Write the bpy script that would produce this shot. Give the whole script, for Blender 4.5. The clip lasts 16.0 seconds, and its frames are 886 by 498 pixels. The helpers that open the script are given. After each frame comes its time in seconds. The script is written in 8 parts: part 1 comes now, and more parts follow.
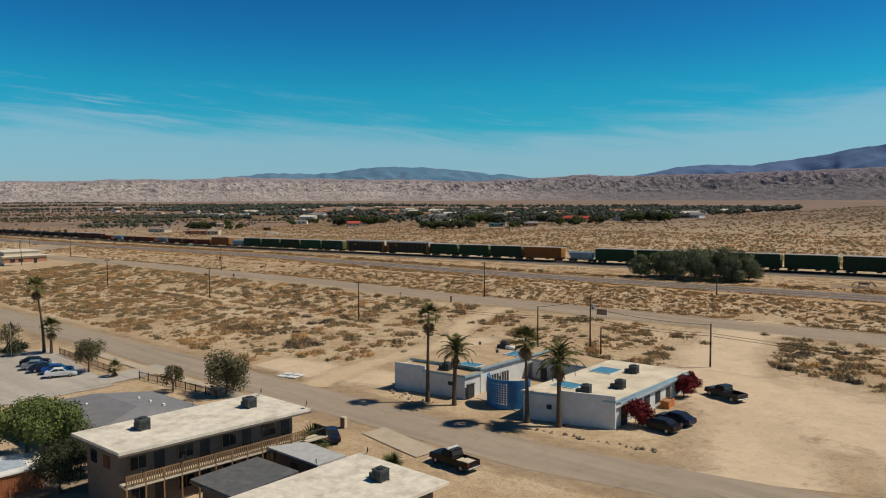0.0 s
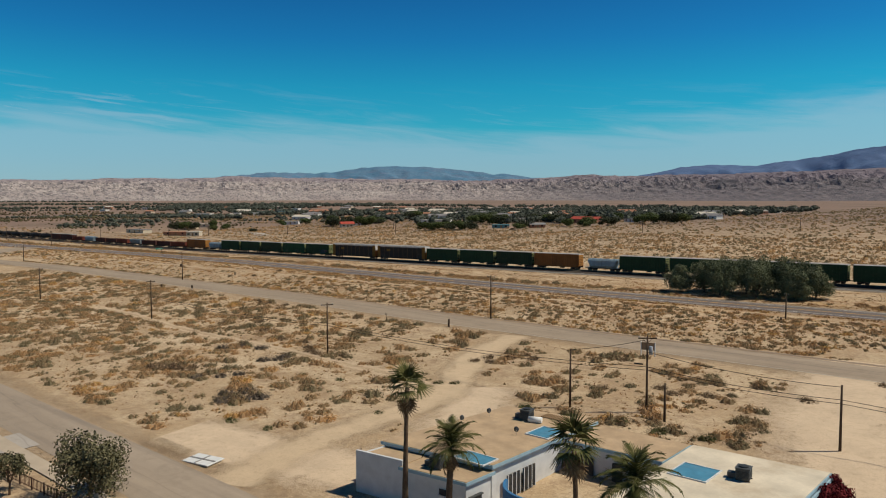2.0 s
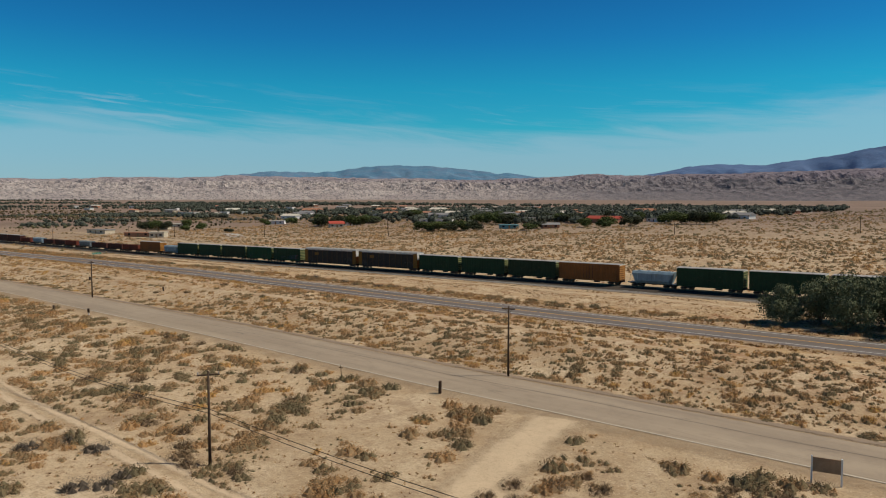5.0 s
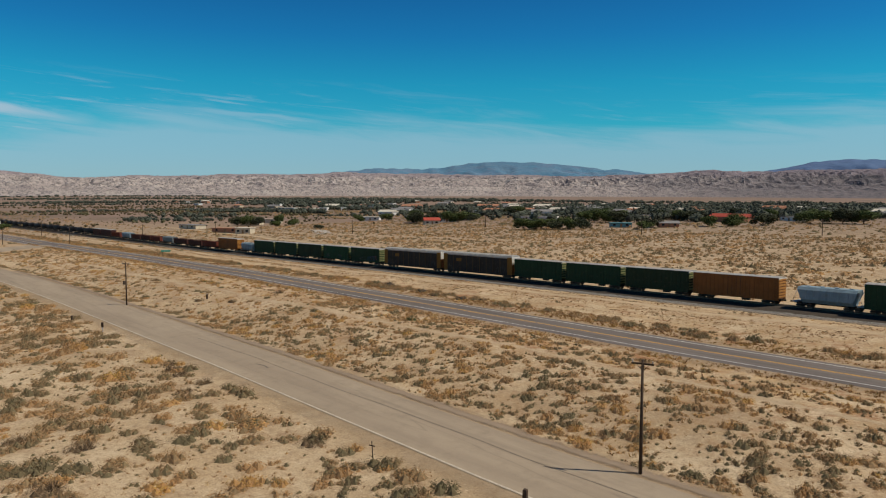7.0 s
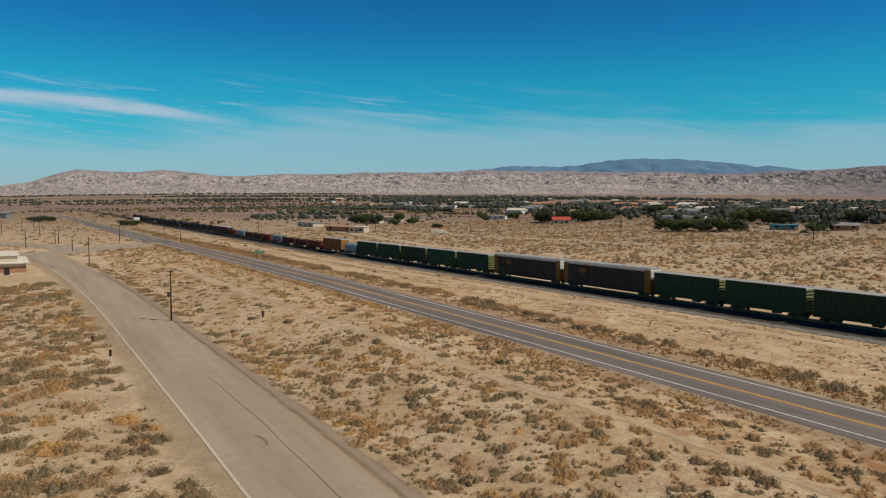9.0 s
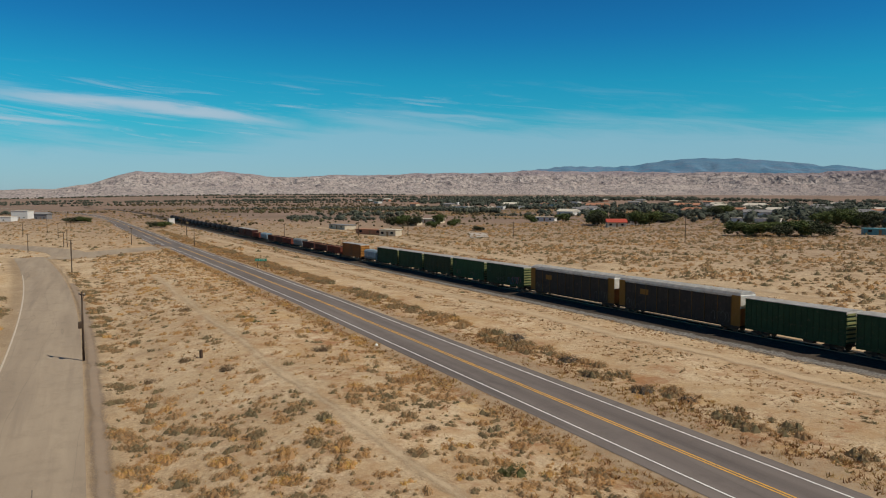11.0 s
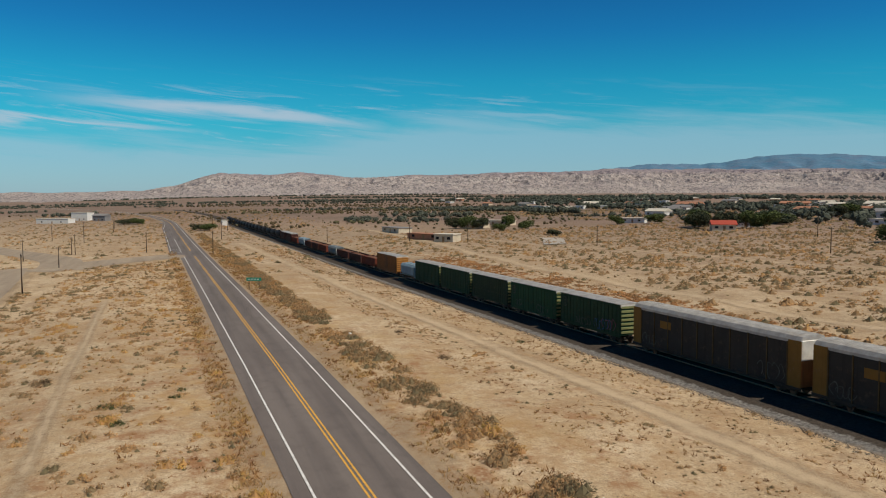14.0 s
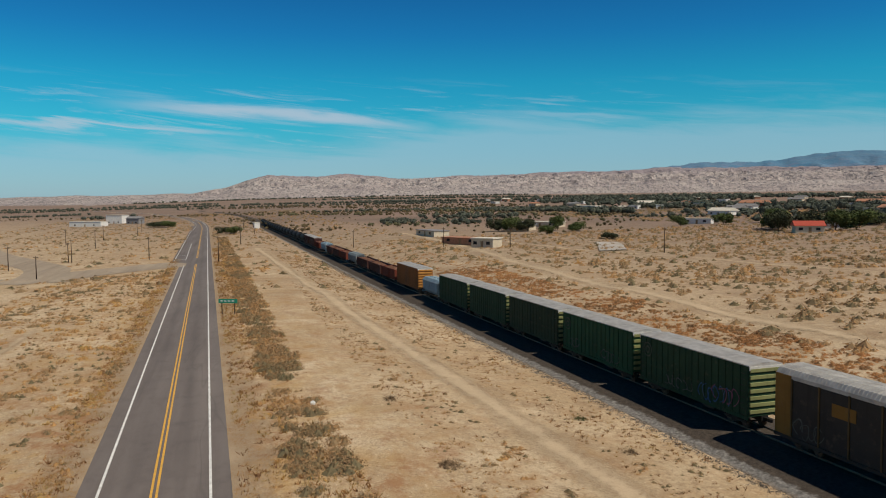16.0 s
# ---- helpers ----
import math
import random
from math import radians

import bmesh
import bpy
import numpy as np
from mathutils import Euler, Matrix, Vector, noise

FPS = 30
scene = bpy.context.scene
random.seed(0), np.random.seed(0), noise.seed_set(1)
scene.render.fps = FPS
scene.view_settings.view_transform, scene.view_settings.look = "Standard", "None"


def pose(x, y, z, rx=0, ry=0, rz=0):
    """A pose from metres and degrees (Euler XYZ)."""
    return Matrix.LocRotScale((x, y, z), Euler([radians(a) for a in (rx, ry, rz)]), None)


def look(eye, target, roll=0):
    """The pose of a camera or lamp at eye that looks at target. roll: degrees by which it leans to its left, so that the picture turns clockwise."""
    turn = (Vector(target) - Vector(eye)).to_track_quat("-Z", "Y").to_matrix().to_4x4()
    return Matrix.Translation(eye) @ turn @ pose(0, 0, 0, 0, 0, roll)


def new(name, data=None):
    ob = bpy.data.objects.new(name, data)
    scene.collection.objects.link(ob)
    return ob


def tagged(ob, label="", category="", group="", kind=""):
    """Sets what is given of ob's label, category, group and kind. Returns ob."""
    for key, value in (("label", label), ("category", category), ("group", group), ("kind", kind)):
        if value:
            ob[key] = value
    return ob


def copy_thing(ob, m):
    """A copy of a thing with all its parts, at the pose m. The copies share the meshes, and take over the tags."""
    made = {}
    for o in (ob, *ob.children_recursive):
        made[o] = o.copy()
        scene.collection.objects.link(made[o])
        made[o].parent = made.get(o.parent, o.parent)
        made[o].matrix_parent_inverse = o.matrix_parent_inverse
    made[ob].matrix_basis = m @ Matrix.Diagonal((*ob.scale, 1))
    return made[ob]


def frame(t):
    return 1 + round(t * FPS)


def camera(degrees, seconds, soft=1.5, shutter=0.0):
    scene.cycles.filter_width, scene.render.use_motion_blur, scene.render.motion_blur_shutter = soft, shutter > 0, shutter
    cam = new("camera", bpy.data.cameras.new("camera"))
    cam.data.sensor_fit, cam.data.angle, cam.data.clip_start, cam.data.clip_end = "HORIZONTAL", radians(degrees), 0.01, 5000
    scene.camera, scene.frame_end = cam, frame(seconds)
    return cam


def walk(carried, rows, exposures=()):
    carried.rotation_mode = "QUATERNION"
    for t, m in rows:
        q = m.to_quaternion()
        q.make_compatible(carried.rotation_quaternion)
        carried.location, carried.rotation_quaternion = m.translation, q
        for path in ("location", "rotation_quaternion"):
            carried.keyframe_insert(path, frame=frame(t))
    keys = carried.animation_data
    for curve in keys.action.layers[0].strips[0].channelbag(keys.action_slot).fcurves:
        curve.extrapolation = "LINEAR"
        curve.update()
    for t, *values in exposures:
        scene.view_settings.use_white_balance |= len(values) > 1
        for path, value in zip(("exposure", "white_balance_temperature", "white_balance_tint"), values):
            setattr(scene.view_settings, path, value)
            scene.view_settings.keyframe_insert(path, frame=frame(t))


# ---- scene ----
import itertools

cam = camera(61.74, 16.0, soft=1.05)
# seconds, eye, yaw to the left from +y, pitch, lean to the left
PATH = [
    (0, 38.06, 28.88, 29.89, 41.25, -3.59, -0.25),
    (0.5, 31.92, 36.31, 29.87, 41.30, -3.58, -0.24),
    (1, 25.64, 43.83, 29.82, 41.30, -3.57, -0.19),
    (1.5, 19.40, 51.41, 29.73, 41.33, -3.59, -0.12),
    (2, 13.17, 58.91, 29.59, 41.35, -3.60, -0.09),
    (2.5, 7.05, 66.38, 29.39, 41.37, -3.59, -0.14),
    (3, 0.98, 73.77, 29.14, 41.37, -3.58, -0.16),
    (3.5, -5.29, 81.30, 28.84, 41.33, -3.57, -0.12),
    (3.7, -7.85, 84.33, 28.72, 41.32, -3.56, -0.09),
    (5.8, -33.81, 115.98, 27.41, 42.57, -3.77, 0.18),
    (6, -36.14, 118.72, 27.31, 43.43, -3.75, 0.17),
    (6.5, -41.95, 125.56, 27.09, 46.27, -3.79, 0.15),
    (7, -47.84, 132.50, 26.93, 49.71, -3.85, 0.16),
    (7.5, -53.84, 139.43, 26.79, 53.02, -3.89, 0.18),
    (8, -59.87, 146.10, 26.64, 55.85, -3.92, 0.20),
    (8.5, -66.11, 152.28, 26.51, 58.31, -3.97, 0.20),
    (9, -72.87, 158.32, 26.46, 60.18, -4.03, 0.26),
    (9.2, -75.61, 160.78, 26.45, 60.80, -4.06, 0.31),
    (11.3, -105.74, 184.30, 25.93, 64.94, -4.00, 0.21),
    (11.5, -108.95, 186.36, 25.90, 65.43, -4.03, 0.20),
    (12, -117.14, 191.37, 25.85, 66.64, -4.03, 0.16),
    (12.5, -125.19, 196.00, 25.76, 67.79, -4.03, 0.12),
    (13, -133.34, 200.47, 25.65, 68.81, -4.03, 0.07),
    (13.5, -141.54, 204.84, 25.49, 69.63, -4.02, -0.02),
    (14, -149.81, 209.07, 25.33, 70.35, -4.00, -0.07),
    (14.5, -157.95, 212.91, 25.16, 71.22, -4.01, -0.13),
    (15, -165.95, 216.50, 24.99, 72.21, -3.96, -0.22),
    (15.5, -173.96, 220.02, 24.83, 73.20, -3.94, -0.32),
    (16, -182.08, 223.55, 24.67, 74.01, -3.92, -0.44),
]
walk(cam, [(t, pose(x, y, z, 0, 0, yaw) @ pose(0, 0, 0, 90 + pitch, 0, 0) @ pose(0, 0, 0, 0, 0, lean)) for t, x, y, z, yaw, pitch, lean in PATH])

# ---------------------------------------------------------------- light
SUN_ELEVATION, SUN_AZIMUTH = 53.0, 39.0  # azimuth of the sun, counter-clockwise from +x
world = bpy.data.worlds.new("world")
scene.world = world
world.use_nodes = True
wn, wl = world.node_tree.nodes, world.node_tree.links
wn.clear()


def link(tree, a, b):
    tree.links.new(a, b)


def wnode(kind, **kw):
    n = wn.new(kind)
    for k, v in kw.items():
        if k == "op":
            n.operation = v
        elif k == "blend":
            n.blend_type = v
    return n


sky = wn.new("ShaderNodeTexSky")
sky.sky_type, sky.sun_disc = "NISHITA", False
sky.sun_elevation, sky.sun_rotation = radians(SUN_ELEVATION), radians(90 - SUN_AZIMUTH)
sky.altitude, sky.air_density, sky.dust_density, sky.ozone_density = 0.0, 1.0, 0.4, 2.5
# bearing (left of +y) and elevation, in degrees
coord = wn.new("ShaderNodeTexCoord")
sep = wn.new("ShaderNodeSeparateXYZ")
wl.new(coord.outputs["Generated"], sep.inputs[0])


def wmath(op, a, b=0.0, c=0.0):
    n = wnode("ShaderNodeMath", op=op)
    for v, i in ((a, 0), (b, 1), (c, 2)):
        if isinstance(v, (int, float)):
            n.inputs[i].default_value = v
        else:
            wl.new(v, n.inputs[i])
    return n.outputs[0]


def wspan(v, a, b, c=0.0, d=1.0):
    n = wn.new("ShaderNodeMapRange")
    n.interpolation_type = "SMOOTHSTEP"
    wl.new(v, n.inputs[0])
    for x, i in ((a, 1), (b, 2), (c, 3), (d, 4)):
        n.inputs[i].default_value = x
    return n.outputs[0]


def wnoise(sx, sy, detail, rough, shift=0.0):
    """Noise over bearing and elevation, drawn out along the horizon."""
    cb = wn.new("ShaderNodeCombineXYZ")
    wl.new(wmath("MULTIPLY", bearing, sx), cb.inputs[0])
    wl.new(wmath("MULTIPLY", tilted, sy), cb.inputs[1])
    cb.inputs[2].default_value = shift
    n = wn.new("ShaderNodeTexNoise")
    n.inputs["Scale"].default_value, n.inputs["Detail"].default_value, n.inputs["Roughness"].default_value = 1.0, detail, rough
    n.inputs["Distortion"].default_value = 0.5
    wl.new(cb.outputs[0], n.inputs["Vector"])
    return n.outputs[0]


bearing = wmath("MULTIPLY", wmath("ARCTAN2", wmath("MULTIPLY", sep.outputs[0], -1.0), sep.outputs[1]), 57.2958)
elevation = wmath("MULTIPLY", wmath("ARCSINE", sep.outputs[2]), 57.2958)
tilted = wmath("MULTIPLY_ADD", bearing, -0.085, elevation)
# a thin veil low down with a wispy upper border, and long streaks of cirrus
wisp = wnoise(0.09, 0.85, 7.0, 0.62)
crest = wn.new("ShaderNodeValToRGB")
CREST = ((-20, 0.80), (8, 0.84), (24, 0.62), (36, 0.56), (48, 0.63), (58, 0.64), (70, 0.72), (77, 0.56), (84, 0.45), (96, 0.47), (110, 0.50))
while len(crest.color_ramp.elements) < len(CREST):
    crest.color_ramp.elements.new(0.5)
for el, (p, c) in zip(crest.color_ramp.elements, CREST):
    el.position, el.color = (p + 20) / 130, (c, c, c, 1)
wl.new(wmath("DIVIDE", wmath("ADD", bearing, 20.0), 130.0), crest.inputs[0])
over = wmath("SUBTRACT", elevation, wmath("MULTIPLY", crest.outputs[0], 10.0))
veil = wspan(wmath("MULTIPLY_ADD", wmath("SUBTRACT", wisp, 0.5), 4.5, over), 0.55, -2.2, 0.0, 0.42)
fine = wspan(wnoise(0.13, 1.5, 8.0, 0.66, 4.0), 0.50, 0.72, 0.0, 0.5)
fine = wmath("MULTIPLY", wmath("MULTIPLY", fine, wspan(elevation, 9.5, 6.5)), wspan(bearing, 48.0, 78.0, 0.25, 1.0))


def streak(mid, height, slope, length, thick, amount):
    """One cirrus streak: bearing and elevation of its middle, its slope, half length and half thickness."""
    along = wmath("SUBTRACT", bearing, mid)
    off = wmath("SUBTRACT", elevation, wmath("MULTIPLY_ADD", along, slope, height))
    off = wmath("MULTIPLY_ADD", wmath("SUBTRACT", wisp, 0.5), 2.2, off)
    body = wmath("MULTIPLY", wspan(wmath("ABSOLUTE", off), thick, 0.0), wspan(wmath("ABSOLUTE", along), length, length * 0.25))
    return wmath("MULTIPLY", body, amount)


cloud = wmath("MAXIMUM", veil, fine)
for row in ((86.0, 6.2, 0.072, 15.0, 0.85, 0.80), (90.5, 6.75, 0.05, 6.5, 0.5, 0.62), (98.5, 5.15, 0.035, 13.0, 0.34, 0.7), (64.0, 6.2, 0.06, 8.0, 0.45, 0.35), (50.0, 5.6, 0.07, 9.0, 0.5, 0.18)):
    cloud = wmath("MAXIMUM", cloud, streak(*row))
hue = wn.new("ShaderNodeValToRGB")
SKY_HUES = ((0.0, (0.40, 0.80, 1.10)), (0.05, (0.25, 0.84, 1.10)), (0.095, (0.12, 0.93, 1.09)), (0.15, (0.072, 0.88, 1.07)), (0.21, (0.062, 0.65, 1.01)), (0.30, (0.058, 0.44, 0.83)), (0.48, (0.045, 0.22, 0.46)), (1.0, (0.04, 0.12, 0.26)))
while len(hue.color_ramp.elements) < len(SKY_HUES):
    hue.color_ramp.elements.new(0.5)
for el, (p, c) in zip(hue.color_ramp.elements, SKY_HUES):
    el.position, el.color = p, (*c, 1)
wl.new(sep.outputs[2], hue.inputs[0])
tone = wn.new("ShaderNodeMix")
tone.data_type, tone.blend_type = "RGBA", "MULTIPLY"
tone.inputs[0].default_value = 1.0
wl.new(hue.outputs[0], tone.inputs[7])
wl.new(sky.outputs[0], tone.inputs[6])
mixc = wn.new("ShaderNodeMix")
mixc.data_type = "RGBA"
mixc.inputs[7].default_value = (5.5, 6.7, 7.9, 1)
wl.new(cloud, mixc.inputs[0])
wl.new(tone.outputs[2], mixc.inputs[6])
bg = wn.new("ShaderNodeBackground")
bg.inputs[1].default_value = 0.080
wl.new(mixc.outputs[2], bg.inputs[0])
wout = wn.new("ShaderNodeOutputWorld")
wl.new(bg.outputs[0], wout.inputs[0])

sun_data = bpy.data.lights.new("sun", "SUN")
sun_data.energy, sun_data.angle, sun_data.color = 3.90, radians(0.53), (1.0, 0.92, 0.765)
sun = new("sun", sun_data)
sun.matrix_world = look((0, 0, 300), (-math.cos(radians(SUN_AZIMUTH)) * math.cos(radians(SUN_ELEVATION)), -math.sin(radians(SUN_AZIMUTH)) * math.cos(radians(SUN_ELEVATION)), 300 - math.sin(radians(SUN_ELEVATION))))

# ---------------------------------------------------------------- materials


class Nodes:
    """A small builder for one material's node tree."""

    def __init__(self, name, rough=0.8, metal=0.0, spec=0.3):
        self.m = bpy.data.materials.new(name)
        self.m.use_nodes = True
        self.t = self.m.node_tree
        self.b = next(n for n in self.t.nodes if n.type == "BSDF_PRINCIPLED")
        self.out = next(n for n in self.t.nodes if n.type == "OUTPUT_MATERIAL")
        self.b.inputs["Roughness"].default_value, self.b.inputs["Metallic"].default_value = rough, metal
        self.b.inputs["Specular IOR Level"].default_value = spec
        self.geo = None

    def node(self, kind):
        return self.t.nodes.new(kind)

    def put(self, a, b):
        if isinstance(a, (int, float)):
            b.default_value = a
        elif isinstance(a, tuple):
            b.default_value = a if len(a) == 4 or b.type == "VECTOR" else (*a, 1)
        else:
            self.t.links.new(a, b)

    def position(self):
        if not self.geo:
            self.geo = self.node("ShaderNodeNewGeometry")
        return self.geo.outputs["Position"]

    def objectco(self):
        return self.node("ShaderNodeTexCoord").outputs["Object"]

    def island(self):
        if not self.geo:
            self.geo = self.node("ShaderNodeNewGeometry")
        return self.geo.outputs["Random Per Island"]

    def random(self):
        return self.node("ShaderNodeObjectInfo").outputs["Random"]

    def scaled(self, vec, s):
        n = self.node("ShaderNodeMapping")
        self.put(vec, n.inputs["Vector"])
        n.inputs["Scale"].default_value = s if isinstance(s, tuple) else (s, s, s)
        return n.outputs[0]

    def noise(self, vec, scale, detail=4.0, rough=0.55, warp=0.0):
        n = self.node("ShaderNodeTexNoise")
        self.put(vec, n.inputs["Vector"])
        for k, v in (("Scale", scale), ("Detail", detail), ("Roughness", rough), ("Distortion", warp)):
            n.inputs[k].default_value = v
        return n.outputs[0]

    def voronoi(self, vec, scale, feature="F1"):
        n = self.node("ShaderNodeTexVoronoi")
        n.feature = feature
        self.put(vec, n.inputs["Vector"])
        n.inputs["Scale"].default_value = scale
        return n.outputs["Distance"]

    def ramp(self, fac, stops):
        n = self.node("ShaderNodeValToRGB")
        el = n.color_ramp.elements
        while len(el) < len(stops):
            el.new(0.5)
        for e, (p, c) in zip(el, stops):
            e.position = p
            e.color = (c, c, c, 1) if isinstance(c, (int, float)) else (*c, 1)
        self.put(fac, n.inputs[0])
        return n.outputs[0]

    def mix(self, fac, a, b, blend="MIX"):
        n = self.node("ShaderNodeMix")
        n.data_type, n.blend_type = "RGBA", blend
        for v, i in ((fac, 0), (a, 6), (b, 7)):
            self.put(v, n.inputs[i])
        return n.outputs[2]

    def math(self, op, a, b=0.0, c=0.0):
        n = self.node("ShaderNodeMath")
        n.operation = op
        for v, i in ((a, 0), (b, 1), (c, 2)):
            self.put(v, n.inputs[i])
        return n.outputs[0]

    def span(self, v, a, b, c=0.0, d=1.0):
        n = self.node("ShaderNodeMapRange")
        for x, i in ((v, 0), (a, 1), (b, 2), (c, 3), (d, 4)):
            self.put(x, n.inputs[i])
        return n.outputs[0]

    def xyz(self, vec):
        n = self.node("ShaderNodeSeparateXYZ")
        self.put(vec, n.inputs[0])
        return n.outputs

    def bump(self, height, strength=0.3, dist=0.05):
        n = self.node("ShaderNodeBump")
        n.inputs["Strength"].default_value, n.inputs["Distance"].default_value = strength, dist
        self.put(height, n.inputs["Height"])
        self.t.links.new(n.outputs[0], self.b.inputs["Normal"])

    def color(self, c):
        self.put(c, self.b.inputs["Base Color"])

    def fade(self, mask):
        """Lets what lies below show where the mask is 0."""
        tr, mx = self.node("ShaderNodeBsdfTransparent"), self.node("ShaderNodeMixShader")
        self.put(mask, mx.inputs[0])
        self.t.links.new(tr.outputs[0], mx.inputs[1])
        self.t.links.new(self.b.outputs[0], mx.inputs[2])
        self.t.links.new(mx.outputs[0], self.out.inputs[0])


def plain(name, c, rough=0.7, metal=0.0, vary=0.18, scale=1.3, fine=14.0, dirt=(0.30, 0.24, 0.17), dust=0.25, bump=0.15, spec=0.3):
    """Paint, plaster, wood or metal: a base colour with blotches, fine grain and some desert dust."""
    k = Nodes(name, rough, metal, spec)
    p = k.objectco()
    big, small = k.noise(p, scale, 5), k.noise(p, fine, 3)
    lo, hi = tuple(v * (1 - vary) for v in c), tuple(min(1, v * (1 + vary)) for v in c)
    base = k.ramp(big, [(0.3, lo), (0.7, hi)])
    base = k.mix(k.span(small, 0.3, 0.7, 0, vary), base, tuple(v * 0.6 for v in c))
    base = k.mix(k.span(k.noise(p, scale * 0.6, 6, 0.65), 0.5, 0.75, 0, dust), base, dirt)
    k.color(base)
    if bump:
        k.bump(small, bump, 0.02)
    return k.m


SAND_A, SAND_B, SAND_C = (0.530, 0.388, 0.236), (0.44, 0.325, 0.20), (0.65, 0.51, 0.34)


def sand_material():
    k = Nodes("desert_sand", 0.95, spec=0.15)
    p = k.position()
    x, y, z = k.xyz(p)
    broad = k.noise(p, 0.018, 5, 0.6)
    mid = k.noise(p, 0.11, 6, 0.6)
    fine = k.noise(p, 1.4, 6, 0.7)
    grit = k.noise(p, 9.0, 3, 0.6)
    c = k.mix(k.span(broad, 0.35, 0.65), SAND_A, SAND_B)
    c = k.mix(k.span(mid, 0.42, 0.68), c, SAND_C)
    c = k.mix(k.span(fine, 0.50, 0.70, 0, 0.7), c, (0.29, 0.19, 0.11))
    c = k.mix(k.span(grit, 0.52, 0.68, 0, 0.75), c, (0.22, 0.145, 0.09))
    c = k.mix(k.span(k.noise(p, 4.5, 2, 0.5), 0.62, 0.70, 0, 0.75), c, (0.70, 0.57, 0.40))
    speck = k.noise(p, 3.6, 4, 0.75)
    c = k.mix(k.span(speck, 0.56, 0.66, 0, 0.65), c, (0.20, 0.13, 0.08))
    # dry grass and litter along the highway verges and between highway and railway
    hw = k.math("SUBTRACT", y, k.math("MULTIPLY_ADD", x, 0.0284, 225.24))
    near = k.math("ABSOLUTE", hw)
    clump = k.noise(p, 0.30, 8, 0.76)
    litter = k.math("MULTIPLY", k.span(near, 46.0, 10.0, 0.3, 1.0), k.span(clump, 0.47, 0.60))
    c = k.mix(k.math("MULTIPLY", litter, 0.7), c, (0.40, 0.245, 0.12))
    close = k.math("MULTIPLY", k.span(near, 9.0, 5.5), k.span(k.noise(p, 0.7, 9, 0.8), 0.42, 0.60))
    c = k.mix(k.math("MULTIPLY", close, 0.75), c, (0.37, 0.20, 0.085))
    gold = k.math("MULTIPLY", k.span(near, 22.0, 6.0), k.span(k.noise(p, 0.16, 6, 0.7), 0.50, 0.66))
    c = k.mix(k.math("MULTIPLY", gold, 0.65), c, (0.50, 0.30, 0.09))
    stretch = k.span(x, -280.0, -205.0, 0.5, 1.0)
    rust = k.math("MULTIPLY", k.span(near, 42.0, 6.0), k.span(k.noise(p, 0.23, 9, 0.78), 0.51, 0.61))
    c = k.mix(k.math("MULTIPLY", k.math("MULTIPLY", rust, stretch), 0.9), c, (0.29, 0.13, 0.055))
    # brown litter under the scrub everywhere else
    rest = k.math("MULTIPLY", k.span(near, 10.0, 30.0), k.span(k.noise(p, 0.16, 9, 0.80), 0.52, 0.62))
    c = k.mix(k.math("MULTIPLY", rest, 0.55), c, (0.27, 0.175, 0.105))
    plain_y = k.span(y, 284.0, 330.0)
    dots = k.math("MULTIPLY", plain_y, k.span(k.noise(p, 0.42, 7, 0.78), 0.50, 0.60))
    c = k.mix(k.math("MULTIPLY", dots, 0.6), c, (0.22, 0.135, 0.08))
    # reddish plain far off
    far = k.span(k.math("ADD", k.math("MULTIPLY", x, -0.6), y), 400, 760)
    red = k.mix(k.span(k.noise(p, 0.006, 6, 0.7), 0.4, 0.6), (0.235, 0.160, 0.125), (0.17, 0.122, 0.096))
    c = k.mix(k.math("MULTIPLY", far, 0.9), c, red)
    k.color(c)
    h = k.math("MULTIPLY_ADD", grit, 0.25, fine)
    k.bump(h, 0.9, 0.16)
    return k.m


def asphalt_material(name, dark, light, tracks=None, lanes=False):
    k = Nodes(name, 0.85, spec=0.25)
    p = k.position()
    c = k.mix(k.span(k.noise(k.scaled(p, (0.03, 0.35, 1)), 1.0, 5, 0.6), 0.35, 0.65), dark, light)
    c = k.mix(k.span(k.noise(p, 0.5, 6, 0.7), 0.5, 0.8, 0, 0.5), c, tuple(v * 0.62 for v in dark))
    seam = k.math("ABSOLUTE", k.math("SUBTRACT", k.noise(k.scaled(p, (0.012, 0.16, 1)), 1.0, 3, 0.5, 0.3), 0.5))
    c = k.mix(k.span(seam, 0.006, 0.001, 0, 0.2), c, (0.05, 0.045, 0.04))
    c = k.mix(k.span(k.noise(p, 26, 2), 0.55, 0.75, 0, 0.35), c, tuple(min(1, v * 1.5) for v in light))
    if tracks:
        c = k.mix(k.span(k.noise(k.scaled(p, (0.02, 0.5, 1)), 1.0, 4, 0.6), 0.55, 0.75, 0, 0.8), c, tracks)
    if lanes:
        # oil-dark lane middles and paler wheel tracks
        at = k.node("ShaderNodeAttribute")
        at.attribute_name = "across"
        side = k.math("ABSOLUTE", k.math("SUBTRACT", k.math("ABSOLUTE", at.outputs["Fac"]), 0.34))
        worn = k.math("MULTIPLY", k.span(side, 0.16, 0.02), k.span(k.noise(k.scaled(p, (0.05, 0.5, 1)), 1.0, 5, 0.6), 0.3, 0.7, 0.2, 1.0))
        c = k.mix(k.math("MULTIPLY", worn, 0.38), c, tuple(v * 0.55 for v in dark))
    k.color(c)
    k.bump(k.noise(p, 30, 2), 0.3, 0.01)
    return k.m


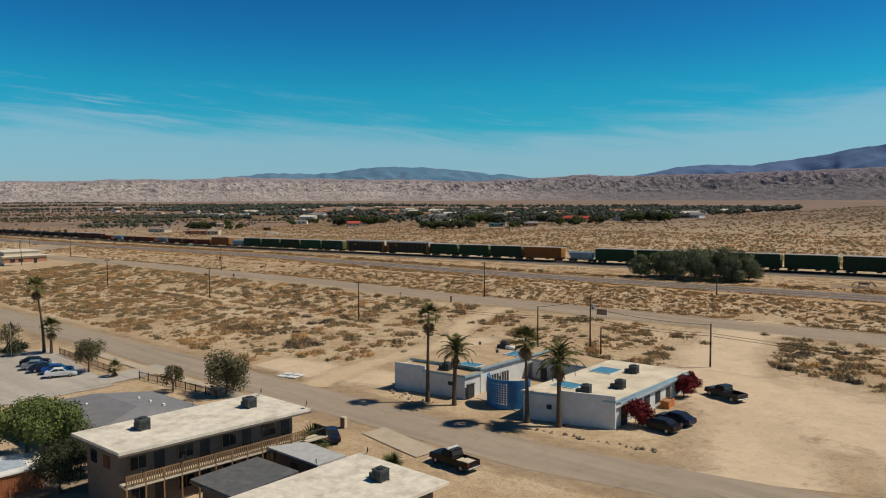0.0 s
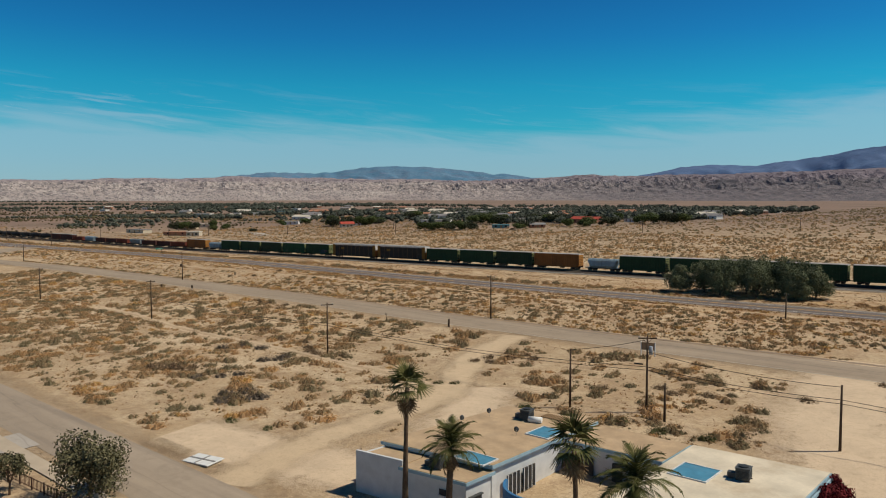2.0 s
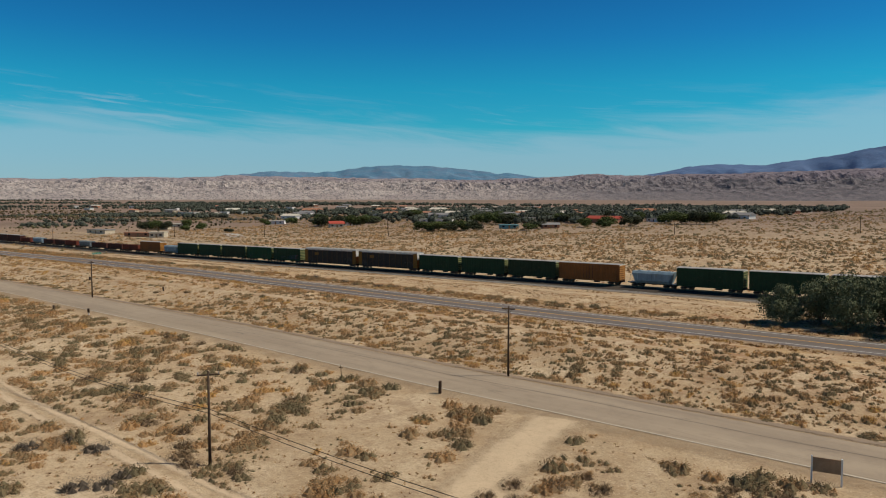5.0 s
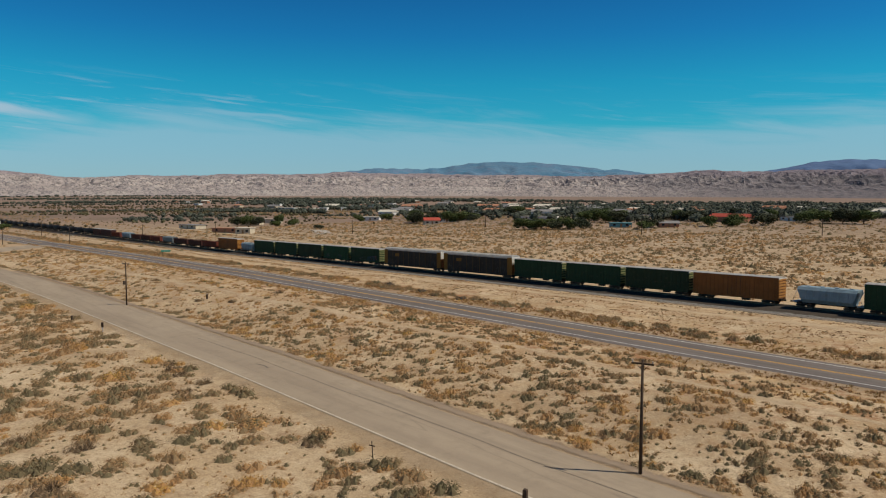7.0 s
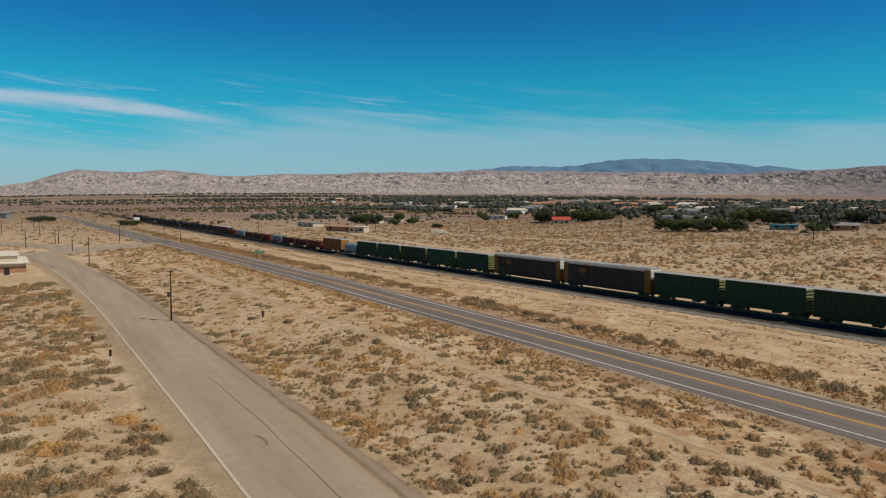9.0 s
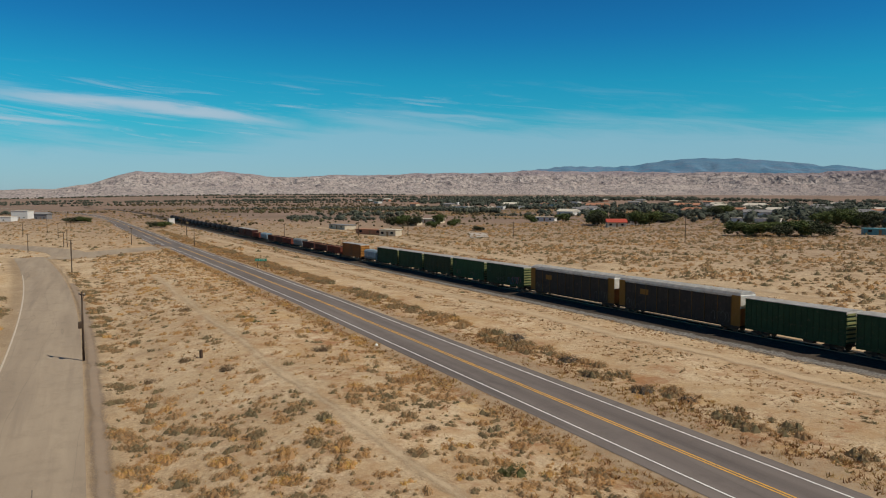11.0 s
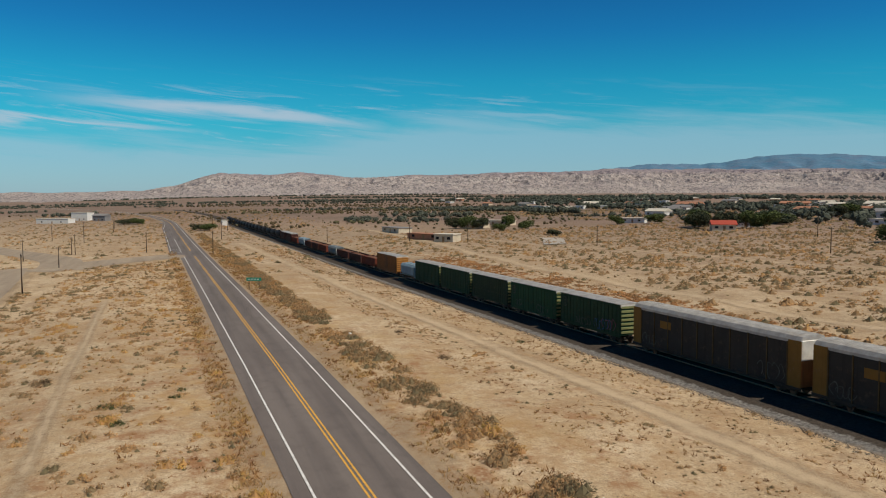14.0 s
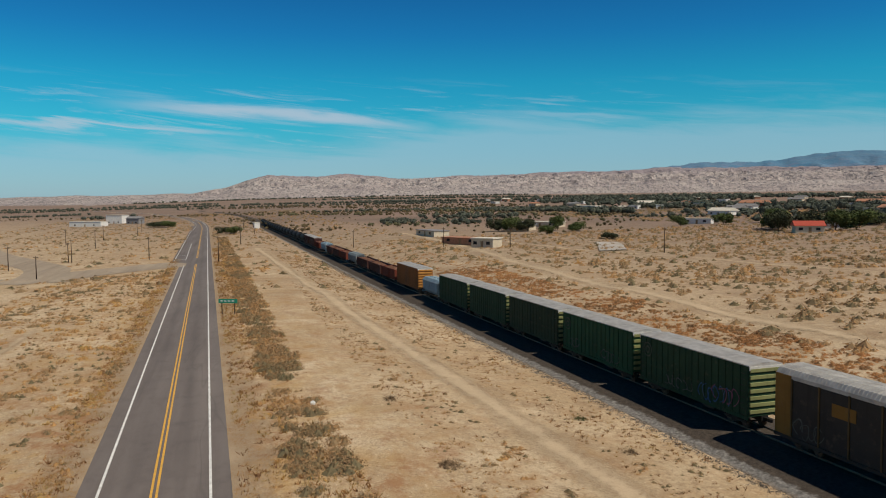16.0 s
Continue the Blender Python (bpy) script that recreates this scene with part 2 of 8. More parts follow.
def paint_material(name, c):
    k = Nodes(name, 0.7)
    p = k.position()
    k.color(k.mix(k.span(k.noise(p, 2.2, 6, 0.75), 0.45, 0.75, 0, 0.6), c, (0.16, 0.14, 0.13)))
    return k.m


def track_material(name, c, reach, ruts=False):
    """A worn dirt track: paler sand that thins out grain by grain towards its edges (attribute 'across')."""
    k = Nodes(name, 0.95, spec=0.12)
    p = k.position()
    c2 = k.mix(k.span(k.noise(p, 0.3, 6, 0.65), 0.35, 0.7), c, tuple(v * 0.84 for v in c))
    c2 = k.mix(k.span(k.noise(p, 1.4, 6, 0.7), 0.52, 0.75, 0, 0.5), c2, (0.33, 0.23, 0.145))
    c2 = k.mix(k.span(k.noise(p, 9.0, 3, 0.6), 0.52, 0.72, 0, 0.5), c2, (0.26, 0.175, 0.11))
    k.color(c2)
    at = k.node("ShaderNodeAttribute")
    at.attribute_name = "across"
    side = k.math("ABSOLUTE", at.outputs["Fac"])
    if ruts:
        side = k.math("MULTIPLY", k.math("ABSOLUTE", k.math("SUBTRACT", side, 0.5)), 2.0)
    edge = k.math("ADD", side, k.math("MULTIPLY", k.math("SUBTRACT", k.noise(p, 0.35, 8, 0.75), 0.5), 1.5))
    grain = k.node("ShaderNodeTexWhiteNoise")
    snap = k.node("ShaderNodeVectorMath")
    snap.operation = "SNAP"
    k.put(p, snap.inputs[0])
    snap.inputs[1].default_value = (0.05, 0.05, 10.0)
    k.put(snap.outputs[0], grain.inputs[0])
    k.fade(k.math("GREATER_THAN", k.span(edge, reach + 0.05, reach - 0.55), grain.outputs[0]))
    k.bump(k.noise(p, 3.0, 5, 0.7), 0.4, 0.06)
    return k.m


def foliage_material(name, stops, rough=0.85, per="island"):
    k = Nodes(name, rough, spec=0.15)
    r = k.island() if per == "island" else k.random()
    c = k.ramp(r, stops)
    c = k.mix(k.span(k.noise(k.position(), 2.0, 3), 0.35, 0.7, 0, 0.45), c, tuple(v * 0.5 for v in stops[0][1]))
    k.color(c)
    return k.m


def hill_material(name, low, high, dark, rock, turn=None, spots=0.85, near_range=None):
    """Eroded slopes: texture in bearing, height and depth (attribute 'strata'), turning to darker rock between two bearings."""
    k = Nodes(name, 0.95, spec=0.1)
    at = k.node("ShaderNodeAttribute")
    at.attribute_name = "strata"
    p = at.outputs["Vector"]
    x, y, z = k.xyz(p)
    c = k.mix(k.span(k.noise(k.scaled(p, (0.4, 1.6, 1)), 0.012, 6, 0.65), 0.38, 0.62), low, high)
    c = k.mix(k.span(k.noise(k.scaled(p, (1, 0.9, 1)), 0.085, 7, 0.76), 0.50, 0.57, 0, spots), c, dark)
    c = k.mix(k.span(k.noise(k.scaled(p, (0.8, 1.3, 1)), 0.018, 6, 0.7), 0.52, 0.64, 0, 0.5), c, rock)
    if turn:
        near = k.math("ADD", x, k.math("MULTIPLY", k.math("SUBTRACT", k.noise(p, 0.004, 6, 0.7), 0.5), 1500.0))
        c = k.mix(k.span(near, turn[0], turn[1], 0, 0.92), c, k.mix(k.span(k.noise(k.scaled(p, (0.7, 2.2, 1)), 0.05, 8, 0.8), 0.40, 0.58), rock, dark))
        # mauve upper slopes
        high_up = k.math("MULTIPLY_ADD", k.math("SUBTRACT", k.noise(k.scaled(p, (0.5, 1, 1)), 0.008, 6, 0.65), 0.5), 90.0, y)
        c = k.mix(k.span(high_up, 115.0, 150.0, 0, 0.55), c, (0.23, 0.19, 0.225))
        k.bump(k.noise(k.scaled(p, (1, 1.2, 1)), 0.06, 7, 0.75), 0.7, 9.0)
    # distance haze put into the colour, purpler blue on the nearer range
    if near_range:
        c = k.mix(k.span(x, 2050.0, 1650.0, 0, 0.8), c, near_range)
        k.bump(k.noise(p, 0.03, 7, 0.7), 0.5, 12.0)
    k.color(c)
    return k.m


SAND = sand_material()
HIGHWAY = asphalt_material("highway_asphalt", (0.140, 0.116, 0.105), (0.190, 0.160, 0.143), (0.100, 0.085, 0.078), True)
OLD_ROAD = asphalt_material("weathered_asphalt", (0.295, 0.230, 0.166), (0.375, 0.296, 0.212), (0.24, 0.188, 0.140))
STREET = asphalt_material("dusty_street_asphalt", (0.30, 0.240, 0.180), (0.38, 0.305, 0.228), (0.215, 0.175, 0.14))
LOT = asphalt_material("pale_lot_surface", (0.38, 0.335, 0.285), (0.47, 0.42, 0.36), (0.30, 0.265, 0.225))
WHITE_LINE = paint_material("white_road_paint", (0.78, 0.76, 0.72))
PALE_EDGE = paint_material("pale_dusty_edge_paint", (0.57, 0.48, 0.37))
YELLOW_LINE = paint_material("yellow_road_paint", (0.75, 0.40, 0.06))
TRACK = track_material("pale_dirt_track", (0.61, 0.465, 0.305), 0.95)
SERVICE = track_material("service_track_sand", (0.555, 0.42, 0.275), 0.68)
FAINT = track_material("faint_track_sand", (0.555, 0.42, 0.275), 0.5)
RUTS = track_material("faint_wheel_ruts", (0.63, 0.48, 0.32), 0.75, True)
SHOULDER = track_material("road_shoulder_dirt", (0.46, 0.34, 0.22), 1.0)
LOT_SAND = track_material("bare_lot_sand", (0.665, 0.515, 0.355), 0.98)
# dark gravel dirt, also used for the painted shade in the yard
DARK_DIRT_AND_SHADE = track_material("dark_gravel_dirt", (0.31, 0.235, 0.17), 0.80)


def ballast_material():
    """Grey gravel, with the train's shadow painted dark between and beside the rails, with a ragged border (attribute
    'across': metres off the track's middle).
    """
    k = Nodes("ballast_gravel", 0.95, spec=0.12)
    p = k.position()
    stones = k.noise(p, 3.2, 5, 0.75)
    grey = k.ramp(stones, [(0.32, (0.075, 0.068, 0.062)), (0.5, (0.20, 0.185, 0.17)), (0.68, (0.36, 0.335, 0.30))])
    # dark gravel tone, the shadow of the train put into the colour
    train_shade = k.ramp(stones, [(0.3, (0.040, 0.032, 0.026)), (0.7, (0.105, 0.083, 0.066))])
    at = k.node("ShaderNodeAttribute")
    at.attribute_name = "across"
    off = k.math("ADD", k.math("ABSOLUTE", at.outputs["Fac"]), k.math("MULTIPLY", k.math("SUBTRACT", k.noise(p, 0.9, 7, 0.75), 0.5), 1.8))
    c = k.mix(k.span(off, 4.85, 5.1), train_shade, grey)
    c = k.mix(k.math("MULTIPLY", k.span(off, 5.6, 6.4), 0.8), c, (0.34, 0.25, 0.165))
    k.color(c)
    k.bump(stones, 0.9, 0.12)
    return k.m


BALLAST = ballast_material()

# ---------------------------------------------------------------- lie of the land
RNG = np.random.default_rng(7)
_WAVES = [(RNG.uniform(0, 6.28), RNG.uniform(0, 6.28), RNG.uniform(0.7, 1.4)) for _ in range(40)]


def ripple(x, y, length, first, count=9):
    """Smooth random relief of about that wave length, -1 to 1."""
    out = 0
    for a, ph, s in _WAVES[first : first + count]:
        k = 6.283 / (length * s)
        out = out + np.sin(k * (x * math.cos(a) + y * math.sin(a)) + ph)
    return out / math.sqrt(count)


def highway_y(x):
    x = np.asarray(x, float)
    return 220.98 + 0.0284 * (x + 150) - 2.6e-4 * np.maximum(0, -700 - x) ** 2 * (x > -1300) - np.where(x <= -1300, 93.6 + 0.31 * (-1300 - x), 0)


def frontage_y(x):
    x = np.asarray(x, float)
    return 176.5 + 0.0087 * (x + 110) - 0.0003 * np.maximum(0, -200 - x) ** 2


def rail_y(x):
    x = np.asarray(x, float)
    return 263.9 + 0.0251 * (x + 150) - 2.2e-4 * np.maximum(0, -860 - x) ** 2 * (x > -1500) - np.where(x <= -1500, 90 + 0.28 * (-1500 - x), 0)


def street_y(x):
    x = np.asarray(x, float)
    return 93.2 + 0.16 * np.maximum(0, x + 5) - 0.004 * x * 0


def slope_z(x, y):
    x, y = np.asarray(x, float), np.asarray(y, float)
    z = 0.00171 * np.clip(x, -700, 500) + 0.03172 * np.clip(y, -150, 300) + 0.020 * np.clip(y - 300, 0, 400) + 0.008 * np.maximum(0, y - 700)
    return z + 0.009 * np.maximum(0, -700 - x)


def rail_z(x):
    """The top of the rails."""
    x = np.asarray(x, float)
    y = np.minimum(rail_y(x), 300)
    return slope_z(x, y) + np.clip(-0.1 + 0.0065 * (x + 102), -1.7, 0.5)


def relief_z(x, y):
    """Broad swells: the roads run a little low, the field between them stands higher."""
    lot = np.interp(x, [-400, -145, -85, -25], [0.0, -0.6, -0.45, 0.0])
    front = np.interp(x, [-330, -260, -200, -140, -90, -40, 10, 90], [0.0, 0.0, -0.2, -0.2, -0.65, -0.55, -0.45, 0.0])
    field = np.interp(x, [-400, -330, -230, -140, -86, -40], [0.0, 0.3, 1.0, 0.9, 0.4, 0.0])
    road = np.interp(x, [-420, -300, -230, -160, -100, 60], [0.0, 0.55, 0.65, 0.18, -0.2, 0.0])
    fy, hy = frontage_y(x), highway_y(x)
    out = np.zeros(np.broadcast(x, y).shape)
    marks = [(128.0 + 0 * fy, 0 * fy), (142.0 + 0 * fy, lot), (fy - 9, front), (fy + 7, front), ((fy + hy) / 2 + 3, field), (hy - 6, road), (hy + 8, road), (hy + 26, 0 * fy)]
    for (ya, za), (yb, zb) in zip(marks, marks[1:]):
        t = (y - ya) / (yb - ya)
        t2 = np.clip(t, 0, 1)
        out = np.where((t >= 0) & (t < 1), za + (zb - za) * t2 * t2 * (3 - 2 * t2), out)
    return out * (x > -420)


def ground_z(x, y):
    x, y = np.asarray(x, float), np.asarray(y, float)
    z = slope_z(x, y)
    ry = rail_y(x)
    near = np.exp(-(((y - ry) / 15.0) ** 2))
    z = z + near * (rail_z(x) - 0.95 - slope_z(x, np.minimum(ry, 300)))
    rough = np.clip((np.abs(y - highway_y(x)) - 7) / 12, 0, 1) * np.clip((np.abs(y - frontage_y(x)) - 8) / 8, 0, 1) * np.clip((np.abs(y - ry) - 6) / 8, 0, 1)
    rough = rough * np.clip((y - 128) / 14, 0, 1) * np.clip(np.hypot(x + 405, y - 190) / 30 - 1, 0, 1)
    z = z + rough * (0.17 * ripple(x, y, 34, 0) + 0.06 * ripple(x, y, 8, 10))
    z = z + relief_z(x, y)
    # swale on the far side of the frontage road
    return z - 0.35 * np.exp(-(((y - frontage_y(x) - 9.5) / 2.6) ** 2)) * (x > -390)


def gz(x, y):
    return float(ground_z(x, y))


def mesh_object(name, verts, faces, material, smooth=False):
    me = bpy.data.meshes.new(name)
    me.from_pydata([tuple(v) for v in verts], [], [tuple(f) for f in faces])
    me.materials.append(material)
    if smooth:
        me.polygons.foreach_set("use_smooth", [True] * len(me.polygons))
    me.update()
    return new(name, me)


def grid_faces(n, m):
    i = np.arange((n - 1) * (m - 1))
    a = (i // (m - 1)) * m + i % (m - 1)
    return np.stack([a, a + m, a + m + 1, a + 1], 1)


def fast_mesh(name, verts, faces, material, smooth=False):
    """A mesh from arrays, all faces with equal corners."""
    verts, faces = np.asarray(verts, np.float32), np.asarray(faces, np.int32)
    me = bpy.data.meshes.new(name)
    me.vertices.add(len(verts))
    me.vertices.foreach_set("co", verts.ravel())
    n = faces.shape[1]
    me.loops.add(faces.size)
    me.loops.foreach_set("vertex_index", faces.ravel())
    me.polygons.add(len(faces))
    me.polygons.foreach_set("loop_start", np.arange(len(faces), dtype=np.int32) * n)
    me.polygons.foreach_set("loop_total", np.full(len(faces), n, np.int32))
    me.polygons.foreach_set("use_smooth", np.full(len(faces), smooth))
    me.materials.append(material)
    me.update(calc_edges=True)
    me.validate()
    return new(name, me)


def axis_lines(lo, hi, step, far, growth=1.16):
    mid = list(np.arange(lo, hi + 0.01, step))
    up, d = [], step
    v = hi
    while v < far:
        d *= growth
        v = min(far, v + d)
        up.append(v)
    dn, d, v = [], step, lo
    while v > -far:
        d *= growth
        v = max(-far, v - d)
        dn.append(v)
    return np.array(dn[::-1] + mid + up)


GROUND_X, GROUND_Y = axis_lines(-470, 70, 2.2, 4700), axis_lines(30, 330, 2.2, 4700)
GROUND_Z = ground_z(*np.meshgrid(GROUND_X, GROUND_Y, indexing="ij"))


def sheet_z(x, y):
    """The height of the ground's own facets."""
    x, y = np.asarray(x, float), np.asarray(y, float)
    i = np.clip(np.searchsorted(GROUND_X, x) - 1, 0, len(GROUND_X) - 2)
    j = np.clip(np.searchsorted(GROUND_Y, y) - 1, 0, len(GROUND_Y) - 2)
    u = (x - GROUND_X[i]) / (GROUND_X[i + 1] - GROUND_X[i])
    v = (y - GROUND_Y[j]) / (GROUND_Y[j + 1] - GROUND_Y[j])
    return (GROUND_Z[i, j] * (1 - u) + GROUND_Z[i + 1, j] * u) * (1 - v) + (GROUND_Z[i, j + 1] * (1 - u) + GROUND_Z[i + 1, j + 1] * u) * v


def build_ground():
    xs, ys = GROUND_X, GROUND_Y
    gx, gy = np.meshgrid(xs, ys, indexing="ij")
    v = np.stack([gx.ravel(), gy.ravel(), ground_z(gx, gy).ravel()], 1)
    return tagged(fast_mesh("ground", v, grid_faces(len(xs), len(ys)), SAND, True), "pale sandy desert ground with dry litter", "ground", kind="structure")


def strip(name, xs, center, half, lift, material, across=6, label="", category="road", crown=0.0):
    """A band along x that lies on the ground, half metres to each side of its middle line center(x)."""
    xs = np.asarray(xs, float)
    u = np.linspace(-1, 1, across)
    gx = np.repeat(xs[:, None], across, 1)
    gy = center(xs)[:, None] + half * u[None]
    base = sheet_z(gx, gy)
    z = base + lift + crown * (1 - u[None] ** 2)
    v = np.stack([gx.ravel(), gy.ravel(), z.ravel()], 1)
    ob = fast_mesh(name, v, grid_faces(len(xs), across), material, True)
    at = ob.data.attributes.new("across", "FLOAT", "POINT")
    at.data.foreach_set("value", np.repeat(u[None], len(xs), 0).ravel().astype(np.float32))
    if label:
        tagged(ob, label, category, kind="structure")
    return ob


def ribbon(name, points, half, lift, material, label="", category="track", across=9, step=1.1):
    """A band along a bent line of (x, y) points."""
    pts = [Vector((*p, 0)) for p in points]
    path = []
    for i in range(len(pts) - 1):
        p0, p1, p2, p3 = pts[max(0, i - 1)], pts[i], pts[i + 1], pts[min(len(pts) - 1, i + 2)]
        n = max(2, int((p2 - p1).length / step))
        for j in range(n):
            t = j / n
            path.append(0.5 * ((2 * p1) + (p2 - p0) * t + (2 * p0 - 5 * p1 + 4 * p2 - p3) * t * t + (3 * p1 - p0 - 3 * p2 + p3) * t**3))
    path.append(pts[-1])
    path = np.array([tuple(p)[:2] for p in path])
    d = np.gradient(path, axis=0)
    d /= np.linalg.norm(d, axis=1, keepdims=True)
    side = np.stack([-d[:, 1], d[:, 0]], 1)
    u = np.linspace(-1, 1, across)
    xy = path[:, None] + side[:, None] * (u[None, :, None] * half)
    z = sheet_z(xy[..., 0], xy[..., 1]) + lift
    v = np.concatenate([xy, z[..., None]], 2).reshape(-1, 3)
    ob = fast_mesh(name, v, grid_faces(len(path), across), material, True)
    at = ob.data.attributes.new("across", "FLOAT", "POINT")
    at.data.foreach_set("value", np.repeat(u[None], len(path), 0).ravel().astype(np.float32))
    if label:
        tagged(ob, label, category, kind="structure")
    return ob


build_ground()
LONG = np.concatenate([np.arange(-1900, -600, 12.0), np.arange(-600, 80, 2.2), np.arange(80, 600, 12.0)])
NEARX = np.arange(-470, 160, 2.2)

# highway with its shoulders and lines
strip("road_shoulder", LONG, lambda x: highway_y(x), 7.6, 0.03, SHOULDER, 7, "dusty dirt shoulders along the highway", "shoulder")
strip("highway", LONG, lambda x: highway_y(x), 4.45, 0.06, HIGHWAY, 6, "grey two-lane asphalt highway with worn wheel tracks", "road", 0.04)
TAR = plain("black_tar_seam", (0.185, 0.150, 0.115), 0.8, dust=0.3)
WIDE = LONG[(LONG > -770) & (LONG < -405)]
strip("turn_lane", WIDE, lambda x: highway_y(x) - 5.3, 2.0, 0.052, HIGHWAY, 4, "grey asphalt turn lane widening the highway", "road")
WHITE_LB, YELLOW_LB = "white painted edge line on the highway", "yellow painted centre line on the highway"
for xs, off in ((LONG[(LONG > -405) & (LONG < 400)], -3.22), (LONG[LONG < 400], 3.22), (LONG[LONG < -770], -3.22)):
    strip("edge_line", xs, lambda x, o=off: highway_y(x) + o, 0.085, 0.11, WHITE_LINE, 2, WHITE_LB, "road marking")
strip("edge_line", WIDE[WIDE < -420], lambda x: highway_y(x) - np.interp(x, [-770, -660, -420], [3.3, 6.5, 6.6]), 0.085, 0.11, WHITE_LINE, 2, WHITE_LB, "road marking")
strip("edge_line", WIDE[(WIDE > -520) & (WIDE < -424)], lambda x: highway_y(x) - 3.3, 0.085, 0.11, WHITE_LINE, 2, "white painted turn lane line", "road marking")
for off in (-0.16, 0.16):
    for xs in (LONG[(LONG > -408) & (LONG < 400)], LONG[LONG < -432]):
        strip("centre_line", xs, lambda x, o=off: highway_y(x) + o, 0.075, 0.11, YELLOW_LINE, 2, YELLOW_LB, "road marking")
for x0 in (-428.0, -446.0):
    ribbon("stop_line", [(x0, float(highway_y(x0)) - 6.3), (x0 + 0.3, float(highway_y(x0)) - 3.5)], 0.22, 0.115, WHITE_LINE, "white painted bar across the turn lane", "road marking", 3)

# old frontage road, with a pale concrete edge
FX = np.arange(-395, 420, 2.2)
strip("road_shoulder", FX, lambda x: frontage_y(x), 7.4, 0.03, SHOULDER, 7, "dusty dirt shoulders of the frontage road", "shoulder")
strip("frontage_road", FX, lambda x: frontage_y(x), 4.57, 0.05, OLD_ROAD, 6, "sun-bleached cracked asphalt frontage road", "road", 0.05)
strip("edge_line", FX[FX > -330], lambda x: frontage_y(x) - 4.38, 0.12, 0.072, PALE_EDGE, 2, "pale worn edge strip of the frontage road", "road marking")
strip("gravel_berm", FX[FX > -300], lambda x: frontage_y(x) + 5.7, 1.1, 0.06, DARK_DIRT_AND_SHADE, 7, "dark gravelly dirt bank beside the frontage road", "berm")
strip("tar_seam", FX[FX > -160], lambda x: frontage_y(x) + 1.25 + 0.10 * np.sin(x / 6.0) + 0.06 * np.sin(x / 2.3), 0.045, 0.112, TAR, 2, "dark tar-filled seam along the frontage road", "road marking")
ribbon("tar_seam", [(-137.2, 176.0), (-135.6, 176.4), (-134.2, 176.2)], 0.12, 0.115, TAR, "dark tar patch on the frontage road", "road marking", 3, 0.4)
ribbon("side_road", [(-380, 176), (-394, 182), (-402, 192), (-408, 203), (-412, 211)], 10, 0.085, OLD_ROAD, "bleached asphalt side road joining the highway", "road")
ribbon("side_road", [(-390, 176), (-420, 172), (-455, 158), (-520, 130), (-640, 90)], 6, 0.075, OLD_ROAD, "bleached asphalt lane leading away", "road")

# street before the motel
SX = np.arange(-320, 120, 2.2)
strip("street_verge", SX, lambda x: street_y(x), 6.6, 0.03, SHOULDER, 7, "sandy street verge", "verge")
strip("street", SX, lambda x: street_y(x), 3.7, 0.05, STREET, 6, "dusty pale asphalt street before the motel", "road", 0.03)

# dirt tracks and lots
ribbon("dirt_track", [(-67, 171), (-63, 154), (-56.5, 142), (-51, 131), (-50.5, 118), (-50, 106), (-47, 97)], 3.9, 0.035, TRACK, "pale sandy dirt track through the scrub", "track")
ribbon("dirt_track", [(-175, 141), (-117, 136.5), (-88, 136.4), (-67, 135.6), (-53, 133.5)], 2.0, 0.03, RUTS, "faint sandy dirt track", "track")
ribbon("dirt_lot", [(-66, 102), (-50, 104), (-40, 107.5), (-38.5, 118), (-43, 128), (-50, 137)], 6.8, 0.03, LOT_SAND, "bare sandy lot beside the motel", "lot")
ribbon("dirt_lot", [(-12, 185), (-10, 165), (-8, 150), (-2, 136), (8, 120), (16, 100)], 10.0, 0.05, LOT_SAND, "wide bare sandy lot beside the motel", "lot")
ribbon("dirt_lot", [(2, 132), (25, 122), (45, 107), (70, 89)], 17.0, 0.055, LOT_SAND, "wide bare sandy lot", "lot")
ribbon("dirt_track", [(-470, 233), (-350, 238.5), (-334, 240.0), (-298, 241.6), (-272, 243.2), (-252, 244.4), (-232, 245.6), (-222, 246.2), (-180, 248), (-128, 250.5), (-40, 250), (40, 250)], 2.7, 0.035, SERVICE, "sandy service track along the railway", "track")
ribbon("dirt_track", [(-520, 300), (-420, 298), (-361, 292.5), (-308, 289.4), (-275, 289.8), (-248, 289.6), (-200, 294), (-120, 305)], 2.8, 0.035, SERVICE, "sandy track behind the railway", "track")
ribbon("dirt_track", [(-300, 196), (-225, 198.1), (-205, 199.0), (-178, 200.0), (-150, 201.5), (-115, 204), (-70, 206)], 1.5, 0.03, FAINT, "faint sandy track beside the highway", "track")
ribbon("dirt_track", [(-430, 318), (-380, 322), (-330, 335), (-240, 352), (-60, 380)], 2.4, 0.035, FAINT, "dirt road across the scrub plain", "track")

# railway: ballast bed, sleepers, rails
RX = np.concatenate([np.arange(-1600, -500, 20.0), np.arange(-500, 260, 5.0), [420.0, 700.0]])


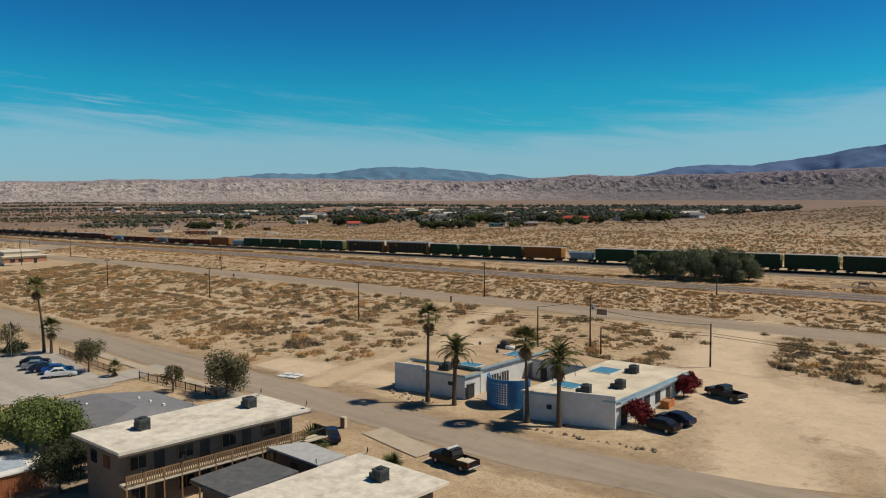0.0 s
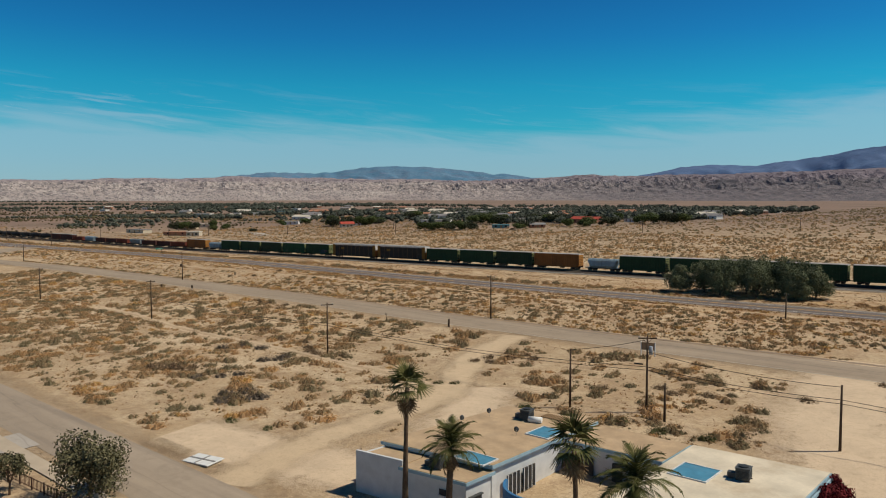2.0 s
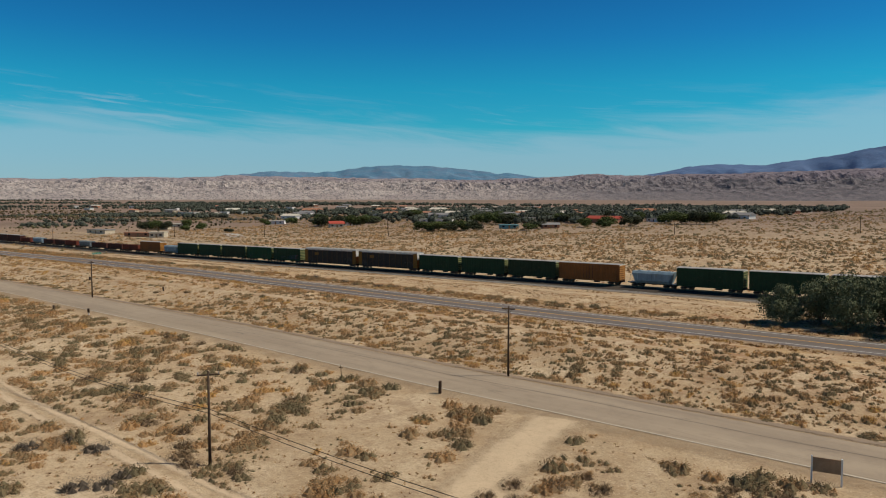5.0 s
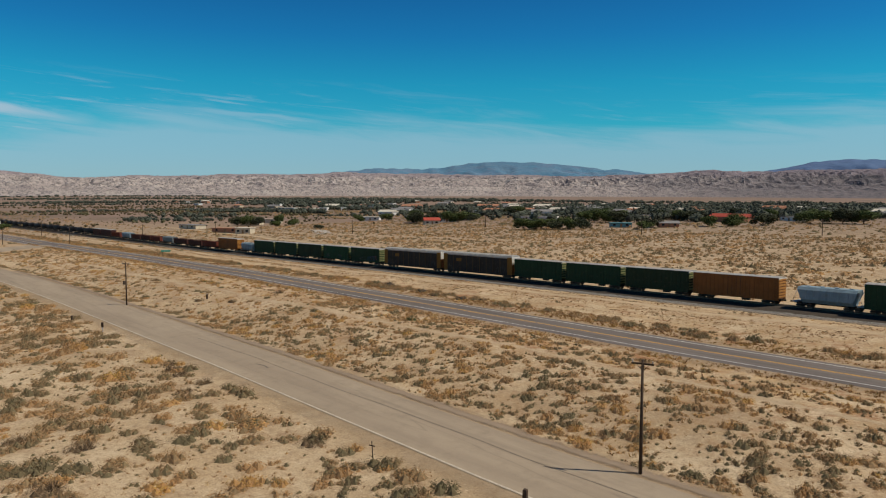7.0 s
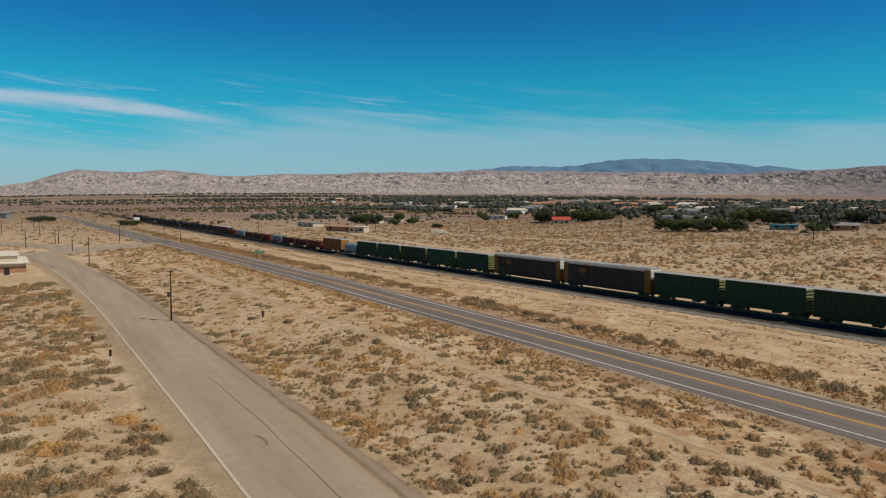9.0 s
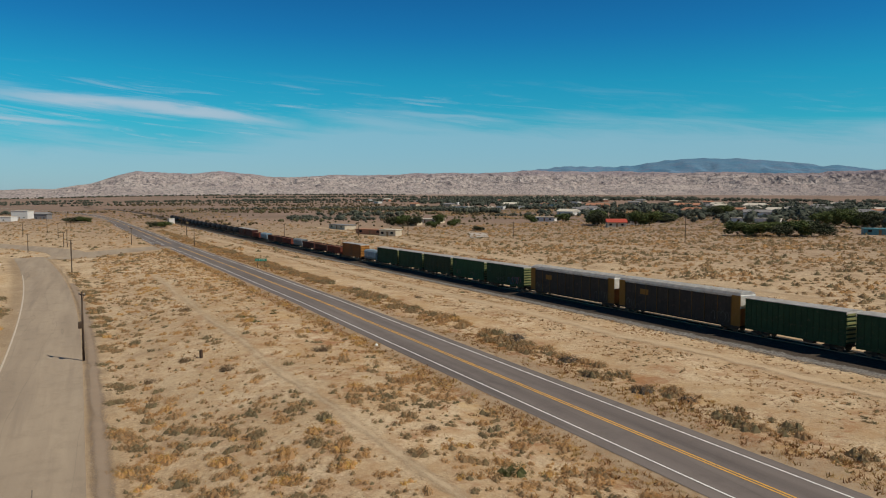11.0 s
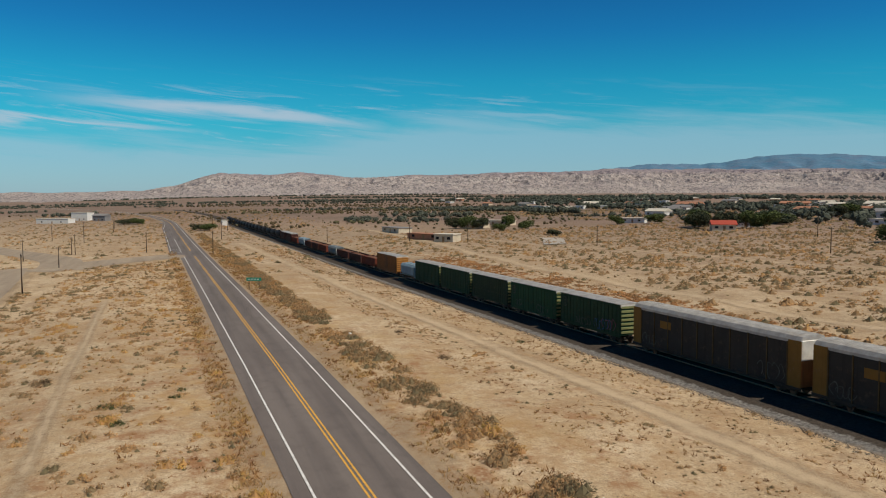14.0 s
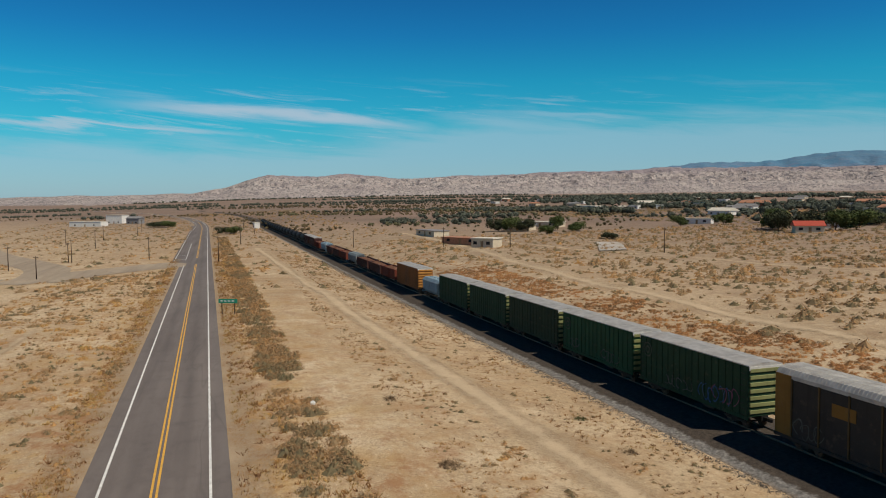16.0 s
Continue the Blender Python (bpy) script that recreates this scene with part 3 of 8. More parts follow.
def build_railway():
    prof = [(-6.4, -1.0), (-5.1, -0.66), (-3.9, -0.40), (-2.2, -0.14), (0, -0.12), (2.2, -0.14), (4.2, -0.6), (5.6, -1.0)]
    y0, z0 = rail_y(RX), rail_z(RX)
    v = np.concatenate([np.stack([RX, y0 + py, z0 + pz], 1)[:, None] for py, pz in prof], 1).reshape(-1, 3)
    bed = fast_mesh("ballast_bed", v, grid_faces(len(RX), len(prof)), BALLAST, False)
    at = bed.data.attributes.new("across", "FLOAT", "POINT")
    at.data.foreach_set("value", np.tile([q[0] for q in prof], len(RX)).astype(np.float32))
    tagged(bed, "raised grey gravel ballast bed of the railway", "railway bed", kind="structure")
    steel = plain("rail_steel", (0.22, 0.16, 0.12), 0.5, 0.7, dust=0.1)
    for off in (-0.75, 0.75):
        q = [(-0.07, -0.15), (-0.035, -0.13), (-0.035, 0), (0.035, 0), (0.035, -0.13), (0.07, -0.15)]
        v = np.concatenate([np.stack([RX, y0 + off + py, z0 + pz], 1)[:, None] for py, pz in q], 1).reshape(-1, 3)
        tagged(fast_mesh("rail", v, grid_faces(len(RX), len(q)), steel, False), "rust-brown steel rail", "rail", kind="structure")


build_railway()

# ---------------------------------------------------------------- hills and far mountains
CENTRE = (-90.0, 150.0)


def build_range(name, near, far, skyline, rows, cols, relief, material, label, seed, jag=0.08):
    """Hills round a part of the horizon: skyline(a) is the height in degrees at the bearing a, left of +y;
    relief holds (wave length, height) of the ridges cut by gullies."""
    a = np.linspace(-12, 116, cols)
    s = np.linspace(0, 1, rows)
    A, S = np.meshgrid(a, s, indexing="ij")
    D = near + (far - near) * S
    x, y = CENTRE[0] - np.sin(np.radians(A)) * D, CENTRE[1] + np.cos(np.radians(A)) * D
    top = far * np.tan(np.radians(skyline(a)))[:, None] + 27.0
    base = slope_z(x, y) - 4.0
    rough = np.zeros_like(x)
    for i, (ln, high) in enumerate(relief):
        gx, gy = x / ln + seed * 3.1 + i * 17.0, y / ln - seed * 1.7 + i * 9.0
        flat = np.array([noise.noise(Vector((float(p), float(q), 0.0))) for p, q in zip(gx.ravel(), gy.ravel())]).reshape(gx.shape)
        rough += high * (0.55 - 2.4 * np.abs(flat))
    climb = np.clip(S / 0.12, 0, 1) * (0.10 + 0.90 * S ** 1.15)
    east = 1 + 0.25 * np.clip((46 - A) / 14, 0, 1)
    rough = rough * east
    hold = np.clip(S / 0.4, 0, 1) * (1 - (1 - jag) * np.clip((S - 0.62) / 0.34, 0, 1))
    low = np.clip((top - 30.0) / 70.0, 0.12, 1.3)
    z = base + (top - base) * climb + rough * hold * low
    v = np.stack([x.ravel(), y.ravel(), z.ravel()], 1)
    ob = fast_mesh(name, v, grid_faces(cols, rows), material, name == "mountain")
    at = ob.data.attributes.new("strata", "FLOAT_VECTOR", "POINT")
    at.data.foreach_set("vector", np.stack([(np.radians(A) * 3400).ravel(), z.ravel(), (S * 700).ravel()], 1).astype(np.float32).ravel())
    return tagged(ob, label, "hills", kind="structure")


def wobble(a, *rows):
    return sum(h * np.sin(a * f + p) for f, h, p in rows)


SKYLINE = ((-12, 2.5), (12, 2.3), (22, 2.1), (27, 2.05), (29.5, 2.2), (33, 1.95), (38, 1.8), (44, 1.9), (50, 1.95), (56.7, 2.04), (60, 1.92), (66, 1.82), (70, 1.64), (73, 1.64), (75.5, 1.46), (77.3, 1.48), (78.5, 1.68), (80.6, 1.84), (82, 1.72), (84, 1.63), (86.2, 1.73), (88, 1.30), (89.3, 0.86), (91.6, 0.46), (97, 0.36), (103.5, 0.26), (116, 0.2))


def badlands_line(a):
    return np.interp(a, [q[0] for q in SKYLINE], [q[1] for q in SKYLINE]) - 0.03 + wobble(a, (0.9, 0.02, 0), (2.1, 0.02, 1))


PEAKS = ((-12, 6.2), (-2, 5.2), (9.3, 3.94), (10.8, 3.66), (12.2, 3.48), (13.3, 3.2), (15.8, 2.88), (17.7, 2.66), (20, 2.82), (22.9, 2.56), (25.3, 2.15), (28, 1.9), (31, 1.7), (33.1, 1.9), (34.9, 2.12), (37.1, 2.27), (39.4, 2.54), (42.1, 2.79), (44.8, 2.88), (47.4, 2.75), (49.3, 2.45), (51, 2.27), (54.3, 2.37), (57, 2.12), (60, 1.85), (66, 1.35), (75, 0.4), (116, -0.3))


def mountain_line(a):
    return np.interp(a, [q[0] for q in PEAKS], [q[1] for q in PEAKS]) + wobble(a, (2.3, 0.012, 1), (4.1, 0.012, 2))


HILLS = hill_material("badlands_clay", (0.375, 0.318, 0.297), (0.455, 0.395, 0.362), (0.105, 0.100, 0.114), (0.195, 0.170, 0.180), (2600.0, 1300.0), 0.75)
# the mountains' blue is distance haze put into the base colours
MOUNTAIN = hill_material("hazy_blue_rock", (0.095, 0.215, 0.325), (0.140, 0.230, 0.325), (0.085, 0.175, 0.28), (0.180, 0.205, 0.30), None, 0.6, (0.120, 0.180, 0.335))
build_range("hills", 2500, 4250, badlands_line, 115, 900, [(420.0, 9.0), (190.0, 9.0), (90.0, 9.0), (42.0, 8.0)], HILLS, "pale eroded badlands hills", 1.0, 0.25)
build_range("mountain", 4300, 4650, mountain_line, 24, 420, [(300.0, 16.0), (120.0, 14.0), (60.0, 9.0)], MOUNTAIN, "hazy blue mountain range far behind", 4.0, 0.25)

# ---------------------------------------------------------------- building blocks


def bm_box(bm, x0, y0, z0, x1, y1, z1, bevel=0.0):
    vs = [bm.verts.new(p) for p in ((x0, y0, z0), (x1, y0, z0), (x1, y1, z0), (x0, y1, z0), (x0, y0, z1), (x1, y0, z1), (x1, y1, z1), (x0, y1, z1))]
    fs = [bm.faces.new([vs[i] for i in q]) for q in ((0, 3, 2, 1), (4, 5, 6, 7), (0, 1, 5, 4), (1, 2, 6, 5), (2, 3, 7, 6), (3, 0, 4, 7))]
    if bevel:
        es = list({e for f in fs for e in f.edges})
        bmesh.ops.bevel(bm, geom=es, offset=bevel, segments=1, affect="EDGES", profile=0.7)
    return bm


def box(x0, y0, z0, x1, y1, z1, bevel=0.0):
    return bm_box(bmesh.new(), x0, y0, z0, x1, y1, z1, bevel)


def boxes(*rows, bevel=0.0):
    bm = bmesh.new()
    for r in rows:
        bm_box(bm, *r, bevel)
    return bm


def bm_tube(bm, a, b, ra, rb, sides=10, caps=True):
    a, b = Vector(a), Vector(b)
    d = (b - a).normalized()
    u = d.orthogonal().normalized()
    w = d.cross(u)
    rings = []
    for p, r in ((a, ra), (b, rb)):
        rings.append([bm.verts.new(p + (u * math.cos(6.2832 * i / sides) + w * math.sin(6.2832 * i / sides)) * r) for i in range(sides)])
    for i in range(sides):
        f = bm.faces.new((rings[0][i], rings[0][(i + 1) % sides], rings[1][(i + 1) % sides], rings[1][i]))
        f.smooth = True
    if caps:
        bm.faces.new(rings[0][::-1])
        bm.faces.new(rings[1])
    return bm


def tube(a, b, ra, rb=None, sides=10):
    return bm_tube(bmesh.new(), a, b, ra, ra if rb is None else rb, sides)


def extrude_profile(pts, a, b, axis="x"):
    """A closed outline of (u, v) swept from a to b: along x with u = y, v = z; along y with u = x, v = z."""
    bm = bmesh.new()
    ends = []
    for s in (a, b):
        ends.append([bm.verts.new((s, u, v) if axis == "x" else (u, s, v)) for u, v in pts])
    n = len(pts)
    for i in range(n):
        bm.faces.new((ends[0][i], ends[0][(i + 1) % n], ends[1][(i + 1) % n], ends[1][i]))
    bm.faces.new(ends[0][::-1])
    bm.faces.new(ends[1])
    bmesh.ops.recalc_face_normals(bm, faces=bm.faces)
    return bm


def thing(name, m, label, category, group=""):
    ob = new(name)
    ob.empty_display_size = 0.3
    ob.matrix_basis = m
    return tagged(ob, label, category, group)


def part(name, bm, material, parent, label=""):
    me = bpy.data.meshes.new(name)
    bm.to_mesh(me)
    bm.free()
    me.materials.append(material)
    ob = new(name, me)
    ob.parent = parent
    if label:
        ob["label"] = label
    return ob


def again(ob, parent, m=None, name=None):
    """The same mesh once more, as a further part."""
    o = new(name or ob.name.split(".")[0], ob.data)
    o.parent = parent
    if m is not None:
        o.matrix_basis = m
    if "label" in ob:
        o["label"] = ob["label"]
    return o


# ---------------------------------------------------------------- the train
DARK_STEEL = plain("grimy_black_steel", (0.022, 0.020, 0.019), 0.6, 0.3, dust=0.2)
WHEEL_STEEL = plain("worn_wheel_steel", (0.10, 0.075, 0.06), 0.45, 0.7, dust=0.15)
PALE_STEEL = plain("pale_galvanised_steel", (0.66, 0.64, 0.60), 0.55, 0.35, dust=0.25)


def steel_paint(name, c, dust=0.3):
    """Old wagon paint with rust streaks running down."""
    k = Nodes(name, 0.75, 0.0, 0.2)
    p = k.objectco()
    base = k.ramp(k.noise(p, 0.5, 5, 0.6), [(0.3, tuple(v * 0.78 for v in c)), (0.7, tuple(v * 1.15 for v in c))])
    streak = k.noise(k.scaled(p, (2.2, 2.2, 0.18)), 1.0, 5, 0.6)
    base = k.mix(k.span(streak, 0.52, 0.75, 0, 0.5), base, tuple(v * 0.4 for v in c))
    base = k.mix(k.span(k.noise(p, 1.7, 6, 0.7), 0.56, 0.72, 0, dust), base, (0.20, 0.13, 0.085))
    k.color(base)
    return k.m


GREEN = steel_paint("dark_green_wagon_paint", (0.018, 0.050, 0.025), 0.2)
GREEN_B = steel_paint("olive_green_wagon_paint", (0.022, 0.042, 0.022), 0.25)
GREEN_C = steel_paint("bright_green_wagon_paint", (0.017, 0.066, 0.031), 0.15)
ORANGE = steel_paint("orange_brown_wagon_paint", (0.235, 0.092, 0.026), 0.3)
RED = steel_paint("oxide_red_wagon_paint", (0.165, 0.040, 0.024), 0.3)
BROWN = steel_paint("dark_red_brown_wagon_paint", (0.080, 0.030, 0.024), 0.3)
GREY_BLUE = steel_paint("pale_blue_grey_wagon_paint", (0.235, 0.32, 0.375), 0.25)
GREY = steel_paint("grey_wagon_paint", (0.20, 0.23, 0.24), 0.3)
BLACK = steel_paint("black_wagon_paint", (0.020, 0.020, 0.021), 0.2)
RACK_GREY = steel_paint("dull_zinc_panel", (0.036, 0.032, 0.029), 0.25)
RACK_YELLOW = steel_paint("ochre_yellow_wagon_paint", (0.20, 0.105, 0.022), 0.35)
ROOF_ZINC = plain("ribbed_zinc_roof", (0.43, 0.41, 0.385), 0.6, 0.2, vary=0.25, dust=0.4)
RACK_POST = steel_paint("dull_ochre_post_paint", (0.095, 0.062, 0.026), 0.35)
END_GREEN = steel_paint("bleached_olive_end_paint", (0.215, 0.225, 0.095), 0.35)
END_ORANGE = steel_paint("bleached_orange_end_paint", (0.46, 0.21, 0.05), 0.3)
GRAF_WHITE = plain("faded_white_spray_paint", (0.075, 0.08, 0.075), 0.8, vary=0.5)
FAINT_MARK = plain("faint_pale_mark", (0.040, 0.062, 0.044), 0.8, vary=0.5)
GRAF_BLUE = plain("blue_spray_paint", (0.03, 0.085, 0.20), 0.8, vary=0.5)
GRAF_PINK = plain("pink_spray_paint", (0.18, 0.06, 0.10), 0.8, vary=0.5)
W = 1.5  # half a wagon's width


def wheel_mesh():
    bm = tube((0, -0.07, 0), (0, 0.07, 0), 0.42, sides=16)
    bm_tube(bm, (0, 0.07, 0), (0, 0.10, 0), 0.46, 0.46, 16)
    bm_tube(bm, (0, -0.12, 0), (0, -0.07, 0), 0.16, 0.2, 10)
    return bm


_shared = {}


def bogie(parent, x):
    """A two-axle truck: side frames as one part, with wheels under it."""
    if "bogie" not in _shared:
        bm = boxes((-1.3, -1.12, 0.42, 1.3, -0.98, 0.62), (-1.3, 0.98, 0.42, 1.3, 1.12, 0.62), (-0.35, -1.12, 0.28, 0.35, -0.95, 0.78), (-0.35, 0.95, 0.28, 0.35, 1.12, 0.78), (-0.3, -1.0, 0.5, 0.3, 1.0, 0.8), bevel=0.03)
        bm_tube(bm, (-0.88, -0.9, 0.42), (-0.88, 0.9, 0.42), 0.08, 0.08, 8)
        bm_tube(bm, (0.88, -0.9, 0.42), (0.88, 0.9, 0.42), 0.08, 0.08, 8)
        _shared["bogie"] = part("bogie", bm, DARK_STEEL, parent)
        _shared["wheel"] = part("wheel", wheel_mesh(), WHEEL_STEEL, _shared["bogie"])
        b = _shared["bogie"]
        _shared["wheel"].matrix_basis = pose(-0.88, -0.76, 0.42)
    else:
        b = again(_shared["bogie"], parent)
        again(_shared["wheel"], b, pose(-0.88, -0.76, 0.42))
    b.matrix_basis = pose(x, 0, 0)
    for wx, wy in ((0.88, -0.76), (-0.88, 0.76), (0.88, 0.76)):
        again(_shared["wheel"], b, pose(wx, wy, 0.42, 0, 0, 0 if wy < 0 else 180))
    return b


def couplers(parent, L):
    for s in (-1, 1):
        part("coupler", boxes((min(s * L / 2, s * (L / 2 + 0.75)), -0.12, 0.78, max(s * L / 2, s * (L / 2 + 0.75)), 0.12, 1.02)), DARK_STEEL, parent)


def wagon(name, s, L, label, group):
    """An Empty at rail height; s is the wagon's middle along the track."""
    y, z = float(rail_y(s)), float(rail_z(s))
    dy, dz = float(rail_y(s + 4) - rail_y(s - 4)) / 8, float(rail_z(s + 4) - rail_z(s - 4)) / 8
    ob = thing(name, pose(s, y, z, 0, -math.degrees(math.atan(dz)), math.degrees(math.atan(dy))), label, "railway wagon", group)
    return ob


def tag_marks(parent, x0, x1, z0, z1, material, seed, name="graffiti", label="sprayed graffiti patch"):
    """Illegible sprayed marks as loose bars on the near side."""
    r = random.Random(seed)
    bm = bmesh.new()
    n = max(3, int((x1 - x0) / 0.62))
    for i in range(n):
        cx, cz = x0 + (x1 - x0) * (i + 0.5) / n, (z0 + z1) / 2 + r.uniform(-0.12, 0.12)
        rx, rz = (x1 - x0) / n * r.uniform(0.45, 0.65), (z1 - z0) * r.uniform(0.34, 0.5)
        a0, sweep, wide = r.uniform(0, 6.28), r.uniform(3.2, 5.8), r.uniform(0.07, 0.12)
        rows = []
        for k in range(13):
            a = a0 + sweep * k / 12
            c, q = math.cos(a), math.sin(a) + 0.25 * math.sin(2 * a + i)
            rows.append([bm.verts.new((cx + (rx + d) * c, -W - 0.066 - 0.002 * (i % 2), cz + (rz + d) * q)) for d in (0, wide)])
        for p, q in zip(rows, rows[1:]):
            bm.faces.new((p[0], p[1], q[1], q[0]))
    return tagged(part(name, bm, material, parent, label), kind="stuff")


def boxcar(s, L, body, label, top=5.15, door=True, end_bars=PALE_STEEL, logo=None):
    car = wagon("boxcar", s, L, label, "wagons of the freight train")
    h = L / 2
    hull = box(-h, -W, 1.12, h, W, top - 0.25, 0.03)
    part("body", hull, body, car)
    # side posts
    n = int(L / 0.85)
    for side in (-1, 1):
        y0, y1 = sorted((side * W, side * (W + 0.05)))
        rib = None
        for i in range(n + 1):
            x = -h + 0.12 + (L - 0.24) * i / n
            if door and abs(x) < 1.75:
                continue
            if rib is None:
                rib = part("side_rib", box(-0.05, y0, 1.15, 0.05, y1, top - 0.3), body, car)
                rib.matrix_basis = pose(x, 0, 0)
            else:
                again(rib, car, pose(x, 0, 0))
        if door:
            y0, y1 = sorted((side * (W + 0.004), side * (W + 0.07)))
            d = part("door", box(-1.65, y0, 1.25, 1.65, y1, top - 0.45, 0.02), body, car)
            for i in range(4):
                part("door_bar", box(-1.2 + 0.8 * i, y0 - 0.03 if side < 0 else y1 - 0.02, 1.35, -1.13 + 0.8 * i, y0 + 0.02 if side < 0 else y1 + 0.03, top - 0.55), DARK_STEEL, d)
        y0, y1 = sorted((side * (W - 0.05), side * (W + 0.03)))
        part("sill", box(-h, y0, 0.85, h, y1, 1.13), body, car)
    # roof with ribs, pale
    part("roof", extrude_profile([(-W - 0.04, top - 0.25), (W + 0.04, top - 0.25), (W + 0.04, top - 0.17), (0, top), (-W - 0.04, top - 0.17)], -h - 0.02, h + 0.02), ROOF_ZINC, car, "pale zinc roof")
    rb = bmesh.new()
    for i in range(int(L / 1.2) + 1):
        x = -h + 0.05 + (L - 0.1) * i / int(L / 1.2)
        for sd in (-1, 1):
            q = [(x - 0.04, sd * (W + 0.02), top - 0.165), (x + 0.04, sd * (W + 0.02), top - 0.165), (x + 0.04, 0, top + 0.03), (x - 0.04, 0, top + 0.03)]
            vs = [rb.verts.new(p) for p in q]
            rb.faces.new(vs if sd < 0 else vs[::-1])
    tagged(part("roof_ribs", rb, ROOF_ZINC, car), kind="stuff")
    # corrugated ends
    for e in (-1, 1):
        for i in range(7):
            z = 1.35 + i * (top - 1.75) / 6.6
            x0, x1 = sorted((e * (h + 0.002), e * (h + 0.11)))
            part("end_rib", box(x0, -W + 0.06, z, x1, W - 0.06, z + 0.30, 0.03), END_ORANGE if body is ORANGE else (BROWN if body is BROWN else END_GREEN), car)
        x0, x1 = sorted((e * (h + 0.003), e * (h + 0.09)))
        part("end_cap", box(x0, -W, top - 0.55, x1, W, top - 0.25), PALE_STEEL, car, "pale upper end panel")
        ld = bmesh.new()
        for rr in range(8):
            z = 1.2 + rr * 0.45
            bm_box(ld, e * (h - 0.55) - 0.22, -W - 0.10, z, e * (h - 0.55) + 0.22, -W - 0.07, z + 0.03)
        tagged(part("ladder", ld, DARK_STEEL, car), kind="stuff")
    if logo:
        bm = bmesh.new()
        for r0, r1 in ((0.55, 0.68), (0.18, 0.36)):
            n = 20
            ring = [[bm.verts.new((-h + 1.3 + r * math.cos(6.2832 * i / n), -W - 0.075, top - 1.35 + r * math.sin(6.2832 * i / n))) for i in range(n)] for r in (r0, r1)]
            for i in range(n):
                bm.faces.new((ring[0][i], ring[0][(i + 1) % n], ring[1][(i + 1) % n], ring[1][i]))
        part("round_mark", bm, FAINT_MARK, car, "faded round white mark")
    part("frame", boxes((-h, -0.3, 0.7, h, 0.3, 1.12), (-h + 2, -0.6, 0.45, -h + 3.2, 0.4, 0.8), (1.2, -0.9, 0.4, 2.6, -0.2, 0.75)), DARK_STEEL, car)
    couplers(car, L)
    bogie(car, -h + 2.0)
    bogie(car, h - 2.0)
    return car


def autorack(s, L=25.0):
    car = wagon("auto_rack_wagon", s, L, "long grey panelled car-carrier wagon with ochre posts", "wagons of the freight train")
    h, top = L / 2, 5.75
    part("body", box(-h + 0.4, -W, 0.95, h - 0.4, W, top - 0.75), RACK_GREY, car)
    n = 9
    for side in (-1, 1):
        for i in range(n):
            x0 = -h + 1.6 + (L - 3.2) * i / n
            y0, y1 = sorted((side * (W + 0.003), side * (W + 0.035)))
            part("side_panel", box(x0 + 0.1, y0, 1.15, x0 + (L - 3.2) / n - 0.1, y1, top - 0.85, 0.01), RACK_GREY, car)
        for i in range(n + 1):
            x0 = -h + 1.6 + (L - 3.2) * i / n
            y0, y1 = sorted((side * (W + 0.004), side * (W + 0.09)))
            part("post", box(x0 - 0.06, y0, 0.95, x0 + 0.06, y1, top - 0.75), RACK_POST, car)
        for e in (-1, 1):
            x0, x1 = sorted((e * (h - 1.55), e * (h - 0.05)))
            y0, y1 = sorted((side * (W - 0.04), side * (W + 0.05)))
            part("end_door", box(x0, y0, 0.95, x1, y1, top - 0.55, 0.02), RACK_YELLOW, car, "ochre yellow end door panel")
        y0, y1 = sorted((side * (W - 0.02), side * (W + 0.08)))
        part("sill", box(-h, y0, 0.72, h, y1, 0.96), RACK_GREY, car)
    # arched ribbed roof
    arc = [(-W - 0.03, top - 0.8), (-W - 0.03, top - 0.55), (-W + 0.25, top - 0.2), (-0.7, top - 0.03), (0.7, top - 0.03), (W - 0.25, top - 0.2), (W + 0.03, top - 0.55), (W + 0.03, top - 0.8)]
    part("roof", extrude_profile(arc, -h + 0.1, h - 0.1), ROOF_ZINC, car, "arched ribbed zinc roof")
    rb = bmesh.new()
    m = int(L / 0.32)
    for i in range(m):
        x = -h + 0.25 + (L - 0.5) * i / (m - 1)
        for (ya, za), (yb, zb) in zip(arc[1:-2], arc[2:-1]):
            q = [(x - 0.05, ya, za + 0.03), (x + 0.05, ya, za + 0.03), (x + 0.05, yb, zb + 0.03), (x - 0.05, yb, zb + 0.03)]
            rb.faces.new([rb.verts.new(p) for p in q])
            for dx, flip in ((-0.05, 1), (0.05, 0)):
                q = [(x + dx, ya, za), (x + dx, ya, za + 0.03), (x + dx, yb, zb + 0.03), (x + dx, yb, zb)]
                rb.faces.new([rb.verts.new(p) for p in (q if flip else q[::-1])])
    tagged(part("roof_ribs", rb, ROOF_ZINC, car), kind="stuff")
    for e in (-1, 1):
        x0, x1 = sorted((e * (h - 0.40), e * (h - 0.02)))
        part("end_shell", box(x0, -W + 0.02, 1.0, x1, W - 0.02, 3.4, 0.05), ORANGE, car, "orange lower end shell")
        part("end_shell", box(x0, -W + 0.02, 3.42, x1, W - 0.02, top - 0.5, 0.05), PALE_STEEL, car, "white upper end shell")
    bm = box(-h + 5.1, -W - 0.075, 3.35, -h + 7.0, -W - 0.06, 4.2)
    part("name_plate", bm, RACK_YELLOW, car, "ochre marking plate")
    tag_marks(car, -h + 1.9, -h + 4.4, 1.3, 2.3, GRAF_WHITE, 5)
    tag_marks(car, h - 5.2, h - 1.9, 1.2, 2.7, GRAF_WHITE, 9)
    part("frame", boxes((-h, -0.3, 0.6, h, 0.3, 0.98)), DARK_STEEL, car)
    couplers(car, L)
    bogie(car, -h + 2.4)
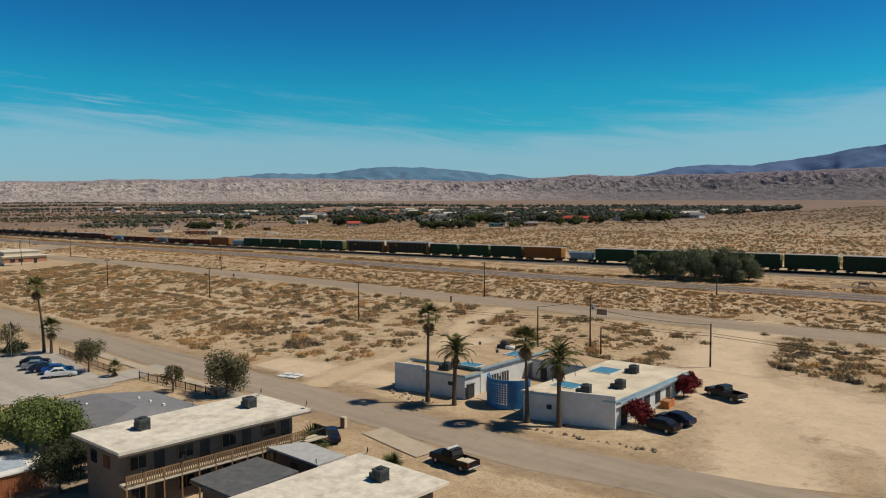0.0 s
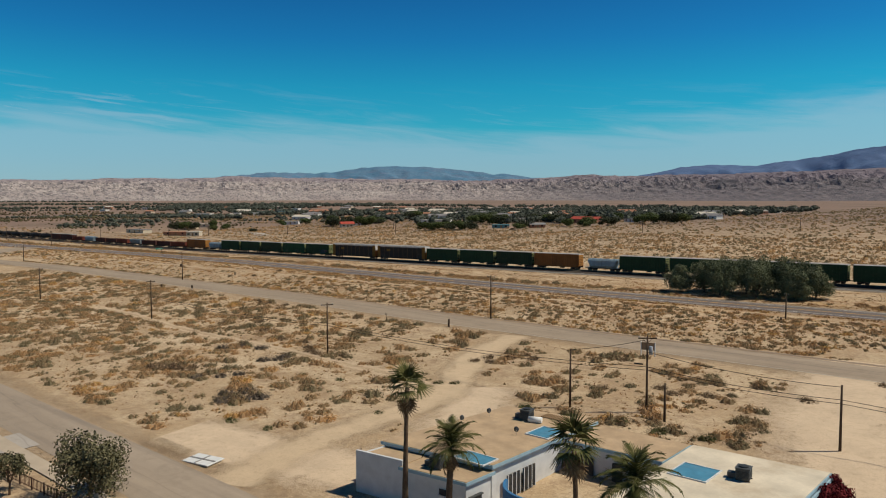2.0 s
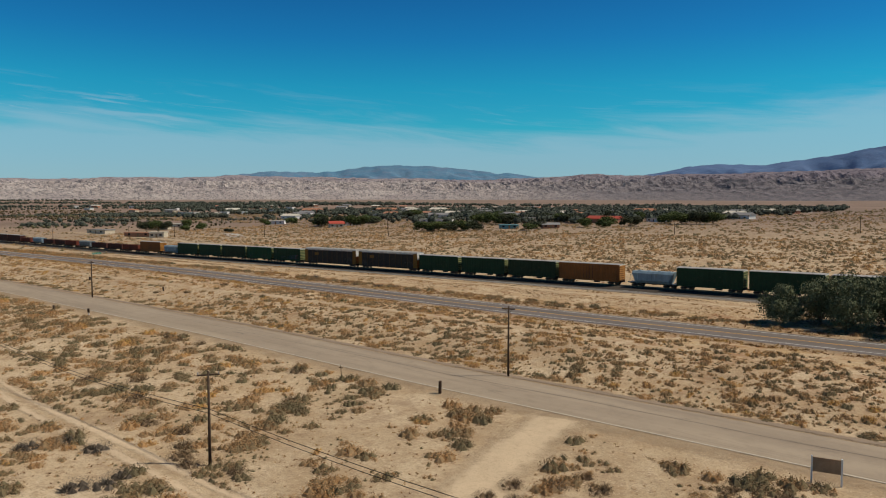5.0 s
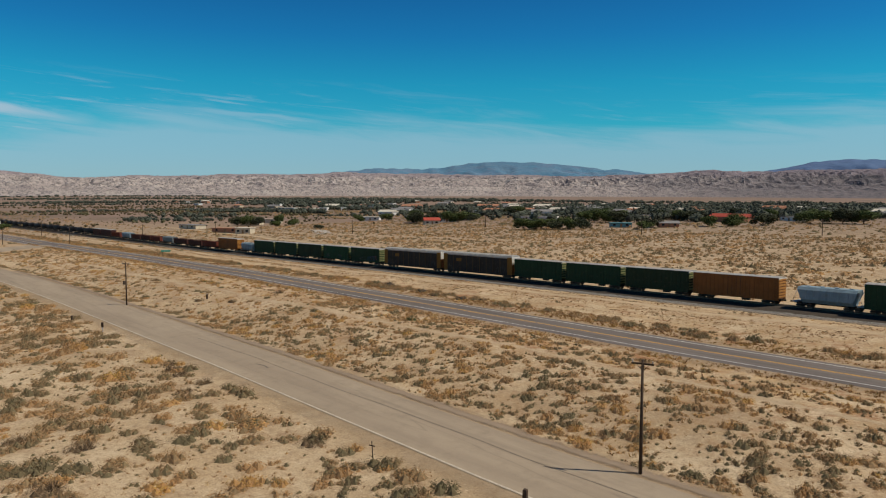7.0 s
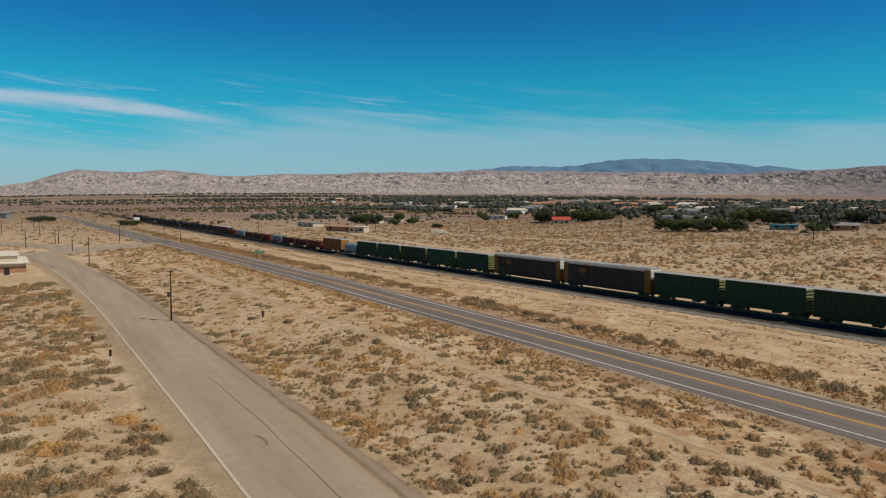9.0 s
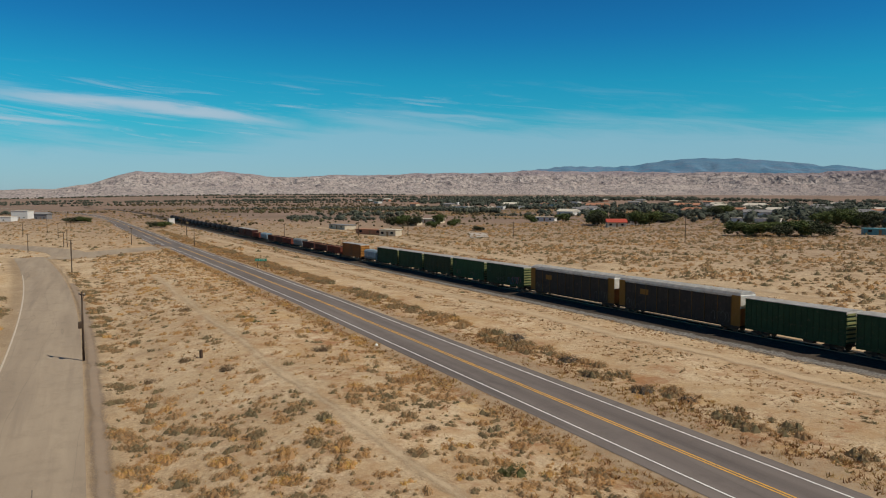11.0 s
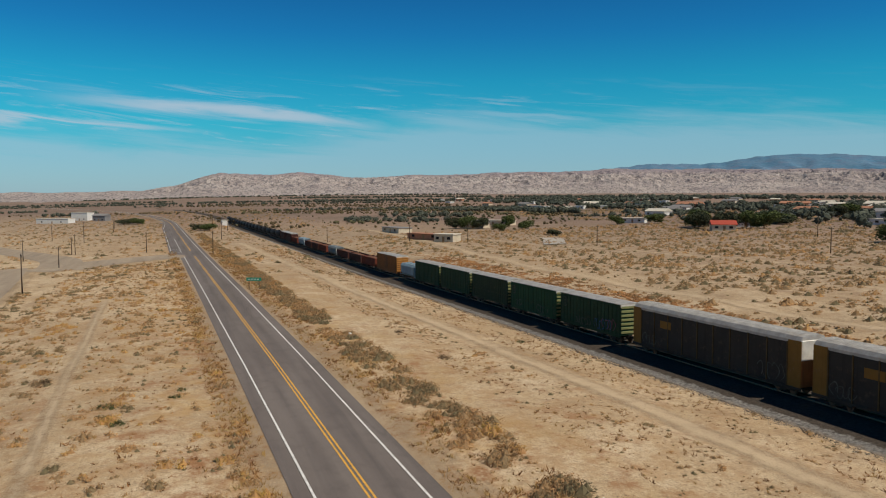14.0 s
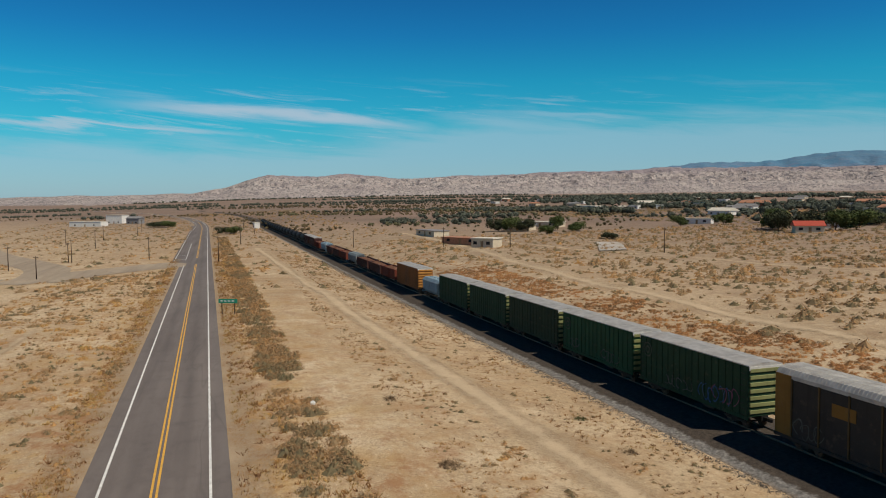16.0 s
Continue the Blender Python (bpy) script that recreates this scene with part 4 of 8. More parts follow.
    bogie(car, h - 2.4)
    return car


def hopper(s, L, body, label, top=3.9, name="covered_hopper"):
    """A covered hopper: sloping ends, round-shouldered body."""
    car = wagon(name, s, L, label, "wagons of the freight train")
    h = L / 2
    prof = [(-W, 1.6), (-W, top - 0.5), (-W + 0.45, top), (W - 0.45, top), (W, top - 0.5), (W, 1.6), (0.8, 0.95), (-0.8, 0.95)]
    bm = extrude_profile(prof, -h + 0.9, h - 0.9)
    for v in bm.verts:
        if abs(v.co.x) > h - 1.0 and v.co.z < 2.0:
            v.co.x *= 0.86
    part("body", bm, body, car)
    n = int(L / 1.5)
    for sd in (-1, 1):
        y0, y1 = sorted((sd * W, sd * (W + 0.06)))
        for i in range(1, n):
            part("side_rib", box(-h + 0.85 + (L - 1.8) * i / n, y0, 1.6, -h + 0.95 + (L - 1.8) * i / n, y1, top - 0.5), body, car)
    for i in range(4):
        x = -h + 2.2 + (L - 4.4) * i / 3
        part("hatch", tube((x, 0, top), (x, 0, top + 0.14), 0.4, 0.36, 10), body, car)
    for e in (-1, 1):
        x0, x1 = sorted((e * (h - 0.9), e * h))
        part("end_platform", box(x0, -W + 0.1, 1.0, x1, W - 0.1, 1.12), body, car)
        for y in (-1.2, 1.2):
            part("end_brace", tube((e * (h - 0.1), y, 1.1), (e * (h - 0.95), y, top - 0.2), 0.04, 0.04, 6), PALE_STEEL, car)
    part("frame", box(-h, -0.3, 0.7, h, 0.3, 1.0), DARK_STEEL, car)
    couplers(car, L)
    bogie(car, -h + 1.9)
    bogie(car, h - 1.9)
    return car


def gondola(s, L, body, label, top=3.0, load=None):
    """An open wagon with ribbed sides and some scrap or bulk load."""
    car = wagon("gondola_wagon", s, L, label, "wagons of the freight train")
    h = L / 2
    part("body", boxes((-h, -W, 1.05, h, W, 1.2), (-h, -W, 1.2, h, -W + 0.1, top), (-h, W - 0.1, 1.2, h, W, top), (-h, -W + 0.1, 1.2, -h + 0.1, W - 0.1, top), (h - 0.1, -W + 0.1, 1.2, h, W - 0.1, top)), body, car)
    n = int(L / 1.1)
    for sd in (-1, 1):
        y0, y1 = sorted((sd * W, sd * (W + 0.09)))
        rib = part("side_rib", box(-0.06, y0, 1.1, 0.06, y1, top), body, car)
        rib.matrix_basis = pose(-h + 0.1, 0, 0)
        for i in range(1, n + 1):
            again(rib, car, pose(-h + 0.1 + (L - 0.2) * i / n, 0, 0))
    part("rim", boxes((-h, -W - 0.1, top, h, -W + 0.12, top + 0.1), (-h, W - 0.12, top, h, W + 0.1, top + 0.1)), body, car)
    if load:
        r = random.Random(int(s * 10))
        bm = bmesh.new()
        nx, ny = 18, 5
        vs = [[bm.verts.new((-h + 0.2 + (L - 0.4) * i / nx, -W + 0.15 + (2 * W - 0.3) * j / ny, top - 0.35 + 0.45 * r.random() * (0 < j < ny))) for j in range(ny + 1)] for i in range(nx + 1)]
        for i in range(nx):
            for j in range(ny):
                bm.faces.new((vs[i][j], vs[i + 1][j], vs[i + 1][j + 1], vs[i][j + 1]))
        part("load", bm, load, car)
    part("frame", box(-h, -0.35, 0.7, h, 0.35, 1.05), DARK_STEEL, car)
    couplers(car, L)
    bogie(car, -h + 1.8)
    bogie(car, h - 1.8)
    return car


def tank_car(s, L, body, label, radius=1.38):
    car = wagon("tank_wagon", s, L, label, "wagons of the freight train")
    h, zc = L / 2, 1.15 + radius
    bm = bmesh.new()
    sides, prof = 20, [(-h + 0.45, 0.35), (-h + 0.6, 0.8), (-h + 1.0, 1.0), (h - 1.0, 1.0), (h - 0.6, 0.8), (h - 0.45, 0.35)]
    rings = [[bm.verts.new((x, radius * k * math.cos(6.2832 * i / sides), zc + radius * k * math.sin(6.2832 * i / sides))) for i in range(sides)] for x, k in prof]
    for r0, r1 in zip(rings, rings[1:]):
        for i in range(sides):
            f = bm.faces.new((r0[i], r1[i], r1[(i + 1) % sides], r0[(i + 1) % sides]))
            f.smooth = True
    bm.faces.new(rings[0])
    bm.faces.new(rings[-1][::-1])
    bmesh.ops.recalc_face_normals(bm, faces=bm.faces)
    part("tank", bm, body, car)
    dm = tube((0, 0, zc + radius - 0.05), (0, 0, zc + radius + 0.4), 0.5, 0.45, 12)
    part("dome", dm, body, car)
    wk = bmesh.new()
    for y in (-0.75, 0.75):
        bm_box(wk, -1.6, y - 0.03, zc + radius + 0.2, 1.6, y + 0.03, zc + radius + 0.26)
    for x in (-1.6, 0, 1.6):
        for y in (-0.75, 0.75):
            bm_box(wk, x - 0.03, y - 0.03, zc + radius - 0.35, x + 0.03, y + 0.03, zc + radius + 0.9)
    part("walkway_rail", wk, DARK_STEEL, car)
    part("frame", boxes((-h, -0.35, 0.75, h, 0.35, 1.05), (-h, -W + 0.1, 0.95, -h + 0.5, W - 0.1, 1.1), (h - 0.5, -W + 0.1, 0.95, h, W - 0.1, 1.1)), DARK_STEEL, car)
    couplers(car, L)
    bogie(car, -h + 1.8)
    bogie(car, h - 1.8)
    return car


REAR = -320.0  # where the orange boxcar ends
boxcar(REAR - 8.8, 16.6, ORANGE, "tall orange-brown boxcar with a darker sliding door")
hopper(REAR + 7.6, 11.6, GREY_BLUE, "short pale blue-grey covered hopper wagon", 3.75)
greens = []
for i, (mat, lb) in enumerate(((GREEN, "dark green boxcar with a pale zinc roof"), (GREEN, "dark green boxcar with a pale zinc roof"), (GREEN_B, "weathered olive green boxcar with a pale zinc roof"),
                               (GREEN_C, "bright green boxcar with a round white mark and grey graffiti"), (GREEN, "dark green boxcar with blue and pink graffiti"))):
    c = boxcar(REAR + 20.9 + 15.9 * i, 14.6, mat, lb, 5.2, door=False, logo=i > 2)
    greens.append(c)
tag_marks(greens[3], 1.5, 4.8, 1.3, 2.3, GRAF_WHITE, 2)
tag_marks(greens[3], -5.6, -3.4, 1.6, 2.4, GRAF_WHITE, 3)
tag_marks(greens[4], 1.4, 5.2, 1.3, 2.6, GRAF_BLUE, 4)
tag_marks(greens[4], 3.2, 6.3, 1.6, 2.8, GRAF_PINK, 6)
tag_marks(greens[4], -3.5, 0.5, 1.4, 2.2, GRAF_WHITE, 8)
for i in range(2):
    autorack(REAR + 107.0 + 26.2 * i, 25.0)
COAL = plain("rusty_scrap_load", (0.16, 0.075, 0.045), 0.95, vary=0.4, fine=6, bump=1.0)
gondola(REAR - 25.8, 13.2, RED, "open oxide-red gondola wagon with a rusty load", 3.15, COAL)
gondola(REAR - 40.3, 13.2, BROWN, "open dark red gondola wagon with a rusty load", 3.0, COAL)
gondola(REAR - 56.0, 14.4, BROWN, "open dark red gondola wagon with a rusty load", 3.0, COAL)
hopper(REAR - 71.2, 13.0, GREY, "grey covered hopper wagon", 3.5)
for q in (-85.6, -98.6, -112.0):
    gondola(REAR + q, 12.0, BROWN if q < -90 else RED, "open dark red gondola wagon with a rusty load", 3.0, COAL)
hopper(REAR - 126.8, 13.0, GREY_BLUE, "pale blue-grey covered hopper wagon", 3.5)
gondola(REAR - 141.5, 12.6, RED, "open oxide-red gondola wagon with a rusty load", 3.0, COAL)
boxcar(REAR - 158.0, 16.4, BROWN, "dark red-brown boxcar far along the train", 4.4)
boxcar(REAR - 174.0, 12.4, BROWN, "short dark brown boxcar far along the train", 4.4)
for i in range(17):
    tank_car(REAR - 190.5 - 16.6 * i, 15.4, BLACK, "black tank wagon far along the train")

# more wagons behind the car carriers
TAIL = -109.0  # where the second orange boxcar ends
boxcar(TAIL - 8.8, 16.6, ORANGE, "tall orange-brown boxcar with a darker sliding door")
hopper(TAIL + 7.6, 11.6, GREY_BLUE, "short pale blue-grey covered hopper wagon", 3.75)
for i in range(9):
    boxcar(TAIL + 20.9 + 15.9 * i, 14.6, (GREEN, GREEN, GREEN_B)[i % 3], "dark green boxcar with a pale zinc roof", 5.2, door=False)
for i in range(3):
    boxcar(TAIL - 25.4 - 15.9 * i, 14.6, (GREEN_B, GREEN, GREEN)[i], "dark green boxcar with a pale zinc roof", 5.2, door=False)

# ---------------------------------------------------------------- scrub and grass
TRACK_LINES = [([(-67, 171), (-63, 154), (-56.5, 142), (-51, 131), (-50.5, 118), (-50, 106), (-47, 97)], 3.6), ([(-175, 141), (-117, 136.5), (-88, 136.4), (-67, 135.6), (-53, 133.5)], 1.5),
               ([(-62, 103), (-50, 104), (-40, 107.5), (-38.5, 118), (-43, 128), (-48, 134)], 6.8), ([(-12, 185), (-10, 165), (-8, 150), (-2, 136), (8, 120), (16, 100)], 7.5), ([(2, 134), (25, 125), (45, 110), (70, 92)], 10.0),
               ([(-470, 233), (-350, 238.5), (-290, 241.8), (-243, 244.4), (-222, 246.2), (-180, 248), (-128, 250.5), (-40, 250)], 2.3), ([(-520, 300), (-420, 298), (-361, 292.5), (-308, 289.4), (-275, 289.8), (-248, 289.6), (-200, 294)], 2.6),
               ([(-390, 176), (-420, 172), (-455, 158), (-520, 130), (-640, 90)], 6.5), ([(-300, 196), (-225, 198.1), (-205, 199.0), (-178, 200.0), (-150, 201.5), (-115, 204), (-70, 206)], 1.2), ([(-430, 318), (-380, 322), (-330, 335), (-240, 352)], 2.5)]


def off_tracks(x, y):
    ok = np.ones(len(x), bool)
    for pts, half in TRACK_LINES:
        for (ax, ay), (bx, by) in zip(pts, pts[1:]):
            dx, dy = bx - ax, by - ay
            u = np.clip(((x - ax) * dx + (y - ay) * dy) / (dx * dx + dy * dy), 0, 1)
            ok &= np.hypot(x - ax - u * dx, y - ay - u * dy) > half
    ok &= (np.abs(y - highway_y(x)) > 6.0) & (np.abs(y - rail_y(x)) > 6.5) & ~((np.abs(y - frontage_y(x)) < 7.0) & (x > -392)) & (np.abs(y - street_y(x)) > 5.5)
    ok &= (np.hypot(x + 402, y - 192) > 18) & ~((x > -16) & (x < 80) & (y < 135))
    ok &= ~((x > -40) & (x < 2) & (y > 96) & (y < 132)) & ~((x > -330) & (x < -280) & (y > 130) & (y < 166)) & ~((x > -110) & (y < 100))
    return ok


def flake(r, p, n, s, q):
    """One small leaf or twig flake: a triangle at p, facing n, about s long and q wide."""
    n = n / (np.linalg.norm(n) + 1e-6)
    u = np.cross(n, r.normal(0, 1, 3))
    u /= np.linalg.norm(u) + 1e-6
    w = np.cross(n, u)
    return [p - u * s * 0.6 - w * q, p + u * s, p - u * s * 0.3 + w * q]


def twig(r, root, tip, wide):
    """One thin stem: a long narrow triangle from root to tip."""
    side = np.cross(tip - root, r.normal(0, 1, 3))
    side /= np.linalg.norm(side) + 1e-6
    return [root - side * wide, root + side * wide, tip]


def scrub_template(r, flakes, size, sides=6, lobes=3, heart=0.55):
    """A feathery low bush of radius one: thin stems that fan out of a few crowns, small leaf flakes among them
    and a low woody heart, which scatter tints darker as painted shade, as an array of triangles."""
    out = []
    centres = [(np.zeros(3), 1.0)] if lobes < 2 else [(np.array([0.42 * math.cos(a), 0.42 * math.sin(a), 0.0]), r.uniform(0.5, 0.78)) for a in r.uniform(0, 6.283) + np.arange(lobes) * 6.283 / lobes]
    for i in range(flakes):
        c, k = centres[i % len(centres)]
        a, e = r.uniform(0, 6.283), math.asin(r.uniform(0.02, 1.0))
        way = np.array([math.cos(a) * math.cos(e), math.sin(a) * math.cos(e), math.sin(e)])
        if i % 5 < 1:
            out.append(twig(r, c + way * k * r.uniform(0.12, 0.45), c + way * k * r.uniform(0.74, 0.98) + r.normal(0, 0.04, 3), size * r.uniform(0.22, 0.5)))
        else:
            p = c + way * r.uniform(0.66, 0.94) * k
            out.append(flake(r, p, way + np.array([0, 0, 0.4]) + r.normal(0, 0.5, 3), size * r.uniform(0.6, 1.2), size * r.uniform(0.35, 0.7)))
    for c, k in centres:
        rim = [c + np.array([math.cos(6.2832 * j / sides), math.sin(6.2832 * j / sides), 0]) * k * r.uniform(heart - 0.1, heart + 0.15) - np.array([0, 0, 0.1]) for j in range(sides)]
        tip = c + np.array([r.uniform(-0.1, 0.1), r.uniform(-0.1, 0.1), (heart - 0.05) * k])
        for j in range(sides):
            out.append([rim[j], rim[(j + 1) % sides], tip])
    return np.array(out), flakes


def tuft_template(r, flakes, size):
    """A loose dry tuft of thin blades."""
    out = []
    for _ in range(flakes):
        a, d = r.uniform(0, 6.283), r.uniform(0.0, 0.8)
        root = np.array([d * math.cos(a), d * math.sin(a), 0.0])
        b = r.uniform(0, 6.283)
        lean = r.uniform(0.2, 0.9)
        out.append(twig(r, root, root + np.array([lean * math.cos(b), lean * math.sin(b), r.uniform(0.5, 1.1)]), size * r.uniform(0.25, 0.5)))
    return np.array(out), flakes


def scatter(name, xy, radius, height, templates, material, label, category, rng, tint, sink=0.08):
    """Many low plants as one mesh; each plant's own hue goes into the attribute 'tint'.
    templates is a list of (smallest radius, forms)."""
    n = len(xy)
    turn = rng.uniform(0, 6.283, n)
    z = sheet_z(xy[:, 0], xy[:, 1])
    allv, alltint = [], []
    for (lo, forms), hi in zip(templates, [t[0] for t in templates[1:]] + [1e9]):
        inside = (radius >= lo) & (radius < hi)
        pick = rng.integers(0, len(forms), n)
        for k, (t, leafy) in enumerate(forms):
            i = np.where((pick == k) & inside)[0]
            if not len(i):
                continue
            c, s = np.cos(turn[i])[:, None, None], np.sin(turn[i])[:, None, None]
            sx = rng.uniform(0.8, 1.3, len(i))[:, None, None]
            tx, ty, tz = t[None, :, :, 0], t[None, :, :, 1], t[None, :, :, 2]
            rr = radius[i][:, None, None]
            vx = (tx * c * sx - ty * s) * rr + xy[i, 0][:, None, None]
            vy = (tx * s * sx + ty * c) * rr + xy[i, 1][:, None, None]
            vz = tz * height[i][:, None, None] + z[i][:, None, None] - sink * np.minimum(1, radius[i])[:, None, None]
            allv.append(np.stack([vx, vy, vz], -1).reshape(-1, 3))
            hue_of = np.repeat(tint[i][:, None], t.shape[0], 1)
            # darker tint on the hearts: shade low inside the bush put into the colour
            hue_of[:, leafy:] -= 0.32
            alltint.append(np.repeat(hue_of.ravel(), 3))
    v = np.concatenate(allv)
    ob = fast_mesh(name, v, np.arange(len(v)).reshape(-1, 3), material)
    at = ob.data.attributes.new("tint", "FLOAT", "POINT")
    at.data.foreach_set("value", np.concatenate(alltint).astype(np.float32))
    return tagged(ob, label, category, kind="stuff")


def tinted(name, stops, dark=0.5):
    k = Nodes(name, 0.9, spec=0.1)
    at = k.node("ShaderNodeAttribute")
    at.attribute_name = "tint"
    c = k.ramp(at.outputs["Fac"], stops)
    c = k.mix(k.span(k.island(), 0.0, 1.0, 0.0, 0.34), c, (0.110, 0.072, 0.042))
    k.color(c)
    return k.m


SCRUB = tinted("dry_scrub_foliage", [(0.0, (0.165, 0.135, 0.075)), (0.25, (0.29, 0.195, 0.105)), (0.5, (0.41, 0.245, 0.118)), (0.75, (0.50, 0.262, 0.098)), (1.0, (0.56, 0.34, 0.085))])
GRASS = tinted("golden_dry_grass", [(0.0, (0.24, 0.115, 0.055)), (0.35, (0.36, 0.18, 0.07)), (0.6, (0.45, 0.27, 0.09)), (1.0, (0.50, 0.36, 0.16))])
RUSTY = tinted("rust_red_dry_weeds", [(0.0, (0.20, 0.125, 0.065)), (0.3, (0.40, 0.185, 0.075)), (0.7, (0.50, 0.235, 0.085)), (1.0, (0.46, 0.30, 0.14))])
rngs = np.random.default_rng(21)
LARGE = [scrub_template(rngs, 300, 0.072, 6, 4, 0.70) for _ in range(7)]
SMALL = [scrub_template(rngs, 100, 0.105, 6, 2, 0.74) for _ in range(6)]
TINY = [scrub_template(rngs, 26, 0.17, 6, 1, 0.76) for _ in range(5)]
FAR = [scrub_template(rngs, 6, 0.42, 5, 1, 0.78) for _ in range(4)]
TUFT = [(0.0, [tuft_template(rngs, 8, 0.32) for _ in range(6)])]
NEAR_SET = [(0.0, TINY), (0.45, SMALL), (0.9, LARGE)]
PLAIN_SET = [(0.0, FAR), (0.95, TINY)]
FAR_SET = [(0.0, FAR)]


def sow(count, x0, x1, y0, y1, patch, bias, first):
    """Random places, gathered into patches of the given size."""
    x, y = rngs.uniform(x0, x1, count), rngs.uniform(y0, y1, count)
    d = 0.5 + 0.30 * ripple(x, y, patch, first, 6) + 0.22 * ripple(x, y, patch * 0.3, first + 7, 6)
    keep = (rngs.uniform(0, 1, count) < np.clip(d + bias, 0.04, 1)) & off_tracks(x, y)
    return np.stack([x[keep], y[keep]], 1)


def sizes(n, lo, hi, power=2.2):
    return lo + (hi - lo) * rngs.uniform(0, 1, n) ** power


def hues(xy, mid, spread):
    return np.clip(mid + 0.12 * ripple(xy[:, 0], xy[:, 1], 24, 26, 6) + rngs.normal(0, spread, len(xy)), 0, 1)


def plant(name, xy, lo, hi, tall, templates, material, label, mid, spread, power=2.2, category="shrubs"):
    r = sizes(len(xy), lo, hi, power)
    return scatter(name, xy, r, r * tall * rngs.uniform(0.7, 1.25, len(xy)), templates, material, label, category, rngs, hues(xy, mid, spread))


def along(count, lo, hi, x0, x1, patch, bias, first):
    """Places beside the highway: lo to hi metres off its middle line."""
    x = rngs.uniform(x0, x1, count)
    y = highway_y(x) + rngs.uniform(lo, hi, count)
    d = 0.5 + 0.5 * ripple(x, y, patch, first, 6) + 0.3 * ripple(x, y, patch * 0.3, first + 7, 6)
    keep = rngs.uniform(0, 1, count) < np.clip(d + bias, 0.04, 1)
    return np.stack([x[keep], y[keep]], 1)


v = sow(20000, -330, 12, 101, 169, 20, 0.17, 0)
v = v[(v[:, 0] < -88) | (ripple(v[:, 0], v[:, 1], 12, 2, 6) > -0.32)]
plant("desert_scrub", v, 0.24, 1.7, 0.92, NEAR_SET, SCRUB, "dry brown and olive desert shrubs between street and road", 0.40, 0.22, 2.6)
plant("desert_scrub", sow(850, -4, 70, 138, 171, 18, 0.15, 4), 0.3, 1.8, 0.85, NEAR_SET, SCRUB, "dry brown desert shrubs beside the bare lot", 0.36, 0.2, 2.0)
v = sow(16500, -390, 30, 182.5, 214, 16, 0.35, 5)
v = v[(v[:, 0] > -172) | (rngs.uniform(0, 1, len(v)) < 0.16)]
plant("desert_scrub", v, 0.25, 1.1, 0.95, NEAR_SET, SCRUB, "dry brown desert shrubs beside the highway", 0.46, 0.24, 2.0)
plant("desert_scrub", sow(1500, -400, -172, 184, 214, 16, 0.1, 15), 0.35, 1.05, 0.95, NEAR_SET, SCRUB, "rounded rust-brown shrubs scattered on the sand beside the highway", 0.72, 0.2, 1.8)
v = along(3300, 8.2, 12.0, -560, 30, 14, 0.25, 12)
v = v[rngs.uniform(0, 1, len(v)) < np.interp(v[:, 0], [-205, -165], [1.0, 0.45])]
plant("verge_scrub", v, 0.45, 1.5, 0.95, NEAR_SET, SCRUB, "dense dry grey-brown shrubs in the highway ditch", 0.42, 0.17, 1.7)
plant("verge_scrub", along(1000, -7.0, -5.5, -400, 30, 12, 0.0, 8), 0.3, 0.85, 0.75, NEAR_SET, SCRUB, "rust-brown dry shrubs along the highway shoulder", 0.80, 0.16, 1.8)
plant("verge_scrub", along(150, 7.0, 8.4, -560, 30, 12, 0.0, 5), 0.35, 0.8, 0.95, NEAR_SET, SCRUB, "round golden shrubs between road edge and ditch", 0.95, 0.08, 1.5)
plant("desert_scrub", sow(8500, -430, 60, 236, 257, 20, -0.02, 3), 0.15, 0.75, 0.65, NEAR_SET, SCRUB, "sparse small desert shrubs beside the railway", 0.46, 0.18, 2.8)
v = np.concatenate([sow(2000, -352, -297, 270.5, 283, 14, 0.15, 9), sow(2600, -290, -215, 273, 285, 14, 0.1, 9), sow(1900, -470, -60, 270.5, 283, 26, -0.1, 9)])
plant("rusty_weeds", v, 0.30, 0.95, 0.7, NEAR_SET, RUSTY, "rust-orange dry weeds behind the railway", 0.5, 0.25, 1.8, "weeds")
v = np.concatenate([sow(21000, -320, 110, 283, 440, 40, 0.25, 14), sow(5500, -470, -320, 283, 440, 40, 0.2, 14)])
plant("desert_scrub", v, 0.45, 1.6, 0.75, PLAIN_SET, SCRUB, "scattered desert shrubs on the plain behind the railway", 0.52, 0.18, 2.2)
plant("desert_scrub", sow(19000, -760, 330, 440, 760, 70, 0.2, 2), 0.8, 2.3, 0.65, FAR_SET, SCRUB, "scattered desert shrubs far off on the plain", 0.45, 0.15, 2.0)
plant("desert_scrub", sow(9000, -210, 380, 600, 1250, 70, 0.2, 6), 0.9, 2.6, 0.7, FAR_SET, SCRUB, "dark brown desert shrubs on the plain beside the far town", 0.22, 0.15, 2.0)
plant("desert_scrub", sow(11000, -1100, -330, 60, 300, 60, 0.1, 8), 0.6, 1.9, 0.65, FAR_SET, SCRUB, "scattered desert shrubs far along the highway", 0.5, 0.18, 2.0)
plant("desert_scrub", sow(4600, 0, 330, 170, 440, 40, 0.1, 17), 0.5, 1.5, 0.70, PLAIN_SET, SCRUB, "scattered desert shrubs beside the frontage road", 0.42, 0.18, 2.2)
x = rngs.uniform(-330, 20, 900)
bank = np.stack([x, frontage_y(x) + rngs.uniform(6.6, 9.2, 900)], 1)
plant("verge_scrub", bank[ripple(x, x * 0, 11, 3, 6) > -0.25], 0.35, 1.25, 0.8, NEAR_SET, SCRUB, "brown and yellow-olive shrubs on the bank of the frontage road", 0.38, 0.28, 1.8)
